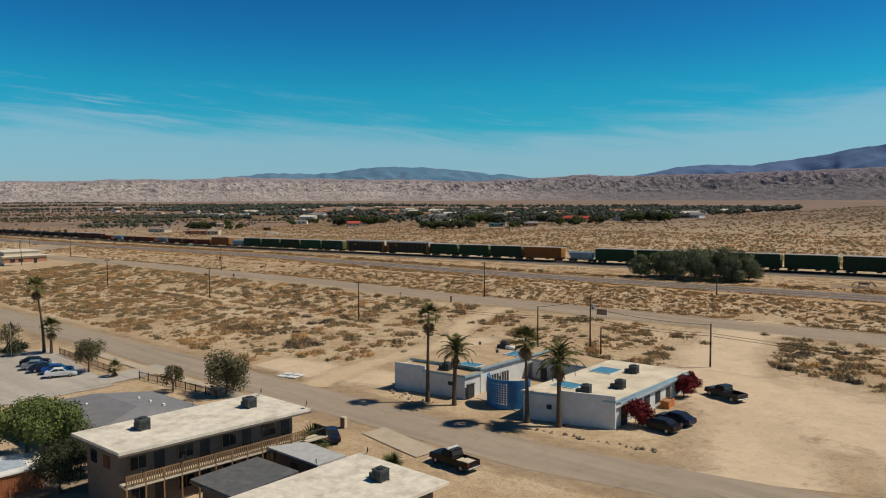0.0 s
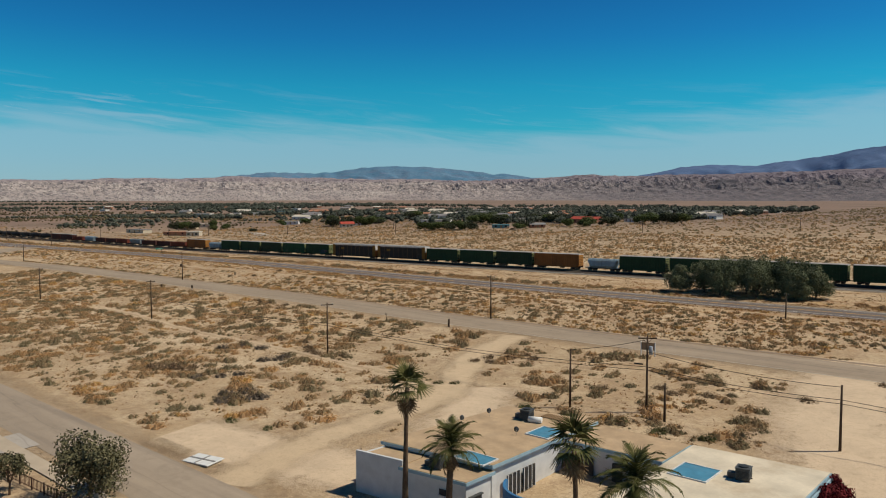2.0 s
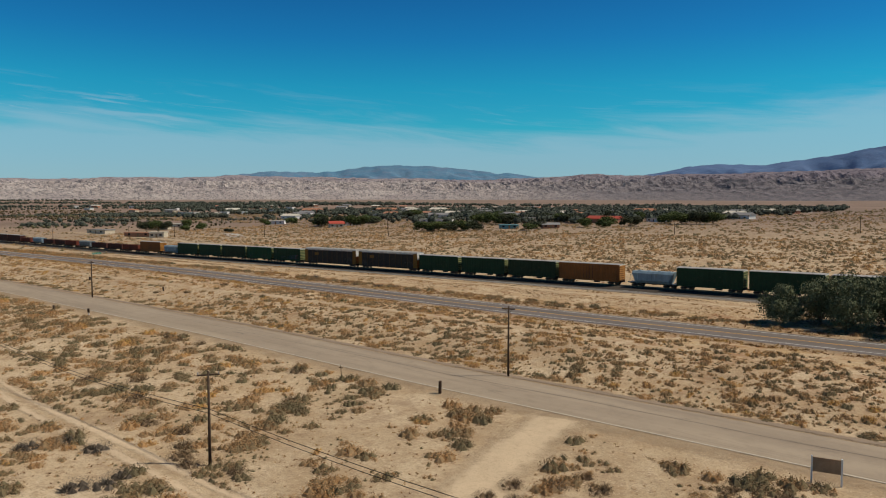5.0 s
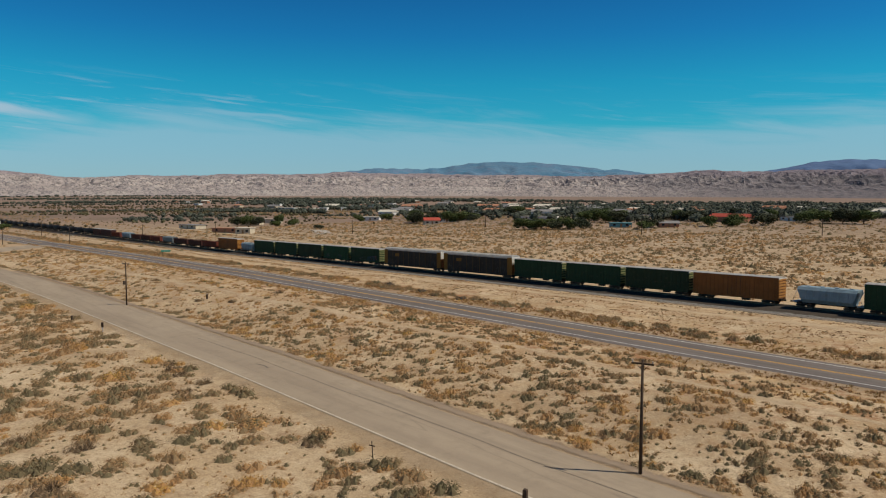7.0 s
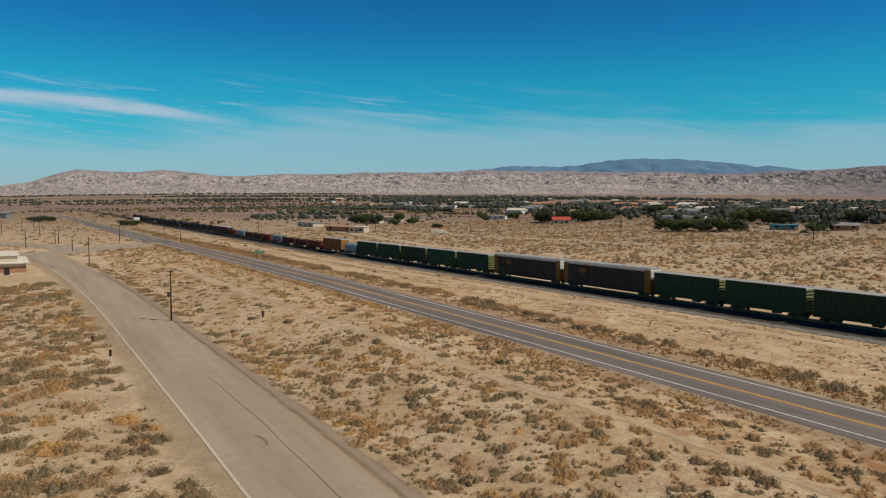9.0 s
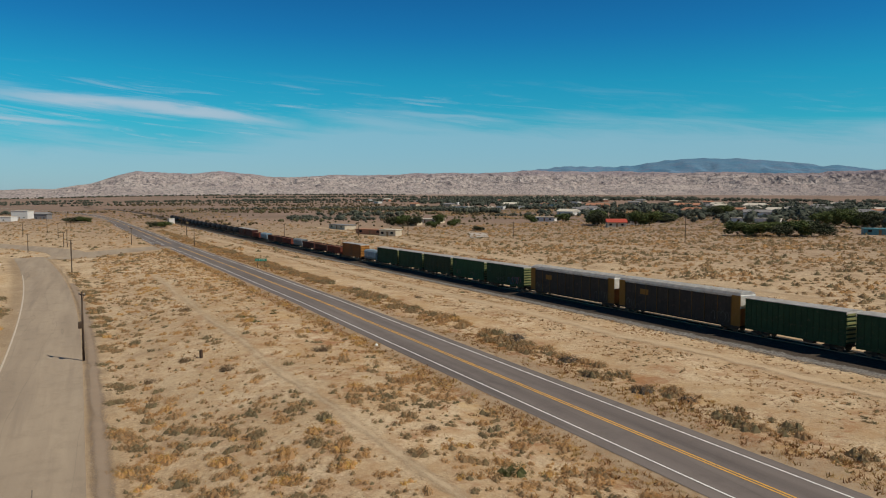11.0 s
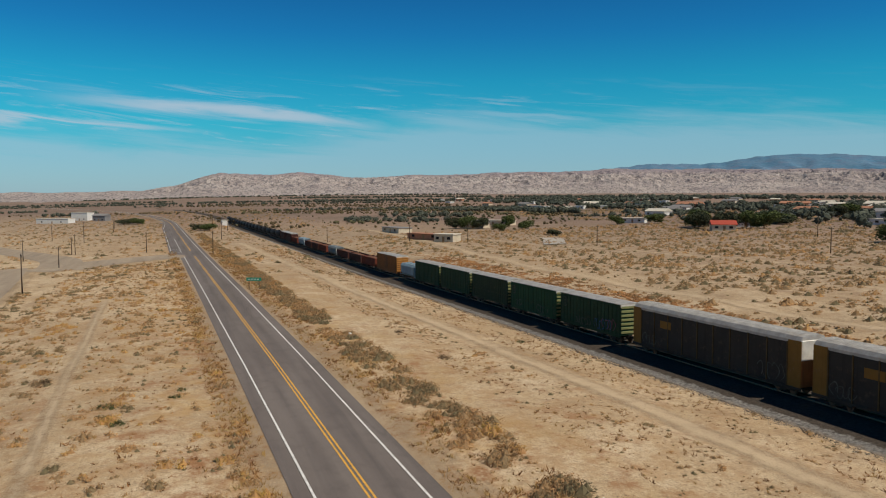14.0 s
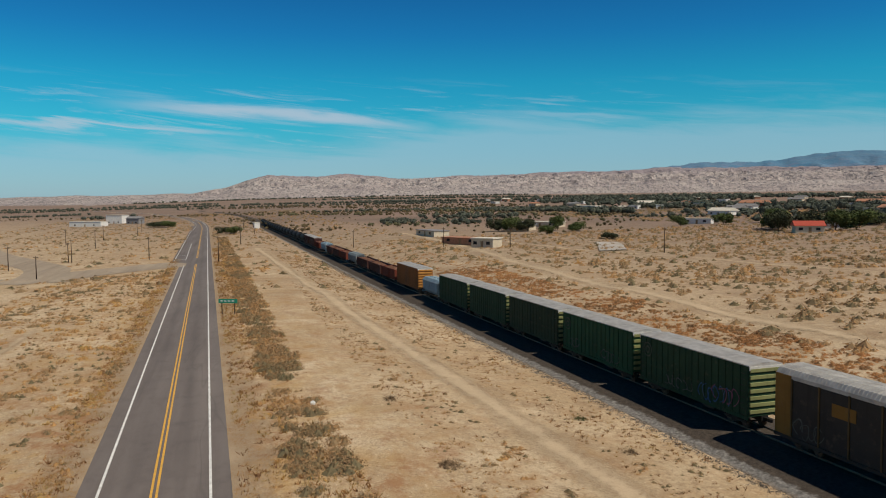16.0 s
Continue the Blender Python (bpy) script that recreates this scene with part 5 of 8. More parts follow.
v = np.concatenate([along(7000, -7.6, -4.9, -430, 20, 16, 0.1, 4), along(11000, 5.0, 8.8, -480, 20, 16, 0.15, 11), along(9000, 8.0, 12.5, -430, 20, 16, 0.0, 13), sow(3600, -390, 0, 184, 212, 20, -0.1, 6)])
plant("dry_grass", v, 0.14, 0.46, 0.9, TUFT, GRASS, "golden dry grass tufts along the highway", 0.46, 0.25, 1.5, "grass")
v = np.concatenate([sow(20000, -330, 10, 101, 168, 20, 0.0, 13), sow(30000, -430, 40, 236, 257, 16, -0.1, 15), sow(9000, -390, 0, 184, 214, 20, 0.0, 3)])
plant("dry_grass", v, 0.12, 0.32, 0.8, TUFT, GRASS, "tiny dry grass tufts on the sand", 0.30, 0.25, 1.5, "grass")

x = rngs.uniform(-420, 40, 15000)
edge = np.stack([x, rail_y(x) - 6.1 + rngs.normal(0, 0.55, 15000)], 1)
GRAVEL = tinted("loose_grey_gravel", [(0.0, (0.13, 0.12, 0.11)), (1.0, (0.27, 0.25, 0.23))])
plant("loose_gravel", edge, 0.10, 0.34, 0.5, TUFT, GRAVEL, "loose grey gravel along the railway bed", 0.5, 0.3, 1.5, "gravel")

# larger single shrubs
SHRUB_GREEN = foliage_material("olive_shrub_leaves", [(0.0, (0.050, 0.058, 0.022)), (0.5, (0.095, 0.095, 0.038)), (1.0, (0.16, 0.14, 0.06))])
SHRUB_BROWN = foliage_material("brown_shrub_twigs", [(0.0, (0.11, 0.078, 0.048)), (0.5, (0.20, 0.135, 0.080)), (1.0, (0.29, 0.19, 0.105))])


def shrub_mesh(material, seed):
    t = scrub_template(np.random.default_rng(seed), 900, 0.042, 7, 5)[0]
    v = t.reshape(-1, 3)
    ob = fast_mesh("shrub", v, np.arange(len(v)).reshape(-1, 3), material)
    return ob


def place_shrubs(material, seed, places, label, group):
    first = None
    for x, y, r in places:
        if first is None:
            ob = shrub_mesh(material, seed)
            first = tagged(ob, label, "shrub", group)
        else:
            ob = new("shrub", first.data)
            tagged(ob, label, "shrub", group)
        ob.matrix_basis = Matrix.LocRotScale((x, y, gz(x, y) - 0.08), Euler((0, 0, x * 3.1)), (r, r * 0.9, r * 0.85))


SHRUB_GREY = foliage_material("grey_dead_twigs", [(0.0, (0.055, 0.045, 0.036)), (0.5, (0.115, 0.092, 0.070)), (1.0, (0.19, 0.148, 0.108))])
place_shrubs(SHRUB_GREY, 9, [(-72.3, 112.1, 1.9), (-71.0, 114.1, 2.2), (-69.6, 116.0, 1.8), (-75.2, 114.3, 1.7), (-73.5, 116.7, 1.9), (-87.5, 129.2, 1.8), (-86.1, 131.0, 1.7), (-101.6, 130.4, 1.9), (-100.4, 133.4, 1.7), (-95.9, 134.5, 1.8), (-84.1, 119.1, 1.5), (-86.4, 116.6, 1.6), (-82.9, 121.5, 1.5), (-87.2, 133.1, 1.6), (-185.2, 232.5, 1.7), (-183.4, 231.2, 1.4), (-170.8, 230.8, 1.6), (-156.8, 229.5, 1.6), (-152.4, 231.3, 1.3), (-164.1, 228.7, 1.2), (4, 146, 2.0), (9, 149, 1.7), (14, 143, 1.9), (3, 158, 1.8), (8, 163, 1.6), (20, 150, 1.6)], "dark grey-brown dead shrub on the sand", "grey shrubs")
place_shrubs(SHRUB_GREEN, 3, [(-219.6, 202.8, 1.2), (-232.2, 183.6, 0.9), (-221.5, 208.4, 0.8), (-236.7, 250.8, 0.8), (-144.4, 207.4, 1.7), (-53.5, 137.2, 1.1), (-55.5, 136.0, 1.2), (-58, 134.6, 1.1), (-61, 137.0, 1.0), (-75, 127, 1.0), (-68, 128.5, 1.0), (-224, 209, 0.8), (-214, 204, 1.1), (-52, 121, 1.0), (-58, 109, 1.1), (-64, 108, 1.3), (-70, 112, 1.0), (-39, 133.5, 1.5), (-33, 134, 1.7), (-27, 135.5, 1.6), (-22, 134.6, 1.5), (-17, 136, 1.6), (-340, 330, 1.8), (-317, 352, 2.0), (-290, 395, 2.2)], "olive green desert shrub on the sand", "green shrubs")
place_shrubs(SHRUB_BROWN, 5, [(-232, 195.7, 1.5), (-194.5, 191.6, 1.3), (-190, 207, 1.6), (-186.4, 195.2, 1.4), (-188.5, 187.2, 1.1), (-227.4, 237, 1.1), (-244, 236.4, 0.9), (-228, 250.3, 0.8), (-122.3, 209.1, 1.5), (-155, 205.9, 1.0), (-133.2, 167.2, 1.5), (-125.9, 184.9, 1.3), (-106.1, 166.3, 1.7), (-110.4, 145.3, 2.0), (-96.3, 157.5, 1.3), (-95, 117.5, 2.6), (-92.5, 118.5, 2.2), (-97.5, 116, 2.3), (-88, 139, 1.8), (-91, 141, 1.7), (-95, 143, 1.8), (-100, 142, 1.6), (-85.5, 138.6, 1.6), (-81, 140.5, 1.4), (-119, 150, 1.8), (-127, 146, 1.7), (-131, 164, 1.3), (-142, 167, 1.6), (-139, 166.5, 1.5), (-145, 167.5, 1.4), (-60, 153, 1.5), (-57, 155.5, 1.6), (-54, 157, 1.6), (-57.5, 150.5, 1.5), (-60, 149.5, 1.4), (-46, 163.5, 1.4), (-42, 164.5, 1.2), (-30, 152, 1.5), (-27, 150, 1.5), (-23, 152, 1.6), (-36, 147, 1.4), (-44, 146, 1.4), (-46, 144, 1.3), (-56.5, 158.7, 1.3), (-20, 161, 1.5), (-13, 158, 1.6), (-7, 171, 1.4)], "big grey-brown dried desert shrub", "brown shrubs")

# ---------------------------------------------------------------- trees and palms
BARK = plain("grey_brown_bark", (0.17, 0.115, 0.075), 0.95, vary=0.3, fine=9, bump=0.6)
PALM_BARK = plain("ringed_palm_bark", (0.115, 0.075, 0.048), 0.95, vary=0.35, scale=3, fine=10, bump=0.8)
PALM_LEAF = foliage_material("palm_frond_green", [(0.0, (0.055, 0.062, 0.018)), (0.5, (0.095, 0.100, 0.030)), (1.0, (0.155, 0.140, 0.050))])
PALM_DEAD = foliage_material("dead_palm_fronds", [(0.0, (0.12, 0.080, 0.045)), (0.5, (0.20, 0.135, 0.075)), (1.0, (0.28, 0.20, 0.11))])
LEAF_DARK = foliage_material("dark_tree_leaves", [(0.0, (0.034, 0.042, 0.024)), (0.5, (0.056, 0.064, 0.034)), (1.0, (0.092, 0.094, 0.050))])
LEAF_MID = foliage_material("green_tree_leaves", [(0.0, (0.048, 0.068, 0.022)), (0.5, (0.085, 0.11, 0.034)), (1.0, (0.14, 0.155, 0.055))])
LEAF_FRESH = foliage_material("fresh_green_leaves", [(0.0, (0.085, 0.115, 0.036)), (0.5, (0.145, 0.185, 0.055)), (1.0, (0.22, 0.26, 0.085))])
LEAF_DULL = foliage_material("dusty_olive_leaves", [(0.0, (0.085, 0.080, 0.042)), (0.5, (0.135, 0.125, 0.066)), (1.0, (0.20, 0.175, 0.095))])


TAMARISK = foliage_material("tamarisk_needles", [(0.0, (0.095, 0.112, 0.060)), (0.5, (0.160, 0.178, 0.095)), (1.0, (0.225, 0.230, 0.125))])


def strip_leaf(bm, pts, widths, normal=(0, 0, 1)):
    """A leaf blade along points, tapering by widths."""
    rows = []
    for i, p in enumerate(pts):
        d = (pts[min(i + 1, len(pts) - 1)] - pts[max(0, i - 1)])
        side = d.cross(Vector(normal))
        side = side.normalized() if side.length > 1e-5 else Vector((1, 0, 0))
        rows.append((bm.verts.new(p - side * widths[i]), bm.verts.new(p + side * widths[i])))
    for a, b in zip(rows, rows[1:]):
        bm.faces.new((a[0], a[1], b[1], b[0]))


def fan_frond(r):
    """A fan palm leaf: a stalk out along x, then a fan of blades."""
    bm = bmesh.new()
    L = 0.75
    strip_leaf(bm, [Vector((0, 0, 0)), Vector((L, 0, 0.05))], [0.03, 0.02])
    for i in range(13):
        a = math.radians(-84 + 168 * i / 12)
        tip = Vector((L + 1.15 * math.cos(a), 1.05 * math.sin(a), 0.05 - 0.28 * abs(math.sin(a)) - r.uniform(0.02, 0.25)))
        mid = Vector((L + 0.55 * math.cos(a), 0.52 * math.sin(a), 0.06))
        strip_leaf(bm, [Vector((L, 0, 0.05)), mid, tip], [0.018, 0.06, 0.008])
    return bm


def feather_frond(r, length=2.6):
    """A date palm leaf: an arching rib along x with leaflets on both sides."""
    bm = bmesh.new()
    n = 9
    rib = [Vector((length * (t := i / n) * (1 - 0.12 * t), 0, 0.75 * math.sin(t * 2.2) * 0.8 - 0.9 * t * t)) for i in range(n + 1)]
    strip_leaf(bm, rib, [0.035 * (1 - i / (n + 1)) + 0.008 for i in range(n + 1)])
    for i in range(1, n + 1):
        for k in (0, 0.5):
            p = rib[i].lerp(rib[i - 1], k)
            for s in (-1, 1):
                ln = 0.62 * math.sin(math.pi * min(1, 0.18 + 0.8 * i / n)) + 0.1
                tip = p + Vector((ln * 0.75, s * ln * 0.8, -0.18 - r.uniform(0, 0.15)))
                strip_leaf(bm, [p, tip], [0.05, 0.012])
    return bm


def palm(x, y, height, kind, lean=(0, 0), crown=1.0, seed=1, label=""):
    r = random.Random(seed)
    ob = thing("palm_tree", pose(x, y, gz(x, y) - 0.05, 0, 0, r.uniform(0, 360)), label, "palm tree", "palms")
    bm = bmesh.new()
    rings, sides, n = [], 10, 16
    base, topr = (0.30, 0.17) if kind == "fan" else (0.32, 0.25)
    for i in range(n + 1):
        t = i / n
        rad = (base + (topr - base) * min(1, t * 1.6)) * (1.25 if i == 0 else 1) * (1 + 0.05 * (i % 2))
        c = Vector((lean[0] * t * t, lean[1] * t * t, height * t))
        rings.append([bm.verts.new(c + Vector((rad * math.cos(6.2832 * k / sides), rad * math.sin(6.2832 * k / sides), 0))) for k in range(sides)])
    for a, b in zip(rings, rings[1:]):
        for k in range(sides):
            bm.faces.new((a[k], a[(k + 1) % sides], b[(k + 1) % sides], b[k])).smooth = True
    bm.faces.new(rings[-1])
    part("trunk", bm, PALM_BARK, ob)
    top = Vector((lean[0], lean[1], height))
    key = "frond_" + kind
    if key not in _shared:
        _shared[key] = [part("frond", fan_frond(r) if kind == "fan" else feather_frond(r), PALM_LEAF, ob)]
    count = 18 if kind == "fan" else 26
    base_ob = _shared[key][0]
    for i in range(count):
        t = i / count
        up = 80 - 112 * t if kind == "fan" else 74 - 100 * t
        m = Matrix.Translation(top + Vector((0, 0, 0.25 * (1 - t)))) @ Euler((r.uniform(-0.3, 0.3), math.radians(-up), 2.399 * i)).to_matrix().to_4x4() @ Matrix.Diagonal((crown * r.uniform(0.95, 1.25),) * 3 + (1,))
        if base_ob.parent is ob and i == 0:
            base_ob.matrix_basis = m
        else:
            again(base_ob, ob, m, "frond")
    # dead skirt under the crown
    kd = "dead_" + kind
    for i in range(12 if kind == "fan" else 10):
        m = Matrix.Translation(top + Vector((0, 0, -0.15 - 0.5 * r.random()))) @ Euler((r.uniform(-0.3, 0.3), math.radians(62 + r.uniform(0, 22)), 2.399 * i + 1)).to_matrix().to_4x4() @ Matrix.Diagonal((crown * r.uniform(0.7, 1.05),) * 3 + (1,))
        if kd not in _shared:
            _shared[kd] = part("dead_frond", fan_frond(r) if kind == "fan" else feather_frond(r, 2.0), PALM_DEAD, ob, "dry brown hanging frond")
            _shared[kd].matrix_basis = m
        else:
            again(_shared[kd], ob, m, "dead_frond")
    return ob


palm(-28.2, 101.2, 11.5, "fan", (0.2, 0.1), 1.0, 1, "tall slender fan palm with a hanging dead skirt")
palm(-24.4, 102.2, 7.0, "date", (0.3, 0.1), 0.92, 2, "date palm with arching feathery fronds beside the motel")
palm(-12.6, 102.0, 10.0, "fan", (-0.3, 0.1), 1.05, 3, "tall fan palm with a ragged crown beside the motel")
palm(-8.7, 102.9, 7.6, "date", (0.3, 0.2), 1.05, 4, "date palm with drooping feathery fronds beside the motel")
palm(-107.0, 82.2, 12.2, "fan", (0.9, 0.3), 1.1, 5, "tall leaning fan palm beside the street fence")
palm(-105.2, 82.8, 4.8, "fan", (0, 0.1), 1.1, 6, "short fan palm beside the street fence")


def crown_quads(r, blobs, per, leaf):
    """Leaf clumps gathered on several rounded boughs: blobs are (x, y, z, radius)."""
    out = []
    for bx, by, bz, br in blobs:
        for _ in range(per):
            d = r.normal(0, 1, 3)
            d /= np.linalg.norm(d)
            p = np.array([bx, by, bz]) + d * br * r.uniform(0.55, 1.05) * np.array([1, 1, 0.85])
            n = d + r.normal(0, 0.5, 3)
            n /= np.linalg.norm(n)
            u = np.cross(n, r.normal(0, 1, 3))
            u /= np.linalg.norm(u)
            w = np.cross(n, u)
            s, q = leaf * r.uniform(0.6, 1.4), leaf * r.uniform(0.4, 1.0)
            out.append([p - u * s, p - w * q, p + u * s * 0.8, p + w * q])
    return np.array(out)


def tree(x, y, height, spread, material, seed, label, per=90, leaf=0.28, low=0.35, droop=0.0, group="trees", name="tree"):
    r = np.random.default_rng(seed)
    ob = thing(name, pose(x, y, gz(x, y) - 0.05), label, "tree", group)
    bm = bmesh.new()
    fork = height * low
    bm_tube(bm, (0, 0, 0), (0.1, 0.05, fork), 0.05 * height * 0.6, 0.035 * height * 0.6, 8)
    blobs = []
    for i in range(9):
        a = 2.399 * i + r.uniform(-0.3, 0.3)
        d = spread * r.uniform(0.25, 0.72)
        z = fork + (height - fork) * r.uniform(0.30, 0.80)
        p = (d * math.cos(a), d * math.sin(a), z)
        bm_tube(bm, (0.1, 0.05, fork * 0.95), p, 0.022 * height * 0.6, 0.006 * height, 5, False)
        blobs.append((*p, spread * r.uniform(0.28, 0.48)))
    blobs.append((0, 0, height * 0.82, spread * 0.42))
    part("trunk", bm, BARK, ob)
    q = crown_quads(r, blobs, per, leaf)
    if droop:
        hang = r.uniform(0, 1, len(q)) < 0.45
        q[hang, :, 2] -= droop * r.uniform(0.2, 1.0, hang.sum())[:, None]
        q[:, :, 2] = np.maximum(q[:, :, 2], 0.8)
    v = q.reshape(-1, 3)
    c = fast_mesh("crown", v, np.arange(len(v)).reshape(-1, 4), material)
    c.parent = ob
    return ob


tree(-54.2, 87.0, 6.2, 4.1, LEAF_DULL, 11, "olive pepper tree with hanging foliage beside the fence", 800, 0.14, 0.34, 2.6)
tree(-84.5, 80.6, 5.8, 2.7, LEAF_DULL, 12, "thin dusty olive tree beside the parking lot", 300, 0.14, 0.35, 0.8)
tree(-61.6, 82.8, 4.2, 2.0, LEAF_DULL, 13, "sparse dusty olive tree beside the fence", 170, 0.13, 0.3, 0.6)
tree(-44.8, 59.2, 7.6, 4.3, LEAF_FRESH, 14, "bushy green tree beside the apartment block", 1300, 0.13, 0.25, 0.9)
tree(-50.0, 59.0, 6.8, 3.8, LEAF_FRESH, 15, "bushy green tree beside the apartment block", 1100, 0.13, 0.25, 0.9)
tree(-36.6, 57.2, 5.2, 3.0, LEAF_DARK, 18, "dark leafy tree in the yard beside the apartment block", 700, 0.10, 0.2, 0.9)
tree(-38.6, 61.2, 5.4, 3.2, LEAF_DARK, 17, "dark leafy tree in the yard beside the apartment block", 800, 0.10, 0.2, 0.9)
tree(-116.0, 79.0, 5.0, 3.0, LEAF_DULL, 16, "pale yellow-green tree beside the hedge", 150, 0.15, 0.2, 0.4)
palm(-78.0, 81.9, 1.4, "fan", (0, 0), 0.7, 7, "small young fan palm beside the fence")
palm(-24.6, 78.6, 1.0, "fan", (0, 0), 1.3, 8, "low bushy fan palm beside the apartment block")
palm(-14.0, 80.2, 0.5, "fan", (0, 0), 0.9, 9, "small young fan palm behind the white roof")

# thicket between highway and railway
for i, (x, y, h, s) in enumerate(((-64, 236, 6.2, 4.0), (-59, 239, 7.5, 4.4), (-54, 236, 7.8, 4.6), (-49.5, 241, 8.6, 5.0), (-45.5, 236.5, 7.6, 4.6), (-41, 241, 8.6, 5.0), (-37.5, 236.5, 6.6, 4.2), (-34, 241, 6.4, 4.4), (-56, 244, 8.0, 4.8), (-47, 246, 8.2, 4.8), (-38, 246, 7.4, 4.4))):
    tree(x, y, h * 1.1, s, TAMARISK, 30 + i, "dense dark green tamarisk tree beside the highway", 900, 0.17, 0.06, 2.6, "tamarisk thicket")

# trees of the far town, each one on its own where it can be told apart
far_trees = [(-426, 428, 10, 8), (-418, 424, 9, 8), (-432, 436, 10, 8), (-412, 434, 9, 7), (-408, 441, 10, 8), (-403, 446, 9, 8), (-447, 491, 6, 9), (-438, 488, 6, 10), (-430, 478, 6, 10), (-471, 439, 6, 6), (-482, 424, 6, 5), (-497, 340, 7, 6),
             (-492, 344, 8, 6), (-487, 350, 7, 6), (-486, 364, 8, 5), (-476, 368, 5, 5), (-515, 352, 6, 6), (-455, 345, 5, 4), (-418, 352, 3, 4), (-315, 414, 7, 8), (-310, 418, 7, 8), (-304, 424, 6, 7), (-299, 430, 8, 8), (-294, 434, 7, 7),
             (-333, 490, 9, 9), (-326, 497, 10, 9), (-319, 502, 9, 9), (-345, 470, 4, 7), (-338, 474, 4, 7), (-255, 492, 7, 7), (-246, 500, 8, 8), (-236, 512, 8, 8), (-221, 550, 9, 9), (-212, 552, 10, 9), (-203, 556, 9, 9), (-236, 560, 8, 8), (-300, 548, 8, 8), (-310, 552, 8, 8),
             (-768, 172, 5, 9), (-756, 180, 5, 8), (-780, 178, 5, 8), (-606, 221, 5, 6), (-600, 226, 5, 6), (-330, 560, 8, 8), (-360, 560, 7, 7), (-385, 575, 8, 7), (-470, 560, 8, 7), (-480, 580, 9, 8), (-290, 585, 9, 8), (-270, 590, 8, 7), (-250, 600, 8, 7), (-275, 470, 6, 6), (-268, 452, 5, 6)]
base_tree = []
for i, (x, y, h, s) in enumerate(far_trees):
    if i < 5:
        base_tree.append(tree(x, y, 7.5, 6.0, LEAF_DARK if i % 2 else LEAF_MID, 60 + i, "dark green leafy tree in the far town", 340, 0.32, 0.12, 1.2, "town trees"))
    else:
        o = copy_thing(base_tree[i % 5], pose(x, y, gz(x, y) - 0.1, 0, 0, 47 * i))
        o.scale = (s / 6.4, s / 6.4, h / 9.5)


# distance haze put into the leaf colours, paler and greyer than near trees
FAR_LEAF = foliage_material("hazy_far_leaves", [(0.0, (0.055, 0.064, 0.050)), (0.5, (0.085, 0.095, 0.070)), (1.0, (0.13, 0.135, 0.10))])


def woods(name, spots, material, label, seed, per=40):
    """Far woods and orchards as one mesh: each tree a knobbly rounded crown under a coat of small leaf clumps.
    spots are (x, y, length, depth, count, height, bearing)."""
    r = np.random.default_rng(seed)
    g = (1 + 5 ** 0.5) / 2
    ico = np.array([(-1, g, 0), (1, g, 0), (-1, -g, 0), (1, -g, 0), (0, -1, g), (0, 1, g), (0, -1, -g), (0, 1, -g), (g, 0, -1), (g, 0, 1), (-g, 0, -1), (-g, 0, 1)]) / math.hypot(1, g)
    sides = np.array([t for t in itertools.combinations(range(12), 3) if all(np.linalg.norm(ico[p] - ico[q]) < 1.2 for p, q in itertools.combinations(t, 2))])
    out = []
    for cx, cy, ln, dp, count, h, turn in spots:
        a, b = r.uniform(-ln / 2, ln / 2, count), r.uniform(-dp / 2, dp / 2, count) + r.normal(0, dp * 0.08, count)
        c, s = math.cos(math.radians(turn)), math.sin(math.radians(turn))
        x, y = cx + a * c - b * s, cy + a * s + b * c
        z, hh = slope_z(x, y), h * r.uniform(0.40, 1.1, count)
        wide = hh * r.uniform(0.5, 0.85, count)
        mid, reach = np.stack([x, y, z + hh * 0.5], 1)[:, None], np.stack([wide, wide, hh * 0.5], 1)[:, None]
        hull = mid + ico[None] * reach * r.uniform(0.62, 0.98, (count, 12, 1))
        out.append(hull[:, sides].reshape(-1, 3))
        d = r.normal(0, 1, (count, per, 3))
        d /= np.linalg.norm(d, axis=2, keepdims=True)
        p = mid + d * reach * r.uniform(0.74, 1.02, (count, per, 1))
        n = d + r.normal(0, 0.45, d.shape)
        u = np.cross(n, r.normal(0, 1, d.shape))
        u /= np.linalg.norm(u, axis=2, keepdims=True)
        w = np.cross(n / np.linalg.norm(n, axis=2, keepdims=True), u)
        k = (hh * 0.135)[:, None, None] * r.uniform(0.6, 1.3, (count, per, 1))
        out.append(np.stack([p - u * k - w * k * 0.6, p + u * k, p - u * k * 0.3 + w * k], 2).reshape(-1, 3))
    v = np.concatenate(out)
    ob = fast_mesh(name, v, np.arange(len(v)).reshape(-1, 3), material)
    return tagged(ob, label, "woods", kind="stuff")


# the town's trees, in loose groves between its houses
woods("town_trees", [(-370, 600, 240, 110, 220, 6.0, 18), (-280, 640, 130, 140, 170, 6.0, 20), (-480, 620, 260, 90, 150, 5.5, 25), (-350, 760, 270, 150, 330, 6.0, 10), (-620, 700, 380, 120, 240, 5.5, 25), (-370, 880, 310, 110, 270, 6.0, 8), (-520, 860, 520, 140, 380, 6.0, 20), (-390, 980, 320, 90, 220, 6.0, 5), (-440, 500, 140, 50, 34, 5.0, 30), (-345, 520, 120, 60, 40, 5.5, 30), (-560, 560, 160, 60, 50, 5.0, 30)], FAR_LEAF, "dark green trees between the houses of the far town", 5)
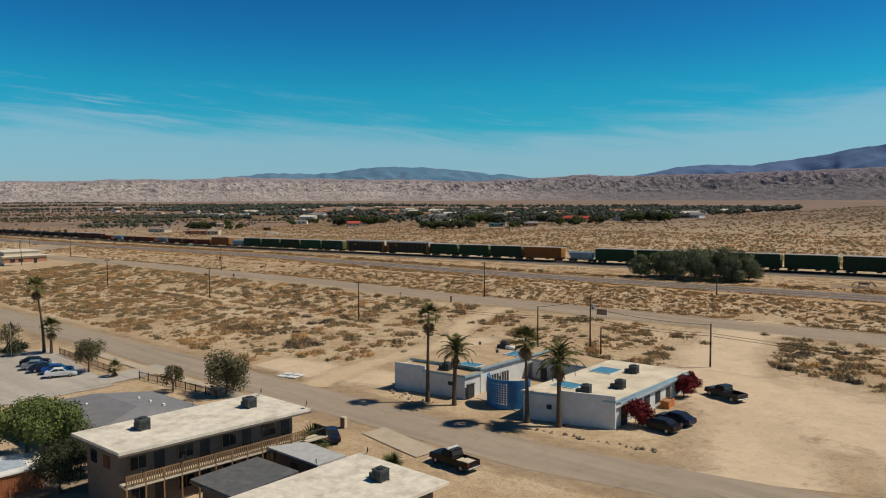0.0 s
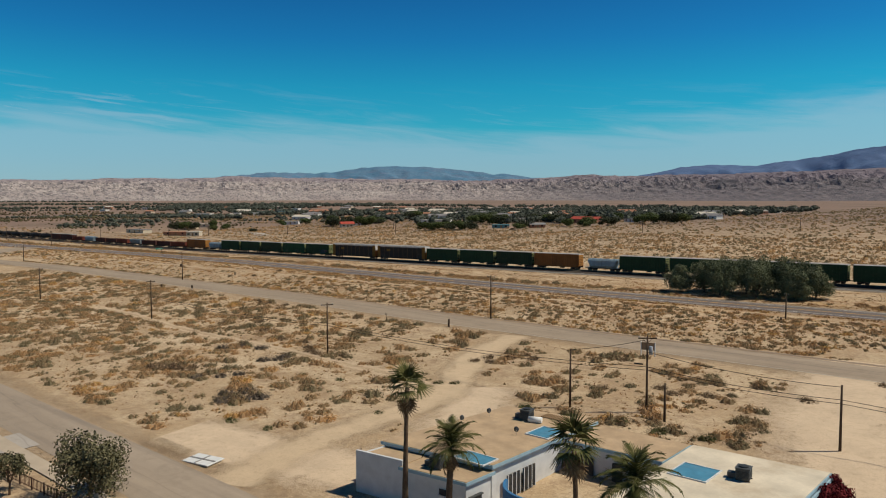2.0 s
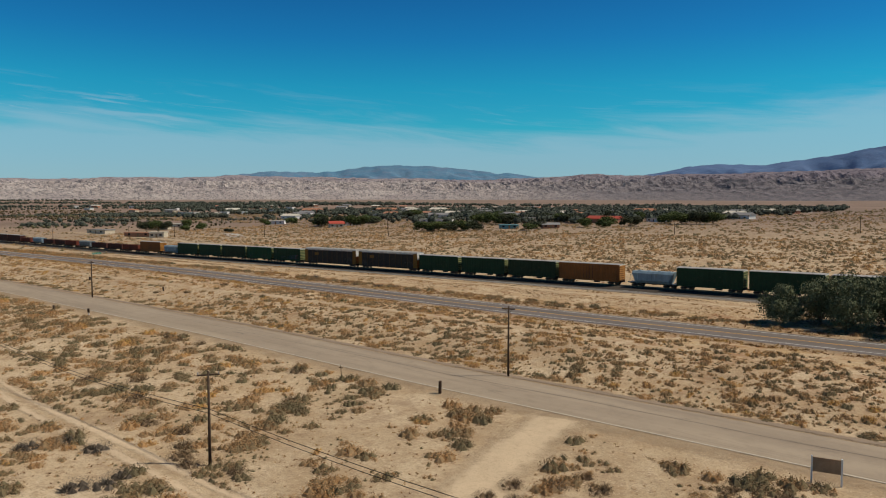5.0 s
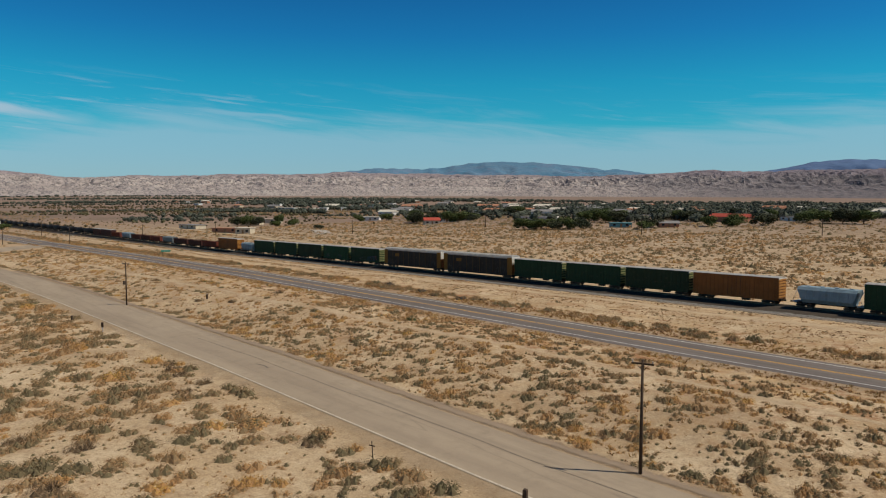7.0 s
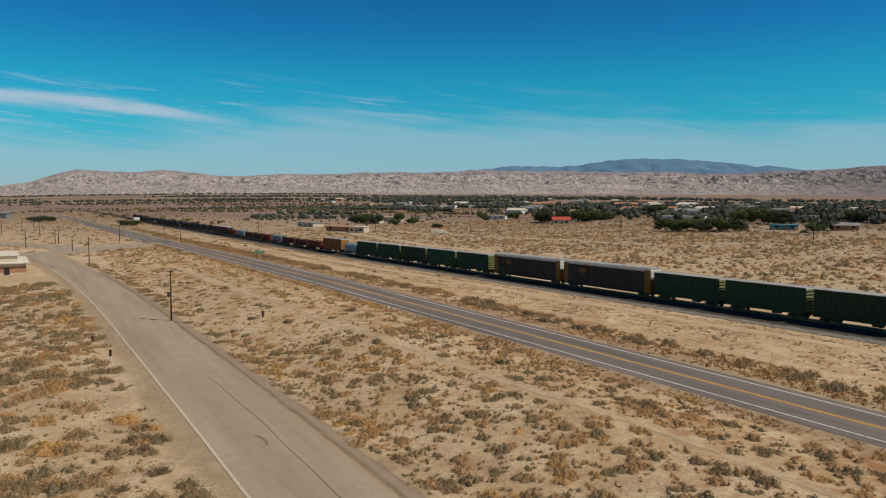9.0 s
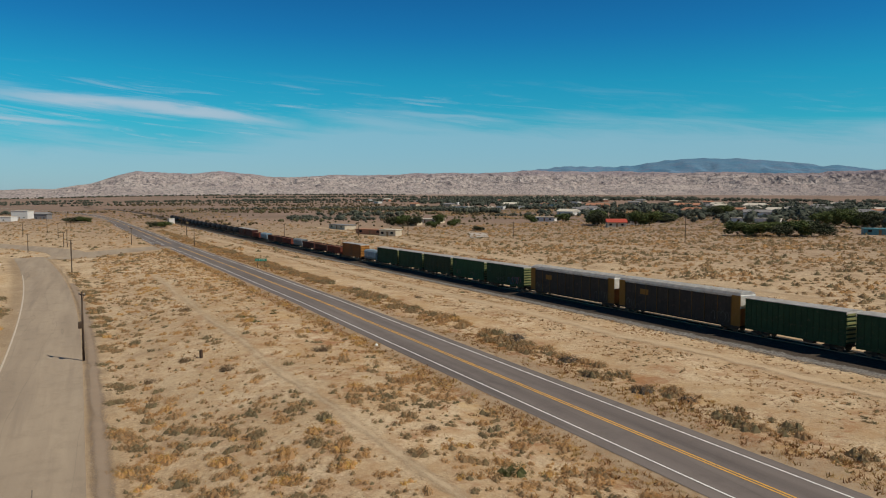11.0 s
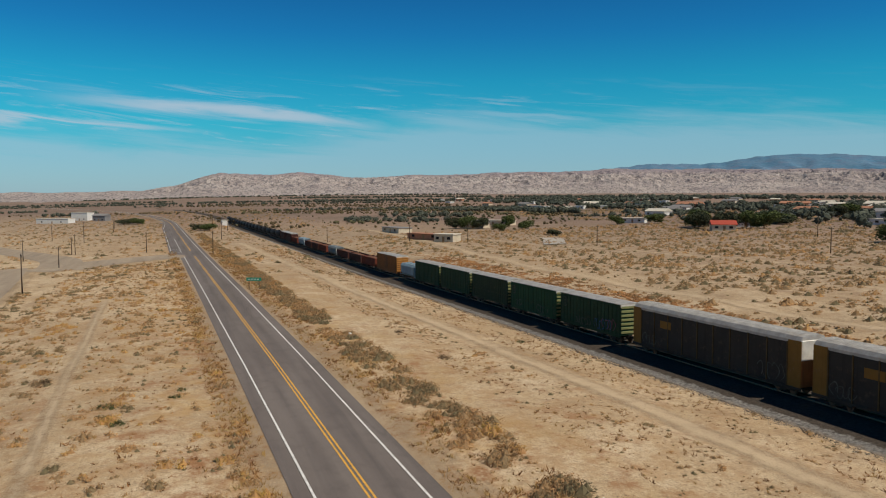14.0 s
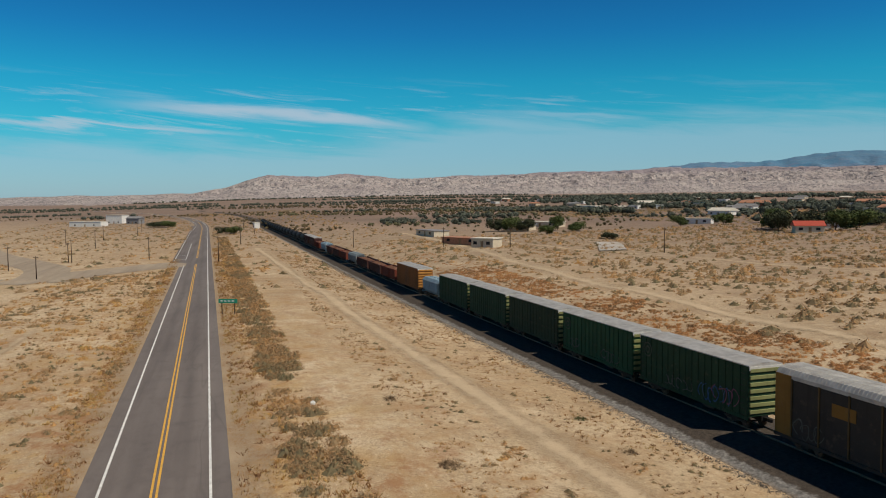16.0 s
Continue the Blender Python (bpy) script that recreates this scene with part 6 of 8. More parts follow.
woods("town_trees", [(-790, 479, 110, 34, 240, 4.2, 36), (-676, 490, 46, 16, 30, 6.5, 27), (-757, 580, 44, 20, 26, 7.0, 33), (-1000, 690, 190, 120, 240, 6.0, 41), (-1100, 800, 260, 160, 330, 6.5, 41), (-1200, 960, 420, 200, 380, 7.0, 40), (-850, 640, 200, 70, 90, 5.0, 36), (-690, 392, 90, 40, 44, 4.6, 20), (-615, 338, 80, 26, 40, 4.2, 38), (-1300, 600, 420, 70, 300, 5.0, 58), (-1250, 420, 600, 60, 260, 3.8, 60), (-1560, 180, 800, 70, 440, 4.5, 66), (-1900, -250, 900, 80, 460, 4.4, 80), (-1300, -80, 240, 40, 140, 3.5, 80), (-1700, 700, 700, 120, 420, 5.0, 45), (-900, 1150, 800, 120, 420, 5.5, 10), (-2400, 500, 1200, 100, 420, 5.5, 70), (-1040, 100, 60, 16, 24, 5, 70), (-700, 620, 160, 40, 60, 5.5, 30), (-580, 640, 130, 40, 50, 5.5, 25)], FAR_LEAF, "dark woods and groves far off on the plain", 6, 30)
BRUSH = foliage_material("brown_olive_brush", [(0.0, (0.085, 0.070, 0.038)), (0.5, (0.14, 0.105, 0.055)), (1.0, (0.20, 0.14, 0.075))])
woods("brush", [(-560, 330, 240, 60, 30, 1.5, 20), (-640, 360, 280, 80, 60, 1.8, 25), (-520, 400, 240, 70, 16, 1.5, 15), (-760, 420, 340, 90, 180, 2.3, 30), (-900, 330, 420, 80, 220, 2.4, 40), (-600, 440, 300, 60, 20, 1.6, 15), (-720, 250, 300, 30, 90, 2.0, 10), (-1150, 380, 500, 90, 260, 3.0, 40), (-900, 500, 500, 80, 240, 2.6, 30), (-1000, 200, 600, 40, 160, 2.4, 55)], BRUSH, "low brown and olive brush on the plain", 9, 22)
woods("brush", [(-600, 421, 120, 16, 20, 2.4, 15), (-725, 432, 200, 24, 50, 2.8, 25), (-850, 424, 200, 24, 60, 3.2, 30), (-583, 327, 120, 16, 24, 2.4, 25), (-870, 300, 160, 20, 40, 3.0, 40)], LEAF_DULL, "dusty green groves on the plain", 10, 26)
woods("orchard", [(-600 + 4.1 * i, 456 + 2.9 * i + off, 1.0, 1.0, 1, 3.3, 0) for off in (0, 13) for i in range(18)] + [(-880, 400 + 14 * i, 260, 2, 50, 3.4, 55) for i in range(6)], FAR_LEAF, "rows of small green orchard trees", 7, 30)

# ---------------------------------------------------------------- far houses
PLASTER = plain("cream_plaster", (0.60, 0.51, 0.38), 0.9, vary=0.12)
WHITE_WALL = plain("white_painted_wall", (0.72, 0.70, 0.66), 0.85, vary=0.08, dust=0.15)
TERRACOTTA = plain("terracotta_wall", (0.42, 0.20, 0.12), 0.9, vary=0.2)
RED_ROOF = plain("red_metal_roof", (0.42, 0.075, 0.045), 0.6, vary=0.15, dust=0.1)
GREY_ROOF = plain("grey_shingle_roof", (0.235, 0.225, 0.225), 0.95, vary=0.2, fine=7, dust=0.2, bump=0.5)
TEAL_ROOF = plain("teal_metal_roof", (0.10, 0.27, 0.30), 0.6, vary=0.15, dust=0.15)
PALE_ROOF = plain("pale_flat_roofing", (0.66, 0.60, 0.50), 0.9, vary=0.15, dust=0.35)
DARK_GLASS = Nodes("dark_window_glass", 0.08, spec=0.6)
DARK_GLASS.color((0.02, 0.024, 0.028))
DARK_GLASS = DARK_GLASS.m
WOOD = plain("weathered_timber", (0.30, 0.19, 0.10), 0.85, vary=0.25, fine=8)


def far_house(x, y, L, D, h, roof, wall, roof_mat, turn, label, name="house"):
    ob = thing(name, pose(x, y, gz(x, y) - 0.1, 0, 0, turn), label, "house", "houses of the far town")
    part("wall", box(-L / 2, -D / 2, 0, L / 2, D / 2, h), wall, ob)
    if roof == "gable":
        part("roof", extrude_profile([(-D / 2 - 0.5, h - 0.05), (D / 2 + 0.5, h - 0.05), (D / 2 + 0.5, h + 0.1), (0, h + D * 0.22), (-D / 2 - 0.5, h + 0.1)], -L / 2 - 0.5, L / 2 + 0.5), roof_mat, ob)
    else:
        part("roof", box(-L / 2 - 0.3, -D / 2 - 0.3, h, L / 2 + 0.3, D / 2 + 0.3, h + 0.3, 0.04), roof_mat, ob)
    part("door", box(-0.5, -D / 2 - 0.05, 0.1, 0.5, -D / 2 + 0.02, 2.1), WOOD, ob)
    for wx in (-L * 0.32, L * 0.28):
        part("window", box(wx - 0.7, -D / 2 - 0.04, 1.0, wx + 0.7, -D / 2 + 0.02, 2.0), DARK_GLASS, ob)
    return ob


for q in ((-404, 425, 9.5, 8, 2.6, "gable", PLASTER, RED_ROOF, 58, "cream house with a red metal roof"), (-421, 452, 12, 6, 2.5, "flat", WHITE_WALL, GREY_ROOF, 50, "small white house with a grey roof"), (-274, 549, 24, 9, 3, "gable", TERRACOTTA, RED_ROOF, -6, "long house with a red roof among trees"),
          (-288, 460, 11, 6, 2.3, "flat", TEAL_ROOF, TEAL_ROOF, 44, "low dusty teal house beside trees"), (-268, 474, 10, 6, 2.2, "gable", TERRACOTTA, GREY_ROOF, 44, "low brown house with a grey roof"), (-408, 303, 8, 6, 2.8, "flat", PLASTER, PALE_ROOF, 40, "small cream flat-roofed building"), (-424, 301, 17, 6, 2.2, "flat", TERRACOTTA, TERRACOTTA, 30, "long low terracotta building beside the road"),
          (-486, 306, 18, 7, 2.4, "flat", PLASTER, GREY_ROOF, 10, "long low tan building"), (-500, 352, 12, 7, 2.7, "gable", PLASTER, GREY_ROOF, 40, "pale house among trees"), (-520, 372, 20, 8, 2.6, "flat", PLASTER, PALE_ROOF, 40, "long pale flat-roofed house"), (-491, 440, 13, 6, 2.6, "flat", WHITE_WALL, PALE_ROOF, 40, "white mobile home on the plain"), (-387, 505, 25, 6, 2.6, "flat", WHITE_WALL, PALE_ROOF, 24, "long low building with a white flat roof"), (-439, 565, 16, 8, 3.4, "gable", WHITE_WALL, GREY_ROOF, 38, "white house with a grey gable roof"),
          (-328, 548, 19, 9, 3, "flat", PLASTER, GREY_ROOF, 55, "low house with a dark flat roof"), (-632, 692, 22, 9, 3.6, "gable", TERRACOTTA, TERRACOTTA, 30, "orange house with a clay roof far off"), (-760, 634, 17, 8, 3.4, "flat", WHITE_WALL, TEAL_ROOF, 40, "long house with a teal roof far off"), (-759, 563, 9, 5, 3.2, "flat", WHITE_WALL, WHITE_WALL, 30, "white trailer far off beside dark trees"),
          (-580, 520, 16, 9, 3, "gable", WHITE_WALL, PALE_ROOF, 15, "pale house in the far town"), (-620, 560, 14, 9, 3, "gable", PLASTER, GREY_ROOF, 12, "cream house in the far town"), (-660, 600, 15, 9, 3, "gable", WHITE_WALL, GREY_ROOF, 20, "white house in the far town"), (-520, 590, 14, 9, 3.2, "gable", PLASTER, TERRACOTTA, 5, "cream far house with a terracotta roof"),
          (-470, 620, 15, 9, 3, "gable", WHITE_WALL, PALE_ROOF, 0, "white house in the far town"), (-400, 610, 14, 8, 3, "gable", WHITE_WALL, GREY_ROOF, -4, "white far house among trees"), (-370, 650, 16, 9, 3, "gable", PLASTER, PALE_ROOF, -8, "cream far house among trees"), (-250, 620, 16, 9, 3, "flat", WHITE_WALL, PALE_ROOF, -10, "white far house among trees"),
          (-215, 640, 14, 9, 3, "gable", WHITE_WALL, GREY_ROOF, -10, "white far house among trees"), (-232, 672, 15, 9, 3, "gable", PLASTER, PALE_ROOF, -12, "cream far house among trees"), (-246, 720, 15, 9, 3, "gable", WHITE_WALL, GREY_ROOF, -14, "white house in the far town"), (-700, 640, 22, 10, 4, "gable", TERRACOTTA, TERRACOTTA, 25, "brown house in the far town"),
          (-760, 520, 20, 10, 4, "flat", WHITE_WALL, PALE_ROOF, 25, "white shed in the far town"), (-800, 600, 18, 10, 4, "gable", PLASTER, PALE_ROOF, 25, "pale house in the far town"), (-560, 700, 18, 10, 3.5, "gable", TERRACOTTA, PALE_ROOF, 8, "terracotta house in the far town"), (-330, 720, 18, 10, 3.5, "gable", PLASTER, TERRACOTTA, -8, "far house with a terracotta roof"),
          (-846, 112, 30, 9, 4.2, "flat", WHITE_WALL, PALE_ROOF, 60, "long pale building beside the highway"), (-890, 128, 16, 10, 7.5, "flat", WHITE_WALL, PALE_ROOF, 60, "white block building beside the highway"), (-860, 146, 12, 8, 5, "gable", GREY_ROOF, GREY_ROOF, 60, "small grey building beside the highway"), (-716, 241, 6, 4, 4, "flat", WHITE_WALL, PALE_ROOF, 5, "small white railway hut")):
    far_house(*q)

r = random.Random(12)
models = []
for i in range(110):
    if i < 72:
        x, y = r.uniform(-640, -225), r.uniform(570, 1000)
    else:
        x, y = r.uniform(-1250, -650), r.uniform(520, 980)
    if i < 6:
        wall, top, lb = ((WHITE_WALL, PALE_ROOF, "small white house far off in the town"), (PLASTER, GREY_ROOF, "small cream house far off in the town"), (WHITE_WALL, GREY_ROOF, "small white mobile home far off"), (TERRACOTTA, PALE_ROOF, "small tan house far off in the town"), (WHITE_WALL, WHITE_WALL, "small white shed far off"), (PLASTER, TERRACOTTA, "small cream house with a clay roof far off"))[i]
        models.append(far_house(x, y, r.uniform(10, 17), r.uniform(6, 8), r.uniform(2.4, 3.2), "gable" if i % 2 else "flat", wall, top, r.uniform(-25, 25), lb))
    else:
        copy_thing(models[i % 6], pose(x, y, gz(x, y) - 0.1, 0, 0, r.uniform(-30, 30)))

ribbon("concrete_pad", [(-369, 327), (-380, 332.5), (-391, 338), (-401, 342)], 3.8, 0.3, LOT, "bare grey concrete pad on the plain", "pad")

# roadside building at the end of the frontage road
rb = thing("roadside_store", pose(-322, 151, gz(-318, 152) - 0.2, 0, 0, 2), "cream flat-roofed roadside building beside the frontage road", "building")
part("wall", box(-11, -9, 0, 11, 8.5, 3.4), PLASTER, rb)
part("roof", box(-11.9, -9.9, 3.4, 11.9, 9.4, 3.75, 0.05), PALE_ROOF, rb)
part("upper_wall", box(-8.5, -8, 3.75, 8.5, 6.5, 5.4), PLASTER, rb)
part("upper_roof", box(-9.0, -8.5, 5.4, 9.0, 7.0, 5.7, 0.05), PALE_ROOF, rb)
part("stripe", box(11.0, -9, 0.9, 11.05, 8.5, 2.6), TERRACOTTA, rb, "brown wall panel")
part("door", box(11.06, 3.0, 0.1, 11.12, 4.4, 2.3), DARK_GLASS, rb)
for yy in (-6.5, -3.2):
    part("window", box(11.06, yy, 1.1, 11.11, yy + 1.8, 2.3), DARK_GLASS, rb)

# ---------------------------------------------------------------- poles, wires, signs
POLE_WOOD = plain("tarred_pole_wood", (0.075, 0.048, 0.032), 0.9, vary=0.3, fine=12)
WIRE = plain("black_cable", (0.02, 0.02, 0.02), 0.6)
CERAMIC = plain("grey_insulator", (0.35, 0.36, 0.38), 0.3)


def utility_pole(x, y, h, arm=0.0, turn=90, rich=False, label="dark tarred wooden utility pole on the sand", lift=0.0):
    ob = thing("utility_pole", pose(x, y, gz(x, y) - 0.1 + lift, 0, 0, turn), label, "utility pole", "utility poles")
    part("pole", tube((0, 0, 0), (0, 0, h), 0.15, 0.10, 10), POLE_WOOD, ob)
    if arm:
        part("crossarm", box(-arm, -0.06, h - 0.42, arm, 0.06, h - 0.28, 0.01), POLE_WOOD, ob)
        for s in (-1, 1):
            part("brace", tube((s * arm * 0.55, 0.05, h - 0.4), (0, 0.1, h - 1.0), 0.022, 0.022, 5), POLE_WOOD, ob)
            part("insulator", tube((s * (arm - 0.1), 0, h - 0.28), (s * (arm - 0.1), 0, h - 0.06), 0.05, 0.035, 8), CERAMIC, ob)
    if rich:
        part("transformer", tube((0.42, 0, h - 2.3), (0.42, 0, h - 1.35), 0.24, 0.24, 12), CERAMIC, ob, "grey transformer can")
        part("splice_box", tube((-1.5, 0.1, h - 3.4), (-0.5, 0.1, h - 3.5), 0.10, 0.10, 8), WIRE, ob)
    return ob


utility_pole(-84.4, 139.9, 8.9, 1.0, 60)
utility_pole(-144.6, 139.4, 8.8, 0.9, 60)
utility_pole(-200.5, 136.6, 8.6, 0.9, 60)
utility_pole(-26.3, 140.6, 9.4, 1.1, 40, True, "dark tarred utility pole with a transformer and cables")
utility_pole(-34.6, 136.9, 7.4)
utility_pole(-23.0, 138.4, 4.6)
utility_pole(-5.2, 140.2, 6.9)
utility_pole(-81.9, 182.2, 9.4, 0.9, 20)
utility_pole(-204.2, 180.4, 8.9, 1.0, 20)
for px, py in ((-204.2, 180.4),):
    sw = thing("pole_box", pose(px - 0.02, py - 0.32, gz(px, py) + 4.2), "dark equipment box strapped to the utility pole", "equipment box")
    part("case", box(-0.35, -0.22, 0, 0.35, 0.22, 0.8, 0.04), POLE_WOOD, sw)
    part("bracket", box(-0.05, 0.2, 0.2, 0.05, 0.34, 0.6), POLE_WOOD, sw)
utility_pole(-328.8, 177.2, 8.6, 1.0, 20)
utility_pole(-307.0, 148.0, 10.5)
utility_pole(-31.8, 212.0, 5.2, 0.5, 0)
for x, y, h in ((-425, 160.7, 7.2), (-446, 173.7, 7.6), (-447.5, 172.4, 6.6), (-526, 168, 8), (-438, 198, 7.4), (-411.5, 219.9, 7.8), (-501, 227.4, 8), (-600, 160, 8), (-640, 172, 8), (-700, 168, 8), (-600, 236, 8), (-700, 232, 8), (-560, 150, 8), (-390, 176, 6)):
    utility_pole(x, y, h, 0.7, 70)
for x, y, h in ((-419, 291.7, 6.6), (-400, 308, 6.4), (-356, 335, 6.8), (-300, 372, 7), (-240, 410, 7), (-460, 268, 6.6), (-180, 450, 7), (-110, 500, 7.5), (-350, 420, 7), (-40, 560, 8), (-270, 520, 8), (-210, 560, 8)):
    utility_pole(x, y, h, 0.6, 50)


def cable(a, b, sag, label="thin black cable between the poles"):
    a, b = Vector(a), Vector(b)
    cu = bpy.data.curves.new("cable", "CURVE")
    cu.dimensions, cu.bevel_depth, cu.bevel_resolution = "3D", 0.028, 0
    sp = cu.splines.new("POLY")
    n = 14
    sp.points.add(n)
    for i in range(n + 1):
        t = i / n
        p = a.lerp(b, t) - Vector((0, 0, sag * 4 * t * (1 - t)))
        sp.points[i].co = (*p, 1)
    cu.materials.append(WIRE)
    ob = new("cable", cu)
    return tagged(ob, label, "cable", "overhead cables")


def at_pole(x, y, h, dx=0.0):
    return (x + dx, y, gz(x, y) - 0.1 + h)


for za, zb in ((5.4, 5.6), (5.0, 5.2)):
    cable(at_pole(-84.4, 139.9, za), at_pole(-26.3, 140.6, zb), 0.9)
    cable(at_pole(-26.3, 140.6, zb), at_pole(-5.2, 140.2, za), 0.4)
    cable(at_pole(-5.2, 140.2, za), at_pole(60, 142, za), 0.8)
    cable(at_pole(-144.6, 139.4, za), at_pole(-84.4, 139.9, za), 0.9)
cable(at_pole(-26.3, 140.6, 8.9), at_pole(-34.6, 136.9, 7.3), 0.2)
cable(at_pole(-26.3, 140.6, 7.4), at_pole(-5.2, 140.2, 6.7), 0.5)

SIGN_GREEN = plain("green_road_sign_sheet", (0.02, 0.24, 0.15), 0.4, vary=0.06, dust=0.05)
SIGN_BROWN = plain("weathered_brown_board", (0.34, 0.225, 0.135), 0.9, vary=0.25)
SIGN_WHITE = plain("white_sign_sheet", (0.75, 0.75, 0.72), 0.5, vary=0.06, dust=0.1)
GALV = plain("galvanised_post", (0.38, 0.36, 0.33), 0.55, 0.4)
gs = thing("road_sign", pose(-299.8, 222.9, gz(-299.8, 222.9), 0, 0, 68), "green highway sign board on two posts", "road sign")
for px in (-1.0, 1.0):
    part("post", box(px - 0.06, -0.05, 0, px + 0.06, 0.05, 2.4), POLE_WOOD, gs)
part("board", box(-1.5, -0.09, 1.75, 1.5, -0.055, 2.42), SIGN_GREEN, gs)
bars = part("lettering", boxes(*[(-1.2 + 0.6 * i, -0.098, 2.02, -0.8 + 0.6 * i, -0.093, 2.16) for i in range(4)]), SIGN_WHITE, gs, "illegible white lettering bars")
bb = thing("sign_board", pose(-40.2, 169.6, gz(-40.2, 169.6), 0, 0, 14), "weathered blank brown board on white posts", "sign")
for px in (-1.1, 1.1):
    part("post", box(px - 0.07, -0.06, 0, px + 0.07, 0.06, 2.3), SIGN_WHITE, bb)
part("board", box(-1.05, -0.05, 1.0, 1.05, 0.03, 2.2, 0.01), SIGN_BROWN, bb)


def stump(x, y, h, label, w=0.16, mat=POLE_WOOD):
    ob = thing("wooden_post", pose(x, y, gz(x, y) - 0.05, 3, 2, 20), label, "post", "roadside posts")
    part("shaft", box(-w, -w, 0, w, w, h, 0.03), mat, ob)
    part("cap", box(-w * 0.8, -w * 0.8, h, w * 0.8, w * 0.8, h + 0.05, 0.02), mat, ob)


for x, y, h in ((-194.6, 193.4, 1.0), (-193.0, 167.4, 0.9), (-83.6, 170.6, 1.6), (-31.8, 209.0, 0.8)):
    stump(x, y, h, "short dark wooden post beside the road")
sk = thing("wooden_stake", pose(-98.7, 167.9, gz(-98.7, 167.9) - 0.05, 2, -3, 10), "thin dark wooden stake with a short crosspiece", "stake")
part("shaft", tube((0, 0, 0), (0, 0, 1.9), 0.05, 0.04, 6), POLE_WOOD, sk)
part("crosspiece", box(-0.35, -0.03, 1.45, 0.35, 0.03, 1.53), POLE_WOOD, sk)
mk = thing("marker_post", pose(-177.3, 168.2, gz(-177.3, 168.2) - 0.05, 0, 0, 20), "short marker post with a dark panel over a white base", "marker post")
part("shaft", box(-0.13, -0.05, 0, 0.13, 0.05, 0.75, 0.01), SIGN_WHITE, mk)
part("panel", box(-0.25, -0.07, 0.75, 0.25, 0.07, 1.6, 0.02), POLE_WOOD, mk)
for lx, ly, tint in ((-186.7, 232.2, SIGN_WHITE), (-189.9, 214.4, SIGN_WHITE), (-163.0, 232.0, CERAMIC), (-244.0, 229.8, SIGN_WHITE)):
    bag = thing("litter_bag", pose(lx, ly, gz(lx, ly), 8, 5, lx * 7), "crumpled pale litter lying on the verge", "litter", "roadside litter")
    part("sack", box(-0.22, -0.16, -0.03, 0.22, 0.16, 0.28, 0.08), tint, bag)
    part("knot", box(-0.06, -0.06, 0.27, 0.06, 0.06, 0.36, 0.02), tint, bag)
tray = thing("discarded_board", pose(-34.0, 133.0, gz(-34, 133) + 0.02, 2, -3, 30), "white discarded board lying on the sand", "board")
part("sheet", box(-0.7, -0.4, 0, 0.7, 0.4, 0.06, 0.01), SIGN_WHITE, tray)
part("rib", box(-0.65, -0.04, 0.06, 0.65, 0.04, 0.10), GALV, tray)

# ---------------------------------------------------------------- motel
MOTEL_WALL = plain("white_motel_plaster", (0.62, 0.625, 0.62), 0.85, vary=0.08, dust=0.12)
MOTEL_ROOF = plain("dusty_tan_roofing", (0.47, 0.335, 0.205), 0.95, vary=0.2, scale=0.5, fine=5, dust=0.4, bump=0.3)
MOTEL_ROOF_PALE = plain("bleached_roof_coating", (0.66, 0.575, 0.44), 0.95, vary=0.16, scale=0.35, fine=4, dirt=(0.42, 0.31, 0.19), dust=0.75, bump=0.3)
BLUE_TRIM = plain("pale_blue_trim_paint", (0.30, 0.43, 0.50), 0.6, vary=0.12, dust=0.2)
BLUE_WALL = plain("bright_blue_paint", (0.050, 0.180, 0.36), 0.6, vary=0.15, dust=0.12)
BLUE_DECK = plain("blue_painted_deck", (0.07, 0.24, 0.36), 0.6, vary=0.15, dust=0.15)
CONCRETE = plain("pale_concrete_slab", (0.47, 0.385, 0.285), 0.9, vary=0.12, scale=0.4, dust=0.4)
DARK_OPEN = plain("dark_screen_door", (0.035, 0.035, 0.036), 0.7, vary=0.2)
AC_METAL = plain("dull_cooler_metal", (0.085, 0.092, 0.095), 0.6, 0.3, vary=0.2)
AC_DARK = plain("dark_cooler_grille", (0.045, 0.05, 0.052), 0.6, 0.2)
MOTEL_Z = gz(-19, 106)


def prism(points, z0, z1):
    """A flat-topped block over a corner list."""
    bm = bmesh.new()
    lo, hi = [bm.verts.new((x, y, z0)) for x, y in points], [bm.verts.new((x, y, z1)) for x, y in points]
    n = len(points)
    for i in range(n):
        bm.faces.new((lo[i], lo[(i + 1) % n], hi[(i + 1) % n], hi[i]))
    bm.faces.new(lo[::-1])
    bm.faces.new(hi)
    bmesh.ops.recalc_face_normals(bm, faces=bm.faces)
    return bm


def grown(points, d):
    c = [sum(p[i] for p in points) / len(points) for i in (0, 1)]
    return [(x + d * math.copysign(1, x - c[0]), y + d * math.copysign(1, y - c[1])) for x, y in points]


motel = thing("motel", pose(0, 0, MOTEL_Z), "low white flat-roofed motel with blue trim", "building")


def wing(points, h, roof, over=0.35, low=-0.6):
    part("wall", prism(points, low, h), MOTEL_WALL, motel)
    part("fascia", prism(grown(points, over), h, h + 0.28), BLUE_TRIM, motel, "pale blue roof edge")
    part("roof", prism(grown(points, over - 0.08), h + 0.282, h + 0.33), roof, motel)


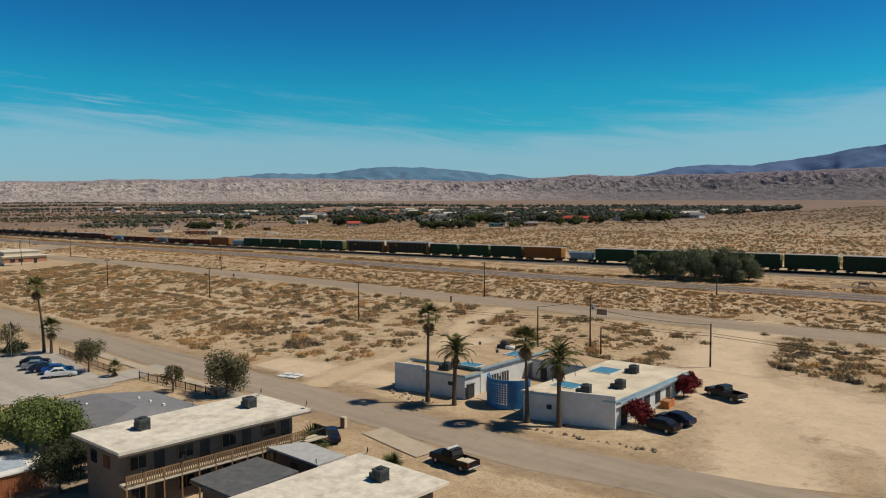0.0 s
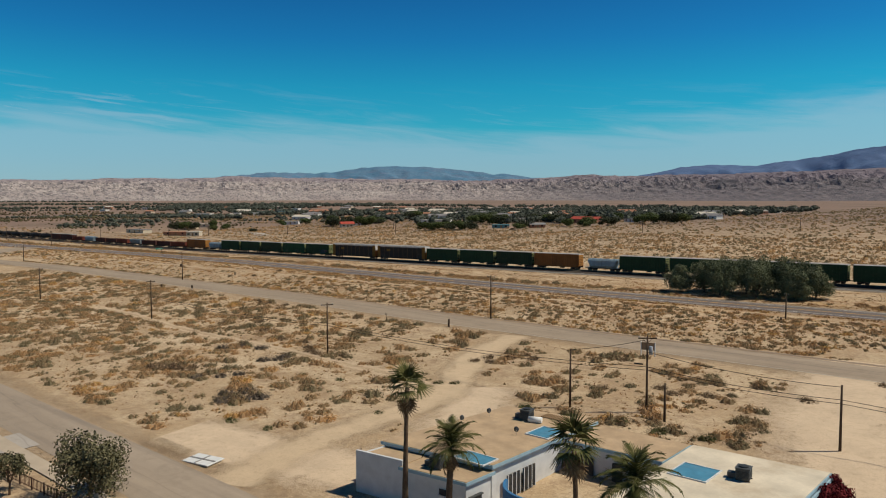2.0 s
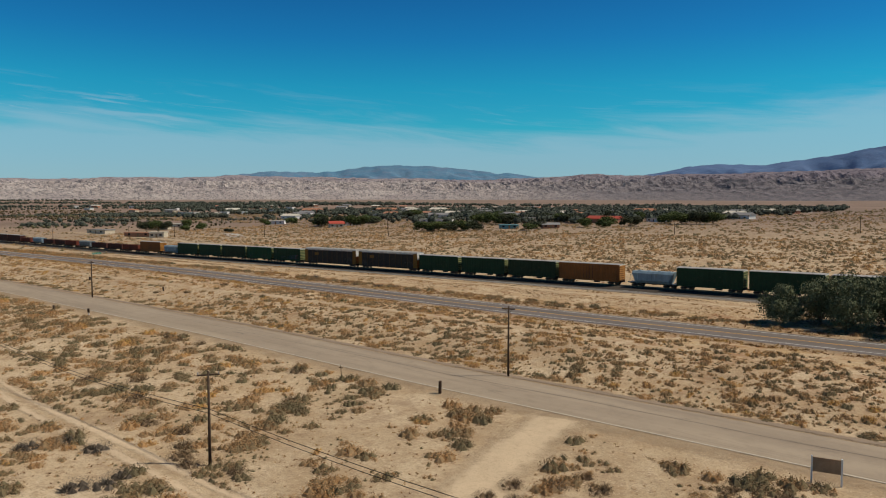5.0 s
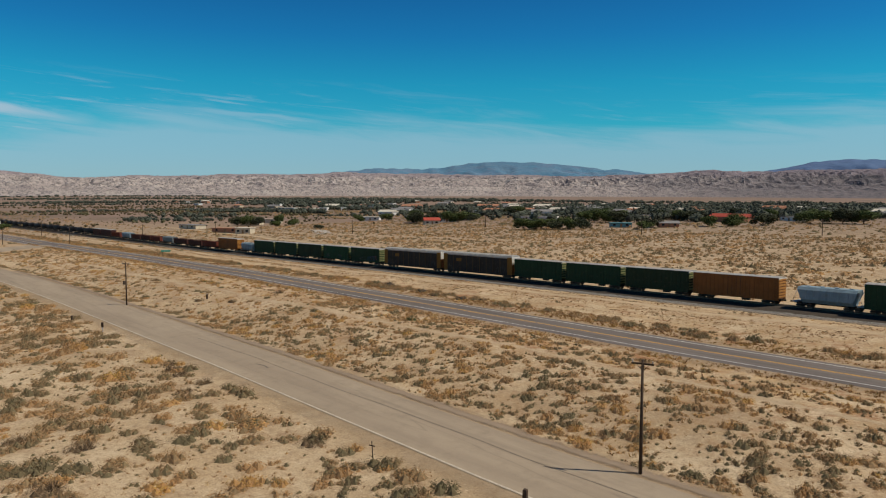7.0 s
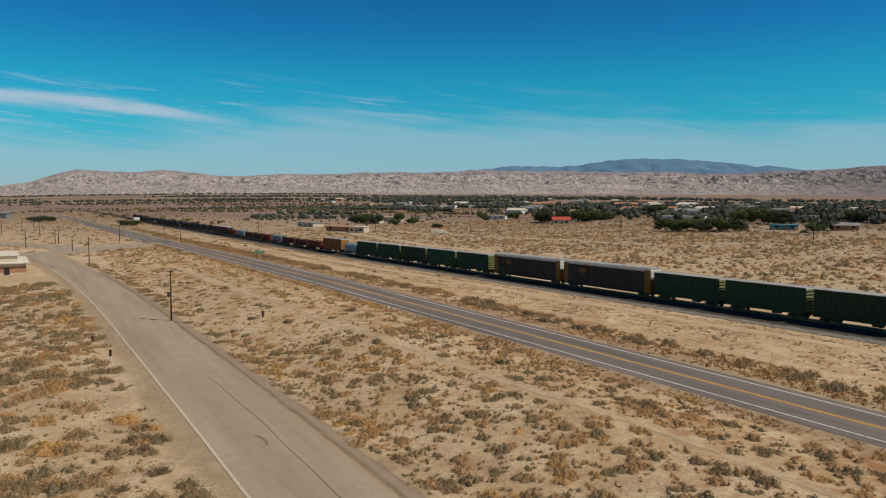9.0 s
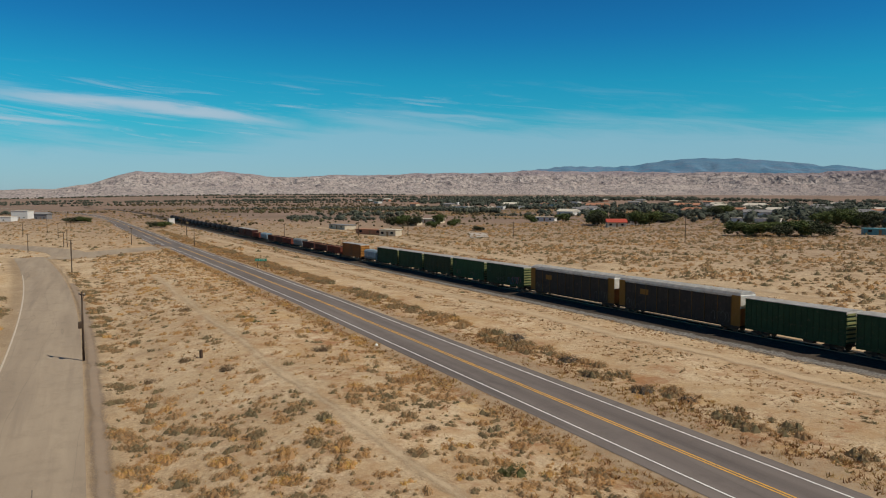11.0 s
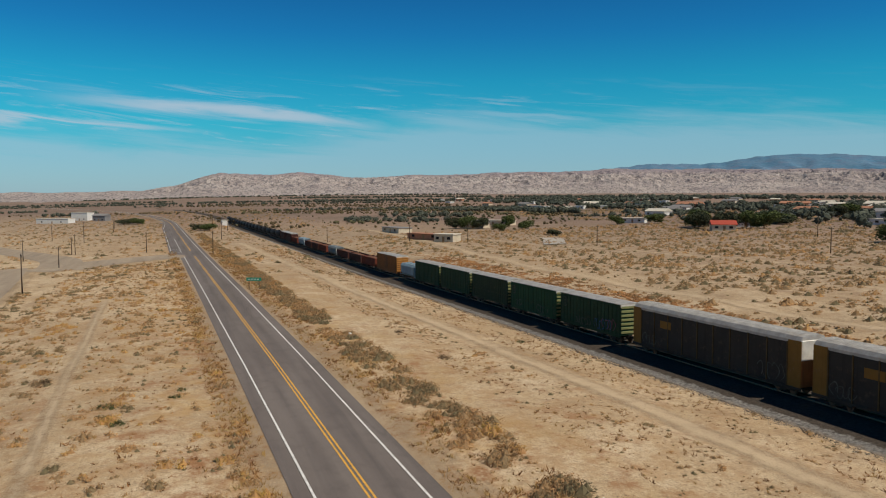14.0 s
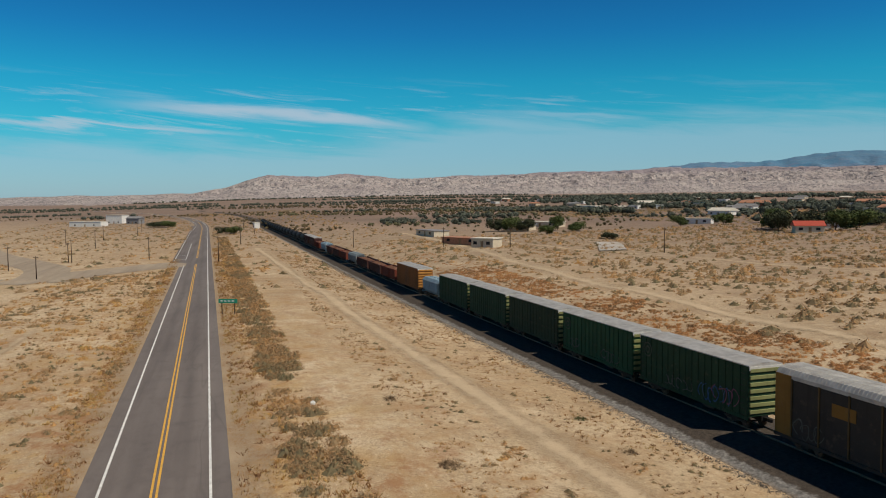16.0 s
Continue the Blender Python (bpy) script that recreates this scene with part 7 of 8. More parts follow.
wing([(-36.2, 106.9), (-25.0, 108.6), (-24.7, 125.2), (-34.4, 123.8)], 3.5, MOTEL_ROOF, 0.4)
wing([(-31.4, 104.2), (-25.0, 105.1), (-24.9, 108.3), (-31.4, 107.4)], 2.95, MOTEL_ROOF, 0.3)
part("parapet", prism([(-36.6, 103.4), (-31.4, 104.15), (-31.4, 104.4), (-36.6, 103.65)], -0.6, 3.75), MOTEL_WALL, motel, "tall white screen wall")
part("roof", prism([(-36.3, 103.7), (-31.5, 104.4), (-31.5, 107.2), (-36.2, 106.6)], 3.2, 3.35), MOTEL_ROOF, motel)
part("wall", prism([(-36.5, 103.68), (-36.25, 103.68), (-36.0, 106.8), (-36.25, 106.8)], -0.6, 3.4), MOTEL_WALL, motel)
wing([(-24.0, 119.8), (-15.0, 120.2), (-15.0, 125.8), (-24.0, 125.8)], 3.0, MOTEL_ROOF, 0.3)
wing([(-13.9, 103.0), (-3.1, 106.1), (-2.9, 126.2), (-14.2, 125.6)], 3.15, MOTEL_ROOF_PALE, 0.25)
part("parapet", prism([(-9.6, 103.95), (-2.9, 105.85), (-2.9, 106.1), (-9.6, 104.2)], -0.6, 3.95), MOTEL_WALL, motel, "tall white screen wall")
part("gutter", box(-2.62, 106.4, 2.95, -2.45, 126.0, 3.2), BLUE_TRIM, motel, "pale blue roof edge")
for x0, y0, x1, y1, z in ((-12.6, 107.3, -9.4, 109.8, 3.49), (-12.9, 117.2, -9.8, 120.5, 3.49), (-28.4, 107.6, -25.2, 109.6, 3.84), (-27.4, 117.2, -25.0, 120.2, 3.84)):
    part("blue_deck", box(x0, y0, z, x1, y1, z + 0.05), BLUE_DECK, motel, "blue painted roof deck")
    for a in ((x0 - 0.12, y0 - 0.12, x1 + 0.12, y0), (x0 - 0.12, y1, x1 + 0.12, y1 + 0.12), (x0 - 0.12, y0, x0, y1), (x1, y0, x1 + 0.12, y1)):
        part("deck_rim", box(a[0], a[1], z - 0.02, a[2], a[3], z + 0.09), MOTEL_WALL, motel)
# courtyard paving and inner walls
part("courtyard", prism([(-24.2, 106.5), (-14.4, 104.5), (-14.4, 119.8), (-24.0, 119.6)], -0.3, 0.06), CONCRETE, motel, "pale concrete courtyard")
for yy in (110.2, 112.6):
    part("window", box(-24.58, yy, 0.4, -24.45, yy + 1.8, 2.4), DARK_OPEN, motel)
    for k in (0.0, 0.6, 1.2, 1.75):
        part("window_bar", box(-24.5, yy + k, 0.35, -24.4, yy + k + 0.08, 2.45), MOTEL_WALL, motel)
for xx in (-22.5, -19.5, -17.0):
    part("door", box(xx, 119.66, 0.05, xx + 1.0, 119.78, 2.15), DARK_OPEN, motel)
# small windows in the street walls
for bx in ((-27.6, 104.66, 1.6, -26.9, 104.8, 2.1), (-11.0, 103.72, 1.5, -10.4, 103.95, 2.0)):
    part("window", box(*bx), DARK_OPEN, motel)
    part("window_sill", box(bx[0] - 0.05, bx[1] - 0.05, bx[2] - 0.08, bx[3] + 0.05, bx[4], bx[2]), MOTEL_WALL, motel)
# east face: doors and windows under the roof edge
for i in range(6):
    y0 = 107.6 + i * 3.0
    part("window" if i % 2 else "door", box(-3.05, y0, 0.9 if i % 2 else 0.05, -2.93 + 0.02 * i / 6, y0 + 1.3, 2.3), DARK_OPEN, motel)
# gate between the wings
gate = part("gate", box(-24.6, 105.1, 0.1, -24.5, 106.6, 1.9), DARK_OPEN, motel, "dark mesh gate")
part("gate_bar", box(-24.7, 105.0, 1.9, -24.4, 106.7, 2.0), AC_METAL, gate)


def screen_wall():
    """Curved blue wall with rows of pierced blocks at its middle."""
    ob = thing("curved_screen_wall", pose(-18.9, 107.6, MOTEL_Z), "curved bright blue wall of pierced blocks", "wall")
    R, H, t = 3.25, 3.75, 0.22

    def seg(a0, a1, z0, z1, r0=R - t / 2, r1=R + t / 2):
        bm = bmesh.new()
        n = max(1, int(abs(a1 - a0) / 6))
        ring = []
        for i in range(n + 1):
            a = math.radians(a0 + (a1 - a0) * i / n)
            c, s = math.cos(a), math.sin(a)
            ring.append([bm.verts.new(p) for p in ((r0 * c, r0 * s, z0), (r1 * c, r1 * s, z0), (r1 * c, r1 * s, z1), (r0 * c, r0 * s, z1))])
        for p, q in zip(ring, ring[1:]):
            for k in range(4):
                bm.faces.new((p[k], p[(k + 1) % 4], q[(k + 1) % 4], q[k]))
        bm.faces.new(ring[0])
        bm.faces.new(ring[-1][::-1])
        bmesh.ops.recalc_face_normals(bm, faces=bm.faces)
        return bm

    part("side_wall", seg(196, 240, -0.6, H), BLUE_WALL, ob)
    part("side_wall", seg(296, 350, -0.6, H), BLUE_WALL, ob)
    part("base", seg(240, 296, -0.6, 0.55), BLUE_WALL, ob)
    part("head", seg(240, 296, H - 0.45, H), BLUE_WALL, ob)
    cols, rows = 9, 9
    z0, z1 = 0.55, H - 0.45
    step = 56 / cols
    for i in range(cols + 1):
        a = 240 + step * i
        part("block_rib", seg(a - 1.35, a + 1.35, z0, z1), BLUE_WALL, ob)
    for j in range(1, rows):
        z = z0 + (z1 - z0) * j / rows
        for i in range(cols):
            a = 240 + step * i
            part("block_web", seg(a + 1.35, a + step - 1.35, z - 0.075, z + 0.075), BLUE_WALL, ob)
    return ob


screen_wall()


def cooler(x, y, z, turn=0, pale=False, base="motel"):
    """A roof cooler: sheet-metal box with louvres, a lid and a duct."""
    ob = thing("roof_cooler", pose(x, y, z, 0, 0, turn), "square metal air cooler standing on the flat roof", "air conditioner", "roof coolers")
    part("housing", box(-0.55, -0.55, 0.08, 0.55, 0.55, 1.0, 0.03), AC_METAL, ob)
    for s in range(4):
        m = pose(0, 0, 0, 0, 0, 90 * s)
        g = part("grille", boxes(*[(-0.45, -0.585, 0.2 + 0.11 * i, 0.45, -0.552, 0.26 + 0.11 * i) for i in range(6)]), AC_DARK, ob)
        g.matrix_basis = m
    part("lid", box(-0.6, -0.6, 1.0, 0.6, 0.6, 1.06, 0.02), AC_METAL, ob)
    part("fan_ring", tube((0, 0, 1.06), (0, 0, 1.16), 0.38, 0.38, 14), AC_DARK, ob)
    part("duct", box(-1.25, -0.28, 0.0, -0.55, 0.28, 0.5, 0.03), AC_METAL, ob)
    for sy in (-0.5, 0.4):
        part("skid", box(-0.6, sy, 0, 0.6, sy + 0.1, 0.08), POLE_WOOD, ob)
    return ob


for x, y, z, a in ((-28.8, 105.9, 3.28, 8), (-30.2, 121.3, 3.84, 8), (-7.2, 106.6, 3.49, 15), (-5.2, 111.4, 3.49, 8), (-7.7, 120.0, 3.49, 8)):
    cooler(x, y, MOTEL_Z + z, a)


def dish(x, y, z, turn):
    ob = thing("satellite_dish", pose(x, y, z, 0, 0, turn) @ Matrix.Scale(0.68, 4), "small grey satellite dish on a bent mast", "satellite dish", "satellite dishes")
    part("mast", tube((0, 0, 0), (0.1, 0, 0.75), 0.03, 0.03, 6), GALV, ob)
    bm = bmesh.new()
    n = 14
    rings = [[bm.verts.new((0.12 + 0.9 * r * r, r * math.cos(6.2832 * i / n), 0.85 + 1.1 * r * math.sin(6.2832 * i / n))) for i in range(n)] for r in (0.06, 0.22, 0.36)]
    for a, b in zip(rings, rings[1:]):
        for i in range(n):
            bm.faces.new((a[i], a[(i + 1) % n], b[(i + 1) % n], b[i])).smooth = True
    bm.faces.new(rings[0])
    part("reflector", bm, AC_METAL, ob)
    part("feed_arm", tube((0.15, 0, 0.5), (0.62, 0, 0.85), 0.02, 0.02, 5), GALV, ob)
    return ob


dish(-33.8, 119.6, MOTEL_Z + 3.83, 140)
dish(-27.9, 116.2, MOTEL_Z + 3.83, 120)
crate = thing("timber_planter", pose(-1.9, 117.8, gz(-1.9, 117.8), 0, 0, 5), "orange-brown timber planter box beside the motel", "planter")
part("box", boxes((-0.55, -1.1, 0, 0.55, -1.0, 0.95), (-0.55, 1.0, 0, 0.55, 1.1, 0.95), (-0.55, -1.0, 0, -0.45, 1.0, 0.95), (0.45, -1.0, 0, 0.55, 1.0, 0.95)), plain("orange_stained_timber", (0.48, 0.17, 0.05), 0.8, vary=0.2), crate)
part("soil", box(-0.45, -1.0, 0.1, 0.45, 1.0, 0.8), SIGN_BROWN, crate)
BOUG = foliage_material("crimson_bougainvillea", [(0.0, (0.090, 0.012, 0.014)), (0.5, (0.175, 0.018, 0.022)), (1.0, (0.25, 0.035, 0.038))])
for i, (x, y, h, s) in enumerate(((-1.4, 108.6, 3.3, 2.3), (-2.0, 122.8, 3.2, 1.7), (-2.4, 126.0, 3.0, 1.5))):
    tree(x, y, h, s, BOUG, 80 + i, "dense crimson flowering bougainvillea against the motel", 420, 0.11, 0.15, 0.9, "bougainvillea", "flowering_shrub")
# stones along the street edge before the motel
ROCK = plain("tan_field_stone", (0.40, 0.30, 0.21), 0.95, vary=0.3, bump=0.8)
r = random.Random(4)
rock_mesh = None
for i in range(46):
    x = r.uniform(-12, 4) if i < 30 else r.uniform(-36, -26)
    y = (100.2 + 0.12 * (x + 12) + r.uniform(-0.4, 0.3)) if i < 30 else r.uniform(99.5, 102.5)
    if rock_mesh is None:
        bm = bmesh.new()
        bmesh.ops.create_icosphere(bm, subdivisions=1, radius=0.3)
        for v in bm.verts:
            v.co *= r.uniform(0.75, 1.2)
        ob = part("stone", bm, ROCK, None)
        rock_mesh = ob.data
    else:
        ob = new("stone", rock_mesh)
    s = r.uniform(0.5, 1.4)
    ob.matrix_basis = Matrix.LocRotScale((x, y, gz(x, y) + 0.08 * s), Euler((r.random(), r.random(), r.random() * 6)), (s, s * 0.8, s * 0.6))
    tagged(ob, "tan field stone lying beside the street", "stone", "stones before the motel")

# ---------------------------------------------------------------- vehicles
RUBBER = plain("black_tyre_rubber", (0.018, 0.018, 0.018), 0.85)
RIM = plain("grey_wheel_rim", (0.35, 0.35, 0.36), 0.35, 0.7)
CHROME = plain("dull_chrome", (0.55, 0.55, 0.55), 0.25, 0.9)
LAMP_RED = plain("red_tail_lamp", (0.35, 0.015, 0.012), 0.3)
LAMP_CLEAR = plain("clear_headlamp", (0.70, 0.70, 0.68), 0.2)


def car_paint(name, c):
    k = Nodes(name, 0.34, 0.0, 0.22)
    k.color(k.mix(k.span(k.noise(k.objectco(), 2.0, 5), 0.55, 0.95, 0, 0.05), c, (0.30, 0.24, 0.18)))
    k.b.inputs["Coat Weight"].default_value = 0.06
    return k.m


def wheels(ob, xs, half, rad=0.33):
    for x in xs:
        for s in (-1, 1):
            w = part("tyre", tube((x, s * half - s * 0.2, rad), (x, s * half + s * 0.02, rad), rad, rad, 18), RUBBER, ob)
            part("rim", tube((x, s * half + s * 0.0, rad), (x, s * half + s * 0.035, rad), rad * 0.62, rad * 0.55, 12), RIM, w)


def car_shell(profile, half, tuck=0.16, shoulder=0.95):
    """A body from a side outline, narrowed above the shoulder line."""
    bm = extrude_profile([(x, z) for x, z in profile], -half, half, "y")
    for v in bm.verts:
        if v.co.z > shoulder:
            v.co.y *= 1 - tuck * min(1.0, (v.co.z - shoulder) / 0.45) / 0.9
    bmesh.ops.bevel(bm, geom=list(bm.edges), offset=0.05, segments=2, affect="EDGES", profile=0.6)
    return bm


def sedan(x, y, turn, paint, label, lift=0.0):
    ob = thing("parked_car", pose(x, y, gz(x, y) + 0.04 + lift, 0, 0, turn), label, "car", "parked cars")
    prof = [(-2.25, 0.30), (2.25, 0.30), (2.32, 0.62), (1.95, 0.82), (0.95, 0.96), (0.35, 1.40), (-1.0, 1.44), (-1.85, 1.02), (-2.3, 0.92), (-2.35, 0.55)]
    part("body", car_shell(prof, 0.88), paint, ob)
    for s in (-1, 1):
        bm = bmesh.new()
        y0 = s * 0.80
        for q in ([(0.78, 0.99), (0.30, 1.34), (-0.18, 1.36), (-0.18, 0.99)], [(-0.26, 0.99), (-0.26, 1.36), (-0.95, 1.37), (-1.45, 1.02)]):
            bm.faces.new([bm.verts.new((px, y0 + s * (0.075 - 0.20 * (pz - 0.95)), pz)) for px, pz in (q if s < 0 else q[::-1])])
        part("side_window", bm, DARK_GLASS, ob)
    for q, nm in (([(1.00, 0.985), (0.42, 1.395)], "windscreen"), ([(-1.10, 1.43), (-1.78, 1.075)], "rear_window")):
        (xa, za), (xb, zb) = q
        nx, nz = (zb - za), -(xb - xa)
        ln = math.hypot(nx, nz)
        sg = 1 if nz / ln > 0 else -1
        ox, oz = sg * nx / ln * 0.02, sg * nz / ln * 0.02
        bm = bmesh.new()
        wa, wb = (0.74, 0.64) if nm == "windscreen" else (0.62, 0.70)
        bm.faces.new([bm.verts.new(p) for p in ((xa + ox, -wa, za + oz), (xb + ox, -wb, zb + oz), (xb + ox, wb, zb + oz), (xa + ox, wa, za + oz))])
        part(nm, bm, DARK_GLASS, ob)
    for s in (-1, 1):
        part("headlight", box(2.12, s * 0.62 - 0.16, 0.62, 2.30, s * 0.62 + 0.16, 0.74, 0.02), LAMP_CLEAR, ob)
        part("tail_light", box(-2.36, s * 0.66 - 0.14, 0.74, -2.26, s * 0.66 + 0.14, 0.88, 0.02), LAMP_RED, ob)
        part("wing_mirror", box(0.62, s * 0.93 - 0.08, 0.98, 0.78, s * 0.93 + 0.08, 1.10, 0.02), paint, ob)
    part("bumper", box(2.2, -0.8, 0.30, 2.36, 0.8, 0.48, 0.03), paint, ob)
    wheels(ob, (-1.42, 1.40), 0.86)
    return ob


def pickup(x, y, turn, paint, label, load=None):
    ob = thing("parked_pickup", pose(x, y, gz(x, y) + 0.04, 0, 0, turn), label, "pickup truck", "parked cars")
    prof = [(-0.35, 0.45), (2.7, 0.45), (2.78, 0.75), (2.7, 1.05), (1.35, 1.15), (0.75, 1.76), (-0.30, 1.78), (-0.42, 1.1)]
    part("cab", car_shell(prof, 0.95, 0.14, 1.12), paint, ob)
    part("cargo_bed", boxes((-2.75, -0.95, 0.5, -0.42, 0.95, 0.62), (-2.75, -0.95, 0.62, -0.42, -0.86, 1.12), (-2.75, 0.86, 0.62, -0.42, 0.95, 1.12), (-2.75, -0.86, 0.62, -2.66, 0.86, 1.12), (-0.52, -0.86, 0.62, -0.43, 0.86, 1.12), bevel=0.02), paint, ob)
    for s in (-1, 1):
        bm = bmesh.new()
        bm.faces.new([bm.verts.new((px, s * (0.945 - 0.19 * (pz - 1.12)), pz)) for px, pz in ([(1.12, 1.2), (0.68, 1.66), (-0.22, 1.68), (-0.28, 1.2)] if s < 0 else [(-0.28, 1.2), (-0.22, 1.68), (0.68, 1.66), (1.12, 1.2)])])
        part("side_window", bm, DARK_GLASS, ob)
        part("headlight", box(2.70, s * 0.68 - 0.15, 0.78, 2.80, s * 0.68 + 0.15, 0.94, 0.02), LAMP_CLEAR, ob)
        part("tail_light", box(-2.79, s * 0.86 - 0.07, 0.78, -2.74, s * 0.86 + 0.07, 1.02, 0.02), LAMP_RED, ob)
        part("wing_mirror", box(0.85, s * 1.04 - 0.1, 1.2, 0.98, s * 1.04 + 0.1, 1.38, 0.02), paint, ob)
    for q, nm in (([(1.33, 1.19), (0.82, 1.71)], "windscreen"), ([(-0.36, 1.72), (-0.45, 1.24)], "rear_window")):
        (xa, za), (xb, zb) = q
        ox = 0.03 if nm == "windscreen" else -0.03
        bm = bmesh.new()
        bm.faces.new([bm.verts.new(p) for p in ((xa + ox, -0.8, za), (xb + ox, -0.72, zb), (xb + ox, 0.72, zb), (xa + ox, 0.8, za))])
        part(nm, bm, DARK_GLASS, ob)
    part("grille", box(2.74, -0.5, 0.72, 2.80, 0.5, 0.98, 0.01), AC_DARK, ob)
    part("bumper", box(2.72, -0.95, 0.45, 2.9, 0.95, 0.62, 0.03), CHROME, ob)
    part("rear_bumper", box(-2.92, -0.9, 0.45, -2.75, 0.9, 0.6, 0.03), CHROME, ob)
    if load:
        part("load", boxes((-2.4, -0.7, 0.62, -1.2, 0.5, 1.0), (-1.1, -0.6, 0.62, -0.6, 0.6, 0.9), bevel=0.06), load, ob, "tan sacks in the cargo bed")
    wheels(ob, (-1.75, 1.85), 0.93, 0.38)
    return ob


P_BLACK, P_NAVY, P_GREY, P_WHITE, P_BLUE, P_SILVER = (car_paint(n, c) for n, c in (("black_car_paint", (0.006, 0.006, 0.007)), ("navy_car_paint", (0.010, 0.018, 0.045)), ("charcoal_car_paint", (0.030, 0.029, 0.030)), ("white_car_paint", (0.68, 0.68, 0.67)), ("blue_car_paint", (0.015, 0.075, 0.30)), ("silver_car_paint", (0.20, 0.22, 0.25))))
sedan(1.2, 108.9, 172, P_BLACK, "black sedan parked beside the motel")
sedan(1.6, 112.2, 172, P_NAVY, "dark navy sedan parked beside the motel")
pickup(2.6, 125.6, 158, P_GREY, "dark grey old pickup truck parked behind the motel")
pickup(-10.6, 86.0, 176, P_BLACK, "black pickup truck parked beside the street", PLASTER)
sedan(-27.3, 83.4, 150, P_NAVY, "dark blue car parked behind the apartment block")
for cx, cy, paint, what in ((-97.6, 77.3, P_BLACK, "black car parked in the lot"), (-94.4, 76.4, P_SILVER, "silver car parked in the lot"), (-91.3, 76.5, P_NAVY, "dark navy car parked in the lot"), (-88.4, 77.3, P_BLUE, "bright blue car parked in the lot"), (-85.2, 76.6, P_WHITE, "white car parked in the lot")):
    sedan(cx, cy, 62, paint, what, 0.05)
sedan(-76.0, 62.0, 170, P_SILVER, "silver car parked beside the grey roof")
# white light bar across the cab roof, built as two slats
rack = thing("ladder_rack_load", pose(-10.6, 86.0, gz(-10.6, 86.0) + 1.83, 0, 0, 176), "white light bar on the truck roof", "rack")
part("frame", boxes((0.1, -0.75, 0, 0.5, -0.68, 0.06), (0.1, 0.68, 0, 0.5, 0.75, 0.06)), SIGN_WHITE, rack)
for i in range(2):
    part("slat", box(0.12 + 0.19 * i, -0.75, 0.06, 0.22 + 0.19 * i, 0.75, 0.16), SIGN_WHITE, rack)

# motel roof odds and ends: dishes at the edge, a slatted light well, a pale duct unit
dish(-35.0, 116.6, MOTEL_Z + 3.5, 140)
dish(-35.4, 115.3, MOTEL_Z + 3.5, 150)
part("light_well", box(-29.6, 122.9, 3.842, -26.6, 124.2, 3.86), DARK_OPEN, motel, "dark slatted light well")
for i in range(12):
    part("well_slat", box(-29.5 + 0.25 * i, 122.9, 3.86, -29.41 + 0.25 * i, 124.2, 3.98), WOOD, motel)
du = thing("duct_unit", pose(-28.9, 120.9, MOTEL_Z + 3.84, 0, 0, 20), "pale rounded metal duct on the motel roof", "duct")
part("barrel", tube((-0.7, 0, 0.3), (0.7, 0, 0.3), 0.3, 0.3, 12), SIGN_WHITE, du)
part("foot", box(-0.4, -0.25, 0, 0.4, 0.25, 0.12, 0.01), GALV, du)

# ---------------------------------------------------------------- apartment block and yards
APT_WALL = plain("grey_brown_stucco", (0.155, 0.125, 0.10), 0.9, vary=0.12, dust=0.1)
APT_ROOF = plain("white_coated_roof", (0.70, 0.635, 0.53), 0.9, vary=0.16, scale=0.9, fine=3, dirt=(0.36, 0.29, 0.21), dust=0.75)
DARK_ROOF = plain("dark_grey_roofing", (0.105, 0.108, 0.115), 0.9, vary=0.2, fine=6)
RAIL_WOOD = plain("tan_timber_rail", (0.25, 0.15, 0.078), 0.85, vary=0.2, fine=8)
APT_Z = gz(-28, 67)
apt = thing("apartment_block", pose(0, 0, APT_Z), "two-storey grey-brown apartment block with a white flat roof", "building")
part("wall", prism([(-32.6, 58.3), (-26.2, 58.3), (-25.0, 76.4), (-32.2, 76.4)], -0.6, 6.0), APT_WALL, apt)
part("roof", prism([(-33.6, 57.3), (-24.6, 57.6), (-23.0, 77.3), (-32.8, 77.3)], 6.0, 6.28), APT_ROOF, apt)
part("fascia", prism([(-33.65, 57.25), (-24.55, 57.55), (-22.95, 77.35), (-32.85, 77.35)], 5.82, 6.0), APT_WALL, apt)
bal = part("balcony", prism([(-26.15, 58.3), (-24.7, 58.2), (-23.5, 77.0), (-24.95, 76.6)], 2.75, 2.95), PLASTER, apt, "cream balcony floor")


def along(t, off):
    """A point on the balcony's outer edge."""
    return (-24.75 + 1.2 * t + off, 58.3 + 18.6 * t)


for i in range(12):
    x, y = along(i / 11, 0)
    part("balcony_post", box(x - 0.06, y - 0.06, -0.5, x + 0.06, y + 0.06, 3.95), RAIL_WOOD, apt)
for z in (3.05, 3.85):
    (xa, ya), (xb, yb) = along(0, 0), along(1, 0)
    part("balcony_rail", prism([(xa - 0.04, ya), (xa + 0.04, ya), (xb + 0.04, yb), (xb - 0.04, yb)], z, z + 0.1), RAIL_WOOD, apt)
for i in range(86):
    x, y = along(i / 85, 0.02)
    part("baluster", box(x - 0.02, y - 0.07, 3.1, x + 0.02, y + 0.05, 3.85), RAIL_WOOD, apt) if i == 0 else again(bpy.data.objects["baluster"], apt, pose(x - along(0, 0.02)[0], y - along(0, 0.02)[1], 0), "baluster")
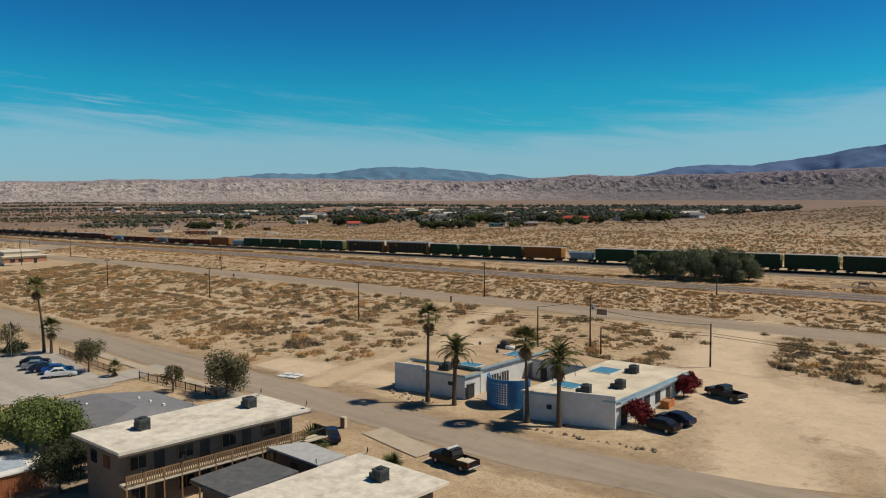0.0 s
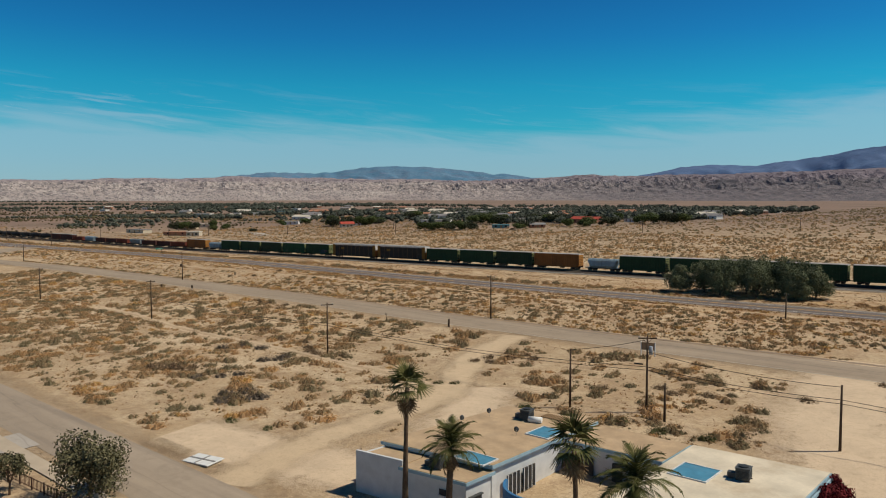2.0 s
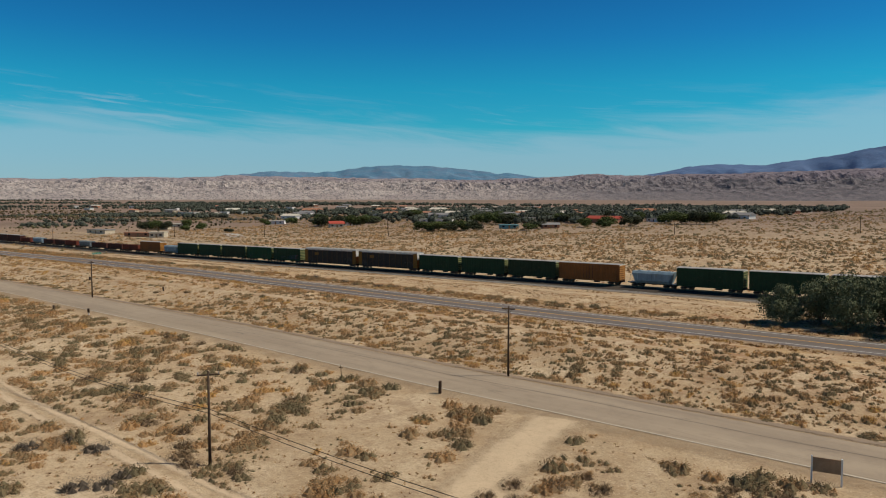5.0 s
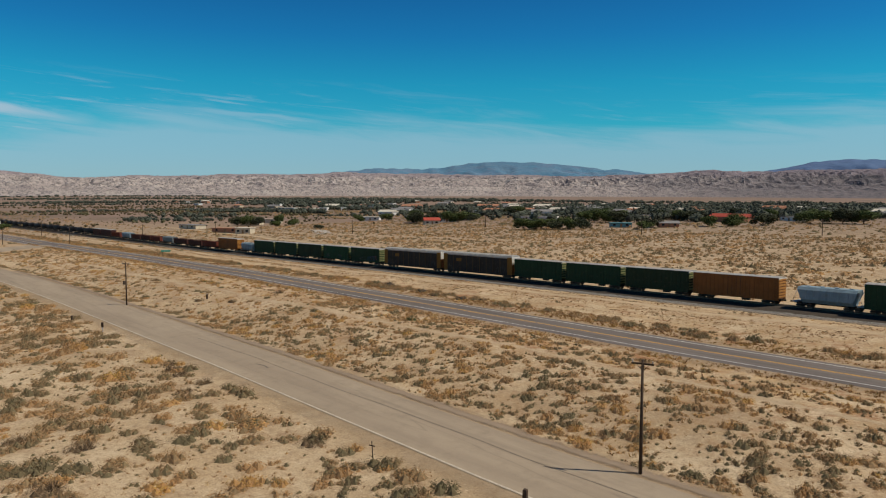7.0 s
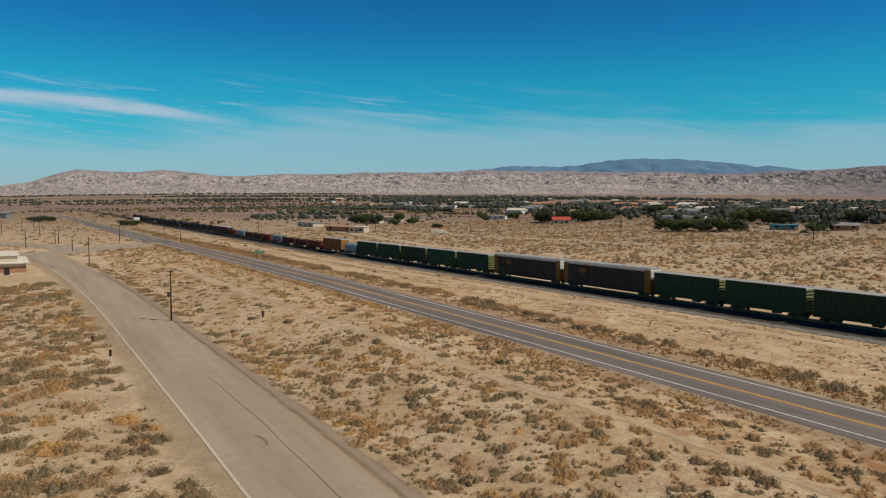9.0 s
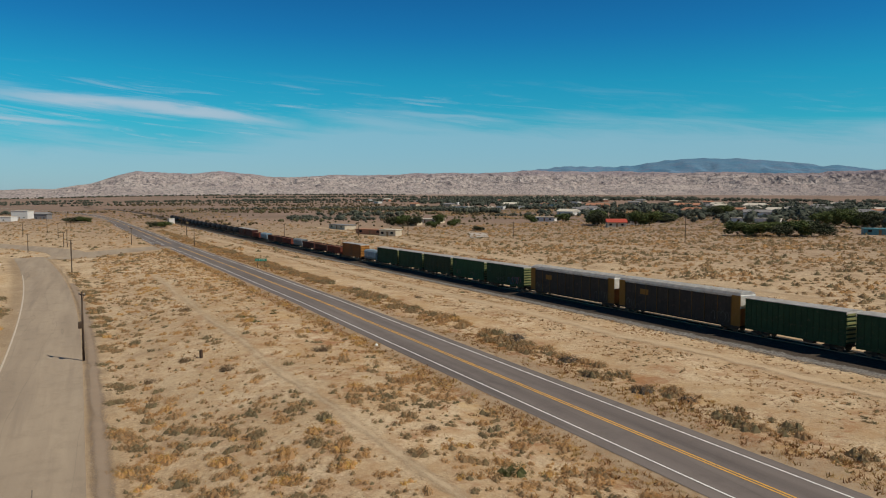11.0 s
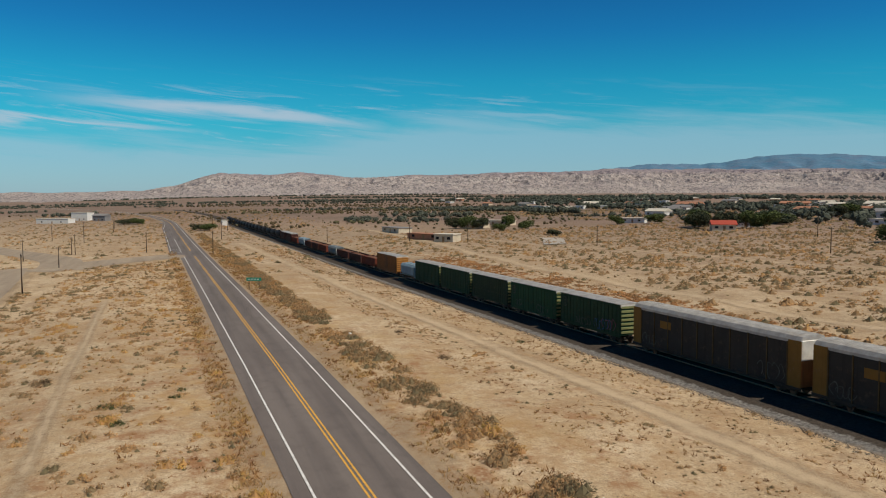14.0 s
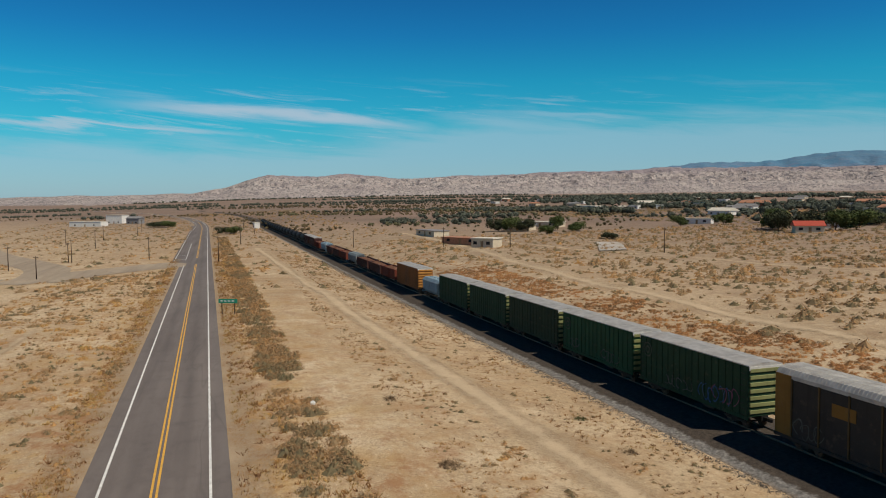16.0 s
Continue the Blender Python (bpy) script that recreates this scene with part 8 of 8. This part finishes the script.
for i in range(8):
    t = (i + 0.4) / 8
    x, y = -26.2 + 1.2 * t + 0.02, 58.4 + 18.0 * t
    for lv in (0.0, 2.95):
        if i % 2:
            part("door", box(x - 0.05, y, lv + 0.05, x + 0.10, y + 0.95, lv + 2.1), DARK_OPEN, apt)
        else:
            w = part("window", box(x - 0.05, y, lv + 0.95, x + 0.09, y + 1.5, lv + 2.05), DARK_GLASS, apt)
            part("window_frame", boxes((x, y - 0.06, lv + 0.88, x + 0.12, y, lv + 2.1), (x, y + 1.5, lv + 0.88, x + 0.12, y + 1.56, lv + 2.1), (x, y + 0.72, lv + 0.95, x + 0.12, y + 0.78, lv + 2.05)), RAIL_WOOD, w)
for xx in (-31.6, -29.0):
    part("window", box(xx, 58.2, 3.9, xx + 1.1, 58.32, 5.0), DARK_GLASS, apt)
st = part("stair_landing", prism([(-24.9, 76.5), (-23.0, 76.6), (-22.8, 79.4), (-24.8, 79.2)], 2.75, 2.95), PLASTER, apt)
part("landing_rail", boxes((-24.9, 79.15, 2.95, -22.8, 79.3, 3.9), (-22.95, 76.7, 3.75, -22.85, 79.3, 3.9)), DARK_OPEN, st)
cooler(-29.6, 62.3, APT_Z + 6.28, 0)
cooler(-28.3, 73.4, APT_Z + 6.28, 0)
dish(-31.6, 77.0, APT_Z + 6.28, 60)
dish(-24.0, 59.5, APT_Z + 3.9, -60)
dish(-24.2, 63.6, APT_Z + 3.9, -60)
dish(-23.4, 76.9, APT_Z + 6.28, 40)

wb = thing("white_roof_house", pose(0, 0, gz(-9, 68)), "single-storey house with a white flat roof", "building")
part("wall", prism([(-14.2, 60.5), (-4.6, 60.5), (-4.2, 75.6), (-14.2, 75.6)], -0.6, 3.1), APT_WALL, wb)
part("roof", prism([(-15.0, 59.5), (-3.9, 59.5), (-3.4, 76.9), (-15.0, 76.9)], 3.1, 3.38), APT_ROOF, wb)
part("door", box(-4.3, 70.2, 0, -4.18, 71.2, 2.1), DARK_OPEN, wb)
part("window", box(-4.32, 72.4, 1.0, -4.2, 74.0, 2.1), DARK_GLASS, wb)
cooler(-8.2, 73.2, gz(-9, 68) + 3.38, 0)
dish(-15.4, 72.0, gz(-9, 68) + 3.2, -120)
dish(-14.2, 77.0, gz(-9, 68) + 3.2, 60)

sh = thing("carport", pose(0, 0, gz(-19, 67)), "low carport with a dark grey roof", "carport")
part("roof", prism([(-22.4, 63.0), (-15.9, 63.2), (-16.6, 70.7), (-22.8, 70.5)], 2.75, 2.95), DARK_ROOF, sh)
part("fascia", prism([(-22.45, 62.95), (-15.85, 63.15), (-16.55, 70.75), (-22.85, 70.55)], 2.6, 2.75), APT_WALL, sh)
part("wall", prism([(-22.0, 64.0), (-17.0, 64.0), (-17.2, 70.2), (-22.2, 70.2)], -0.6, 2.6), APT_WALL, sh)
s2 = thing("shed", pose(0, 0, gz(-20, 74)), "low shed with a pale grey roof", "shed")
part("roof", prism([(-24.0, 72.4), (-15.9, 72.4), (-15.9, 75.9), (-22.2, 76.0)], 2.8, 2.98), plain("pale_grey_roofing", (0.42, 0.42, 0.42), 0.9, vary=0.12), s2)
part("wall", prism([(-23.0, 72.8), (-16.4, 72.8), (-16.4, 75.4), (-22.0, 75.4)], -0.6, 2.8), APT_WALL, s2)
part("door", box(-20.5, 72.7, 0, -19.5, 72.79, 2.1), DARK_OPEN, s2)

gh = thing("grey_roof_house", pose(0, 0, gz(-50, 69)), "wide low house with a grey shingle roof", "house")
part("wall", prism([(-59.5, 62.6), (-42.8, 62.6), (-42.8, 76.0), (-55.0, 75.8)], -0.6, 2.7), APT_WALL, gh)
bm = bmesh.new()
ev = [bm.verts.new(p) for p in ((-61.0, 61.2, 2.7), (-41.6, 61.2, 2.7), (-41.6, 77.2, 2.7), (-56.0, 76.8, 2.7), (-60.8, 70.8, 2.7))]
rg = [bm.verts.new(p) for p in ((-54.0, 69.0, 4.3), (-44.6, 69.2, 4.3))]
for q in ((ev[0], ev[1], rg[1], rg[0]), (ev[1], ev[2], rg[1]), (ev[2], ev[3], rg[0], rg[1]), (ev[3], ev[4], rg[0]), (ev[4], ev[0], rg[0])):
    bm.faces.new(q)
bm.faces.new(ev[::-1])
bmesh.ops.recalc_face_normals(bm, faces=bm.faces)
part("roof", bm, plain("grey_asphalt_shingle", (0.20, 0.20, 0.21), 0.95, vary=0.12, scale=0.8, fine=9, dust=0.2), gh)
for x, y, z in ((-50.0, 72.0, 3.75), (-47.5, 72.2, 3.75), (-45.0, 72.6, 3.7), (-52.0, 66.5, 3.75)):
    part("roof_vent", box(x - 0.18, y - 0.14, z - 0.2, x + 0.18, y + 0.14, z + 0.18, 0.03), SIGN_WHITE, gh)
dish(-43.4, 75.4, gz(-50, 69) + 3.0, 60)

FENCE = plain("rust_brown_iron", (0.115, 0.055, 0.038), 0.7, 0.3, vary=0.2)


def fence(xa, ya, xb, yb, label):
    n = max(2, int(math.hypot(xb - xa, yb - ya) / 2.2))
    ob = thing("iron_fence", pose(xa, ya, gz(xa, ya)), label, "fence", "street fences")
    for i in range(n + 1):
        t = i / n
        x, y = (xb - xa) * t, (yb - ya) * t
        z = gz(xa + x, ya + y) - gz(xa, ya)
        part("post", box(x - 0.06, y - 0.06, z - 0.1, x + 0.06, y + 0.06, z + 1.25), FENCE, ob)
    z1 = gz(xb, yb) - gz(xa, ya)
    for h in (0.25, 1.1):
        part("rail", tube((0, 0, h), (xb - xa, yb - ya, z1 + h), 0.035, 0.035, 5), FENCE, ob)
    m = n * 9
    pk = None
    for i in range(m):
        t = (i + 0.5) / m
        p = pose((xb - xa) * t, (yb - ya) * t, z1 * t)
        if pk is None:
            pk = part("picket", box(-0.02, -0.02, 0.1, 0.02, 0.02, 1.18), FENCE, ob)
            pk.matrix_basis = p
        else:
            again(pk, ob, p, "picket")
    return ob


fence(-103.0, 83.4, -81.3, 82.7, "rust-brown iron picket fence along the street")
fence(-73.2, 83.6, -54.0, 85.2, "rust-brown iron picket fence along the street")
BOARDS = plain("rust_brown_boards", (0.30, 0.105, 0.045), 0.85, vary=0.25, fine=8)
pc = thing("patio_cover", pose(0, 0, gz(-42, 55)), "white patio cover over rust-brown board walls", "patio cover")
part("roof", prism([(-39.4, 52.0), (-39.2, 56.9), (-44.1, 58.2), (-46.0, 54.2)], 2.2, 2.36), WHITE_WALL, pc)
for i in range(16):
    part("board", box(-39.62, 52.3 + 0.28 * i, -0.6, -39.56 + 0.015 * (i % 2), 52.56 + 0.28 * i, 2.2), BOARDS, pc)
for px, py in ((-39.8, 56.5), (-43.8, 57.6)):
    part("post", box(px - 0.07, py - 0.07, -0.5, px + 0.07, py + 0.07, 2.2), RAIL_WOOD, pc)
part("tarp", prism([(-40.6, 53.2), (-40.4, 55.6), (-43.0, 56.2), (-43.6, 54.2)], 2.364, 2.5), plain("pale_blue_tarpaulin", (0.42, 0.48, 0.56), 0.6, vary=0.3, scale=2), pc, "crumpled pale blue tarpaulin")
fp = thing("flagpole", pose(-107.1, 76.7, gz(-107.1, 76.7)), "thin flagpole with a dark red and blue flag", "flagpole")
part("pole", tube((0, 0, 0), (0, 0, 6.8), 0.05, 0.03, 8), GALV, fp)
bm = bmesh.new()
fl = [[bm.verts.new((0.03 + 0.2 * i, 0.10 * math.sin(i * 1.1), z - 0.06 * i)) for z in (5.9, 6.75)] for i in range(7)]
for a, c in zip(fl, fl[1:]):
    bm.faces.new((a[0], c[0], c[1], a[1]))
part("flag", bm, plain("faded_red_blue_cloth", (0.13, 0.07, 0.11), 0.8, vary=0.3, scale=3), fp)
ribbon("sidewalk", [(-106, 88.0), (-80, 87.4), (-56, 87.6), (-42, 86.6)], 0.9, 0.12, CONCRETE, "pale concrete sidewalk beside the street", "sidewalk")
ribbon("parking_lot", [(-112, 74.0), (-96, 72.0), (-74, 69.0)], 10.5, 0.07, LOT, "pale asphalt parking lot", "parking lot")
ribbon("driveway", [(-79, 70), (-77.2, 80), (-77, 90)], 3.2, 0.10, LOT, "pale asphalt driveway to the lot", "driveway")
ribbon("driveway", [(-25.5, 88.6), (-20, 87.6), (-15.0, 86.8)], 1.6, 0.10, CONCRETE, "pale concrete apron beside the street", "driveway")
slab = thing("fallen_panel", pose(-54.8, 98.7, gz(-54.8, 98.7) + 0.1, 4, -3, 8), "white flat panel lying beside the street", "panel")
part("sheet", box(-2.0, -1.1, 0, 2.0, 1.1, 0.12, 0.02), SIGN_WHITE, slab)
part("rib", boxes((-1.9, -0.1, 0.12, 1.9, 0.1, 0.17), (-0.1, -1.0, 0.12, 0.1, 1.0, 0.17)), GALV, slab)
ub = thing("utility_cabinet", pose(-29.2, 87.2, gz(-29.2, 87.2), 0, 0, 10), "tan utility cabinet beside the street", "cabinet")
part("case", box(-0.35, -0.25, 0, 0.35, 0.25, 1.35, 0.03), PLASTER, ub)
part("door", box(-0.3, -0.275, 0.1, 0.3, -0.255, 1.25), RAIL_WOOD, ub)
for i, (x, y) in enumerate(((-112, 79.5), (-109.5, 77.5))):
    tree(x, y, 2.0, 2.2, LEAF_DARK, 95 + i, "clipped dark green hedge beside the lot", 120, 0.2, 0.1, 0.5, "hedges", "hedge")

# iron spider with a car for its body, on a dark round patch between highway and railway
sp = thing("spider_sculpture", pose(-5.6, 243.0, gz(-5.6, 243.0) - 0.05, 0, 0, 12) @ Matrix.Diagonal((0.72, 0.72, 0.46, 1.0)), "dark iron spider sculpture with arched legs on bare ground", "sculpture")
bm = bmesh.new()
bmesh.ops.create_icosphere(bm, subdivisions=3, radius=1.0)
for v in bm.verts:
    v.co = Vector((v.co.x * 1.9, v.co.y * 0.85, 2.1 + v.co.z * (0.75 if v.co.z > 0 else 0.45)))
part("body", bm, DARK_STEEL, sp)
for side in (-1, 1):
    for i in range(4):
        a = math.radians(side * (38 + 36 * i))
        c, q = math.cos(a), math.sin(a)
        knee, foot, toe = (2.9 * c, 2.9 * q, 3.0), (4.4 * c, 4.4 * q, 1.5), (4.9 * c, 4.9 * q, 0.0)
        leg = bm_tube(bmesh.new(), (1.0 * c, 0.6 * q, 2.0), knee, 0.13, 0.13, 8)
        bm_tube(leg, knee, foot, 0.13, 0.10, 8)
        bm_tube(leg, foot, toe, 0.10, 0.05, 8)
        part("leg", leg, DARK_STEEL, sp)
ribbon("gravel_patch", [(-13, 241.2), (-6, 242.6), (1, 243.6)], 4.2, 0.06, DARK_DIRT_AND_SHADE, "dark gravel patch round the sculpture", "gravel")
# shade of trees and walls in the yard, painted as a dark ground strip
ribbon("yard_dirt", [(-46, 50), (-40, 56), (-36, 64), (-35, 74)], 4.0, 0.03, DARK_DIRT_AND_SHADE, "dark ground strip painted as shade beside the apartment block", "yard")
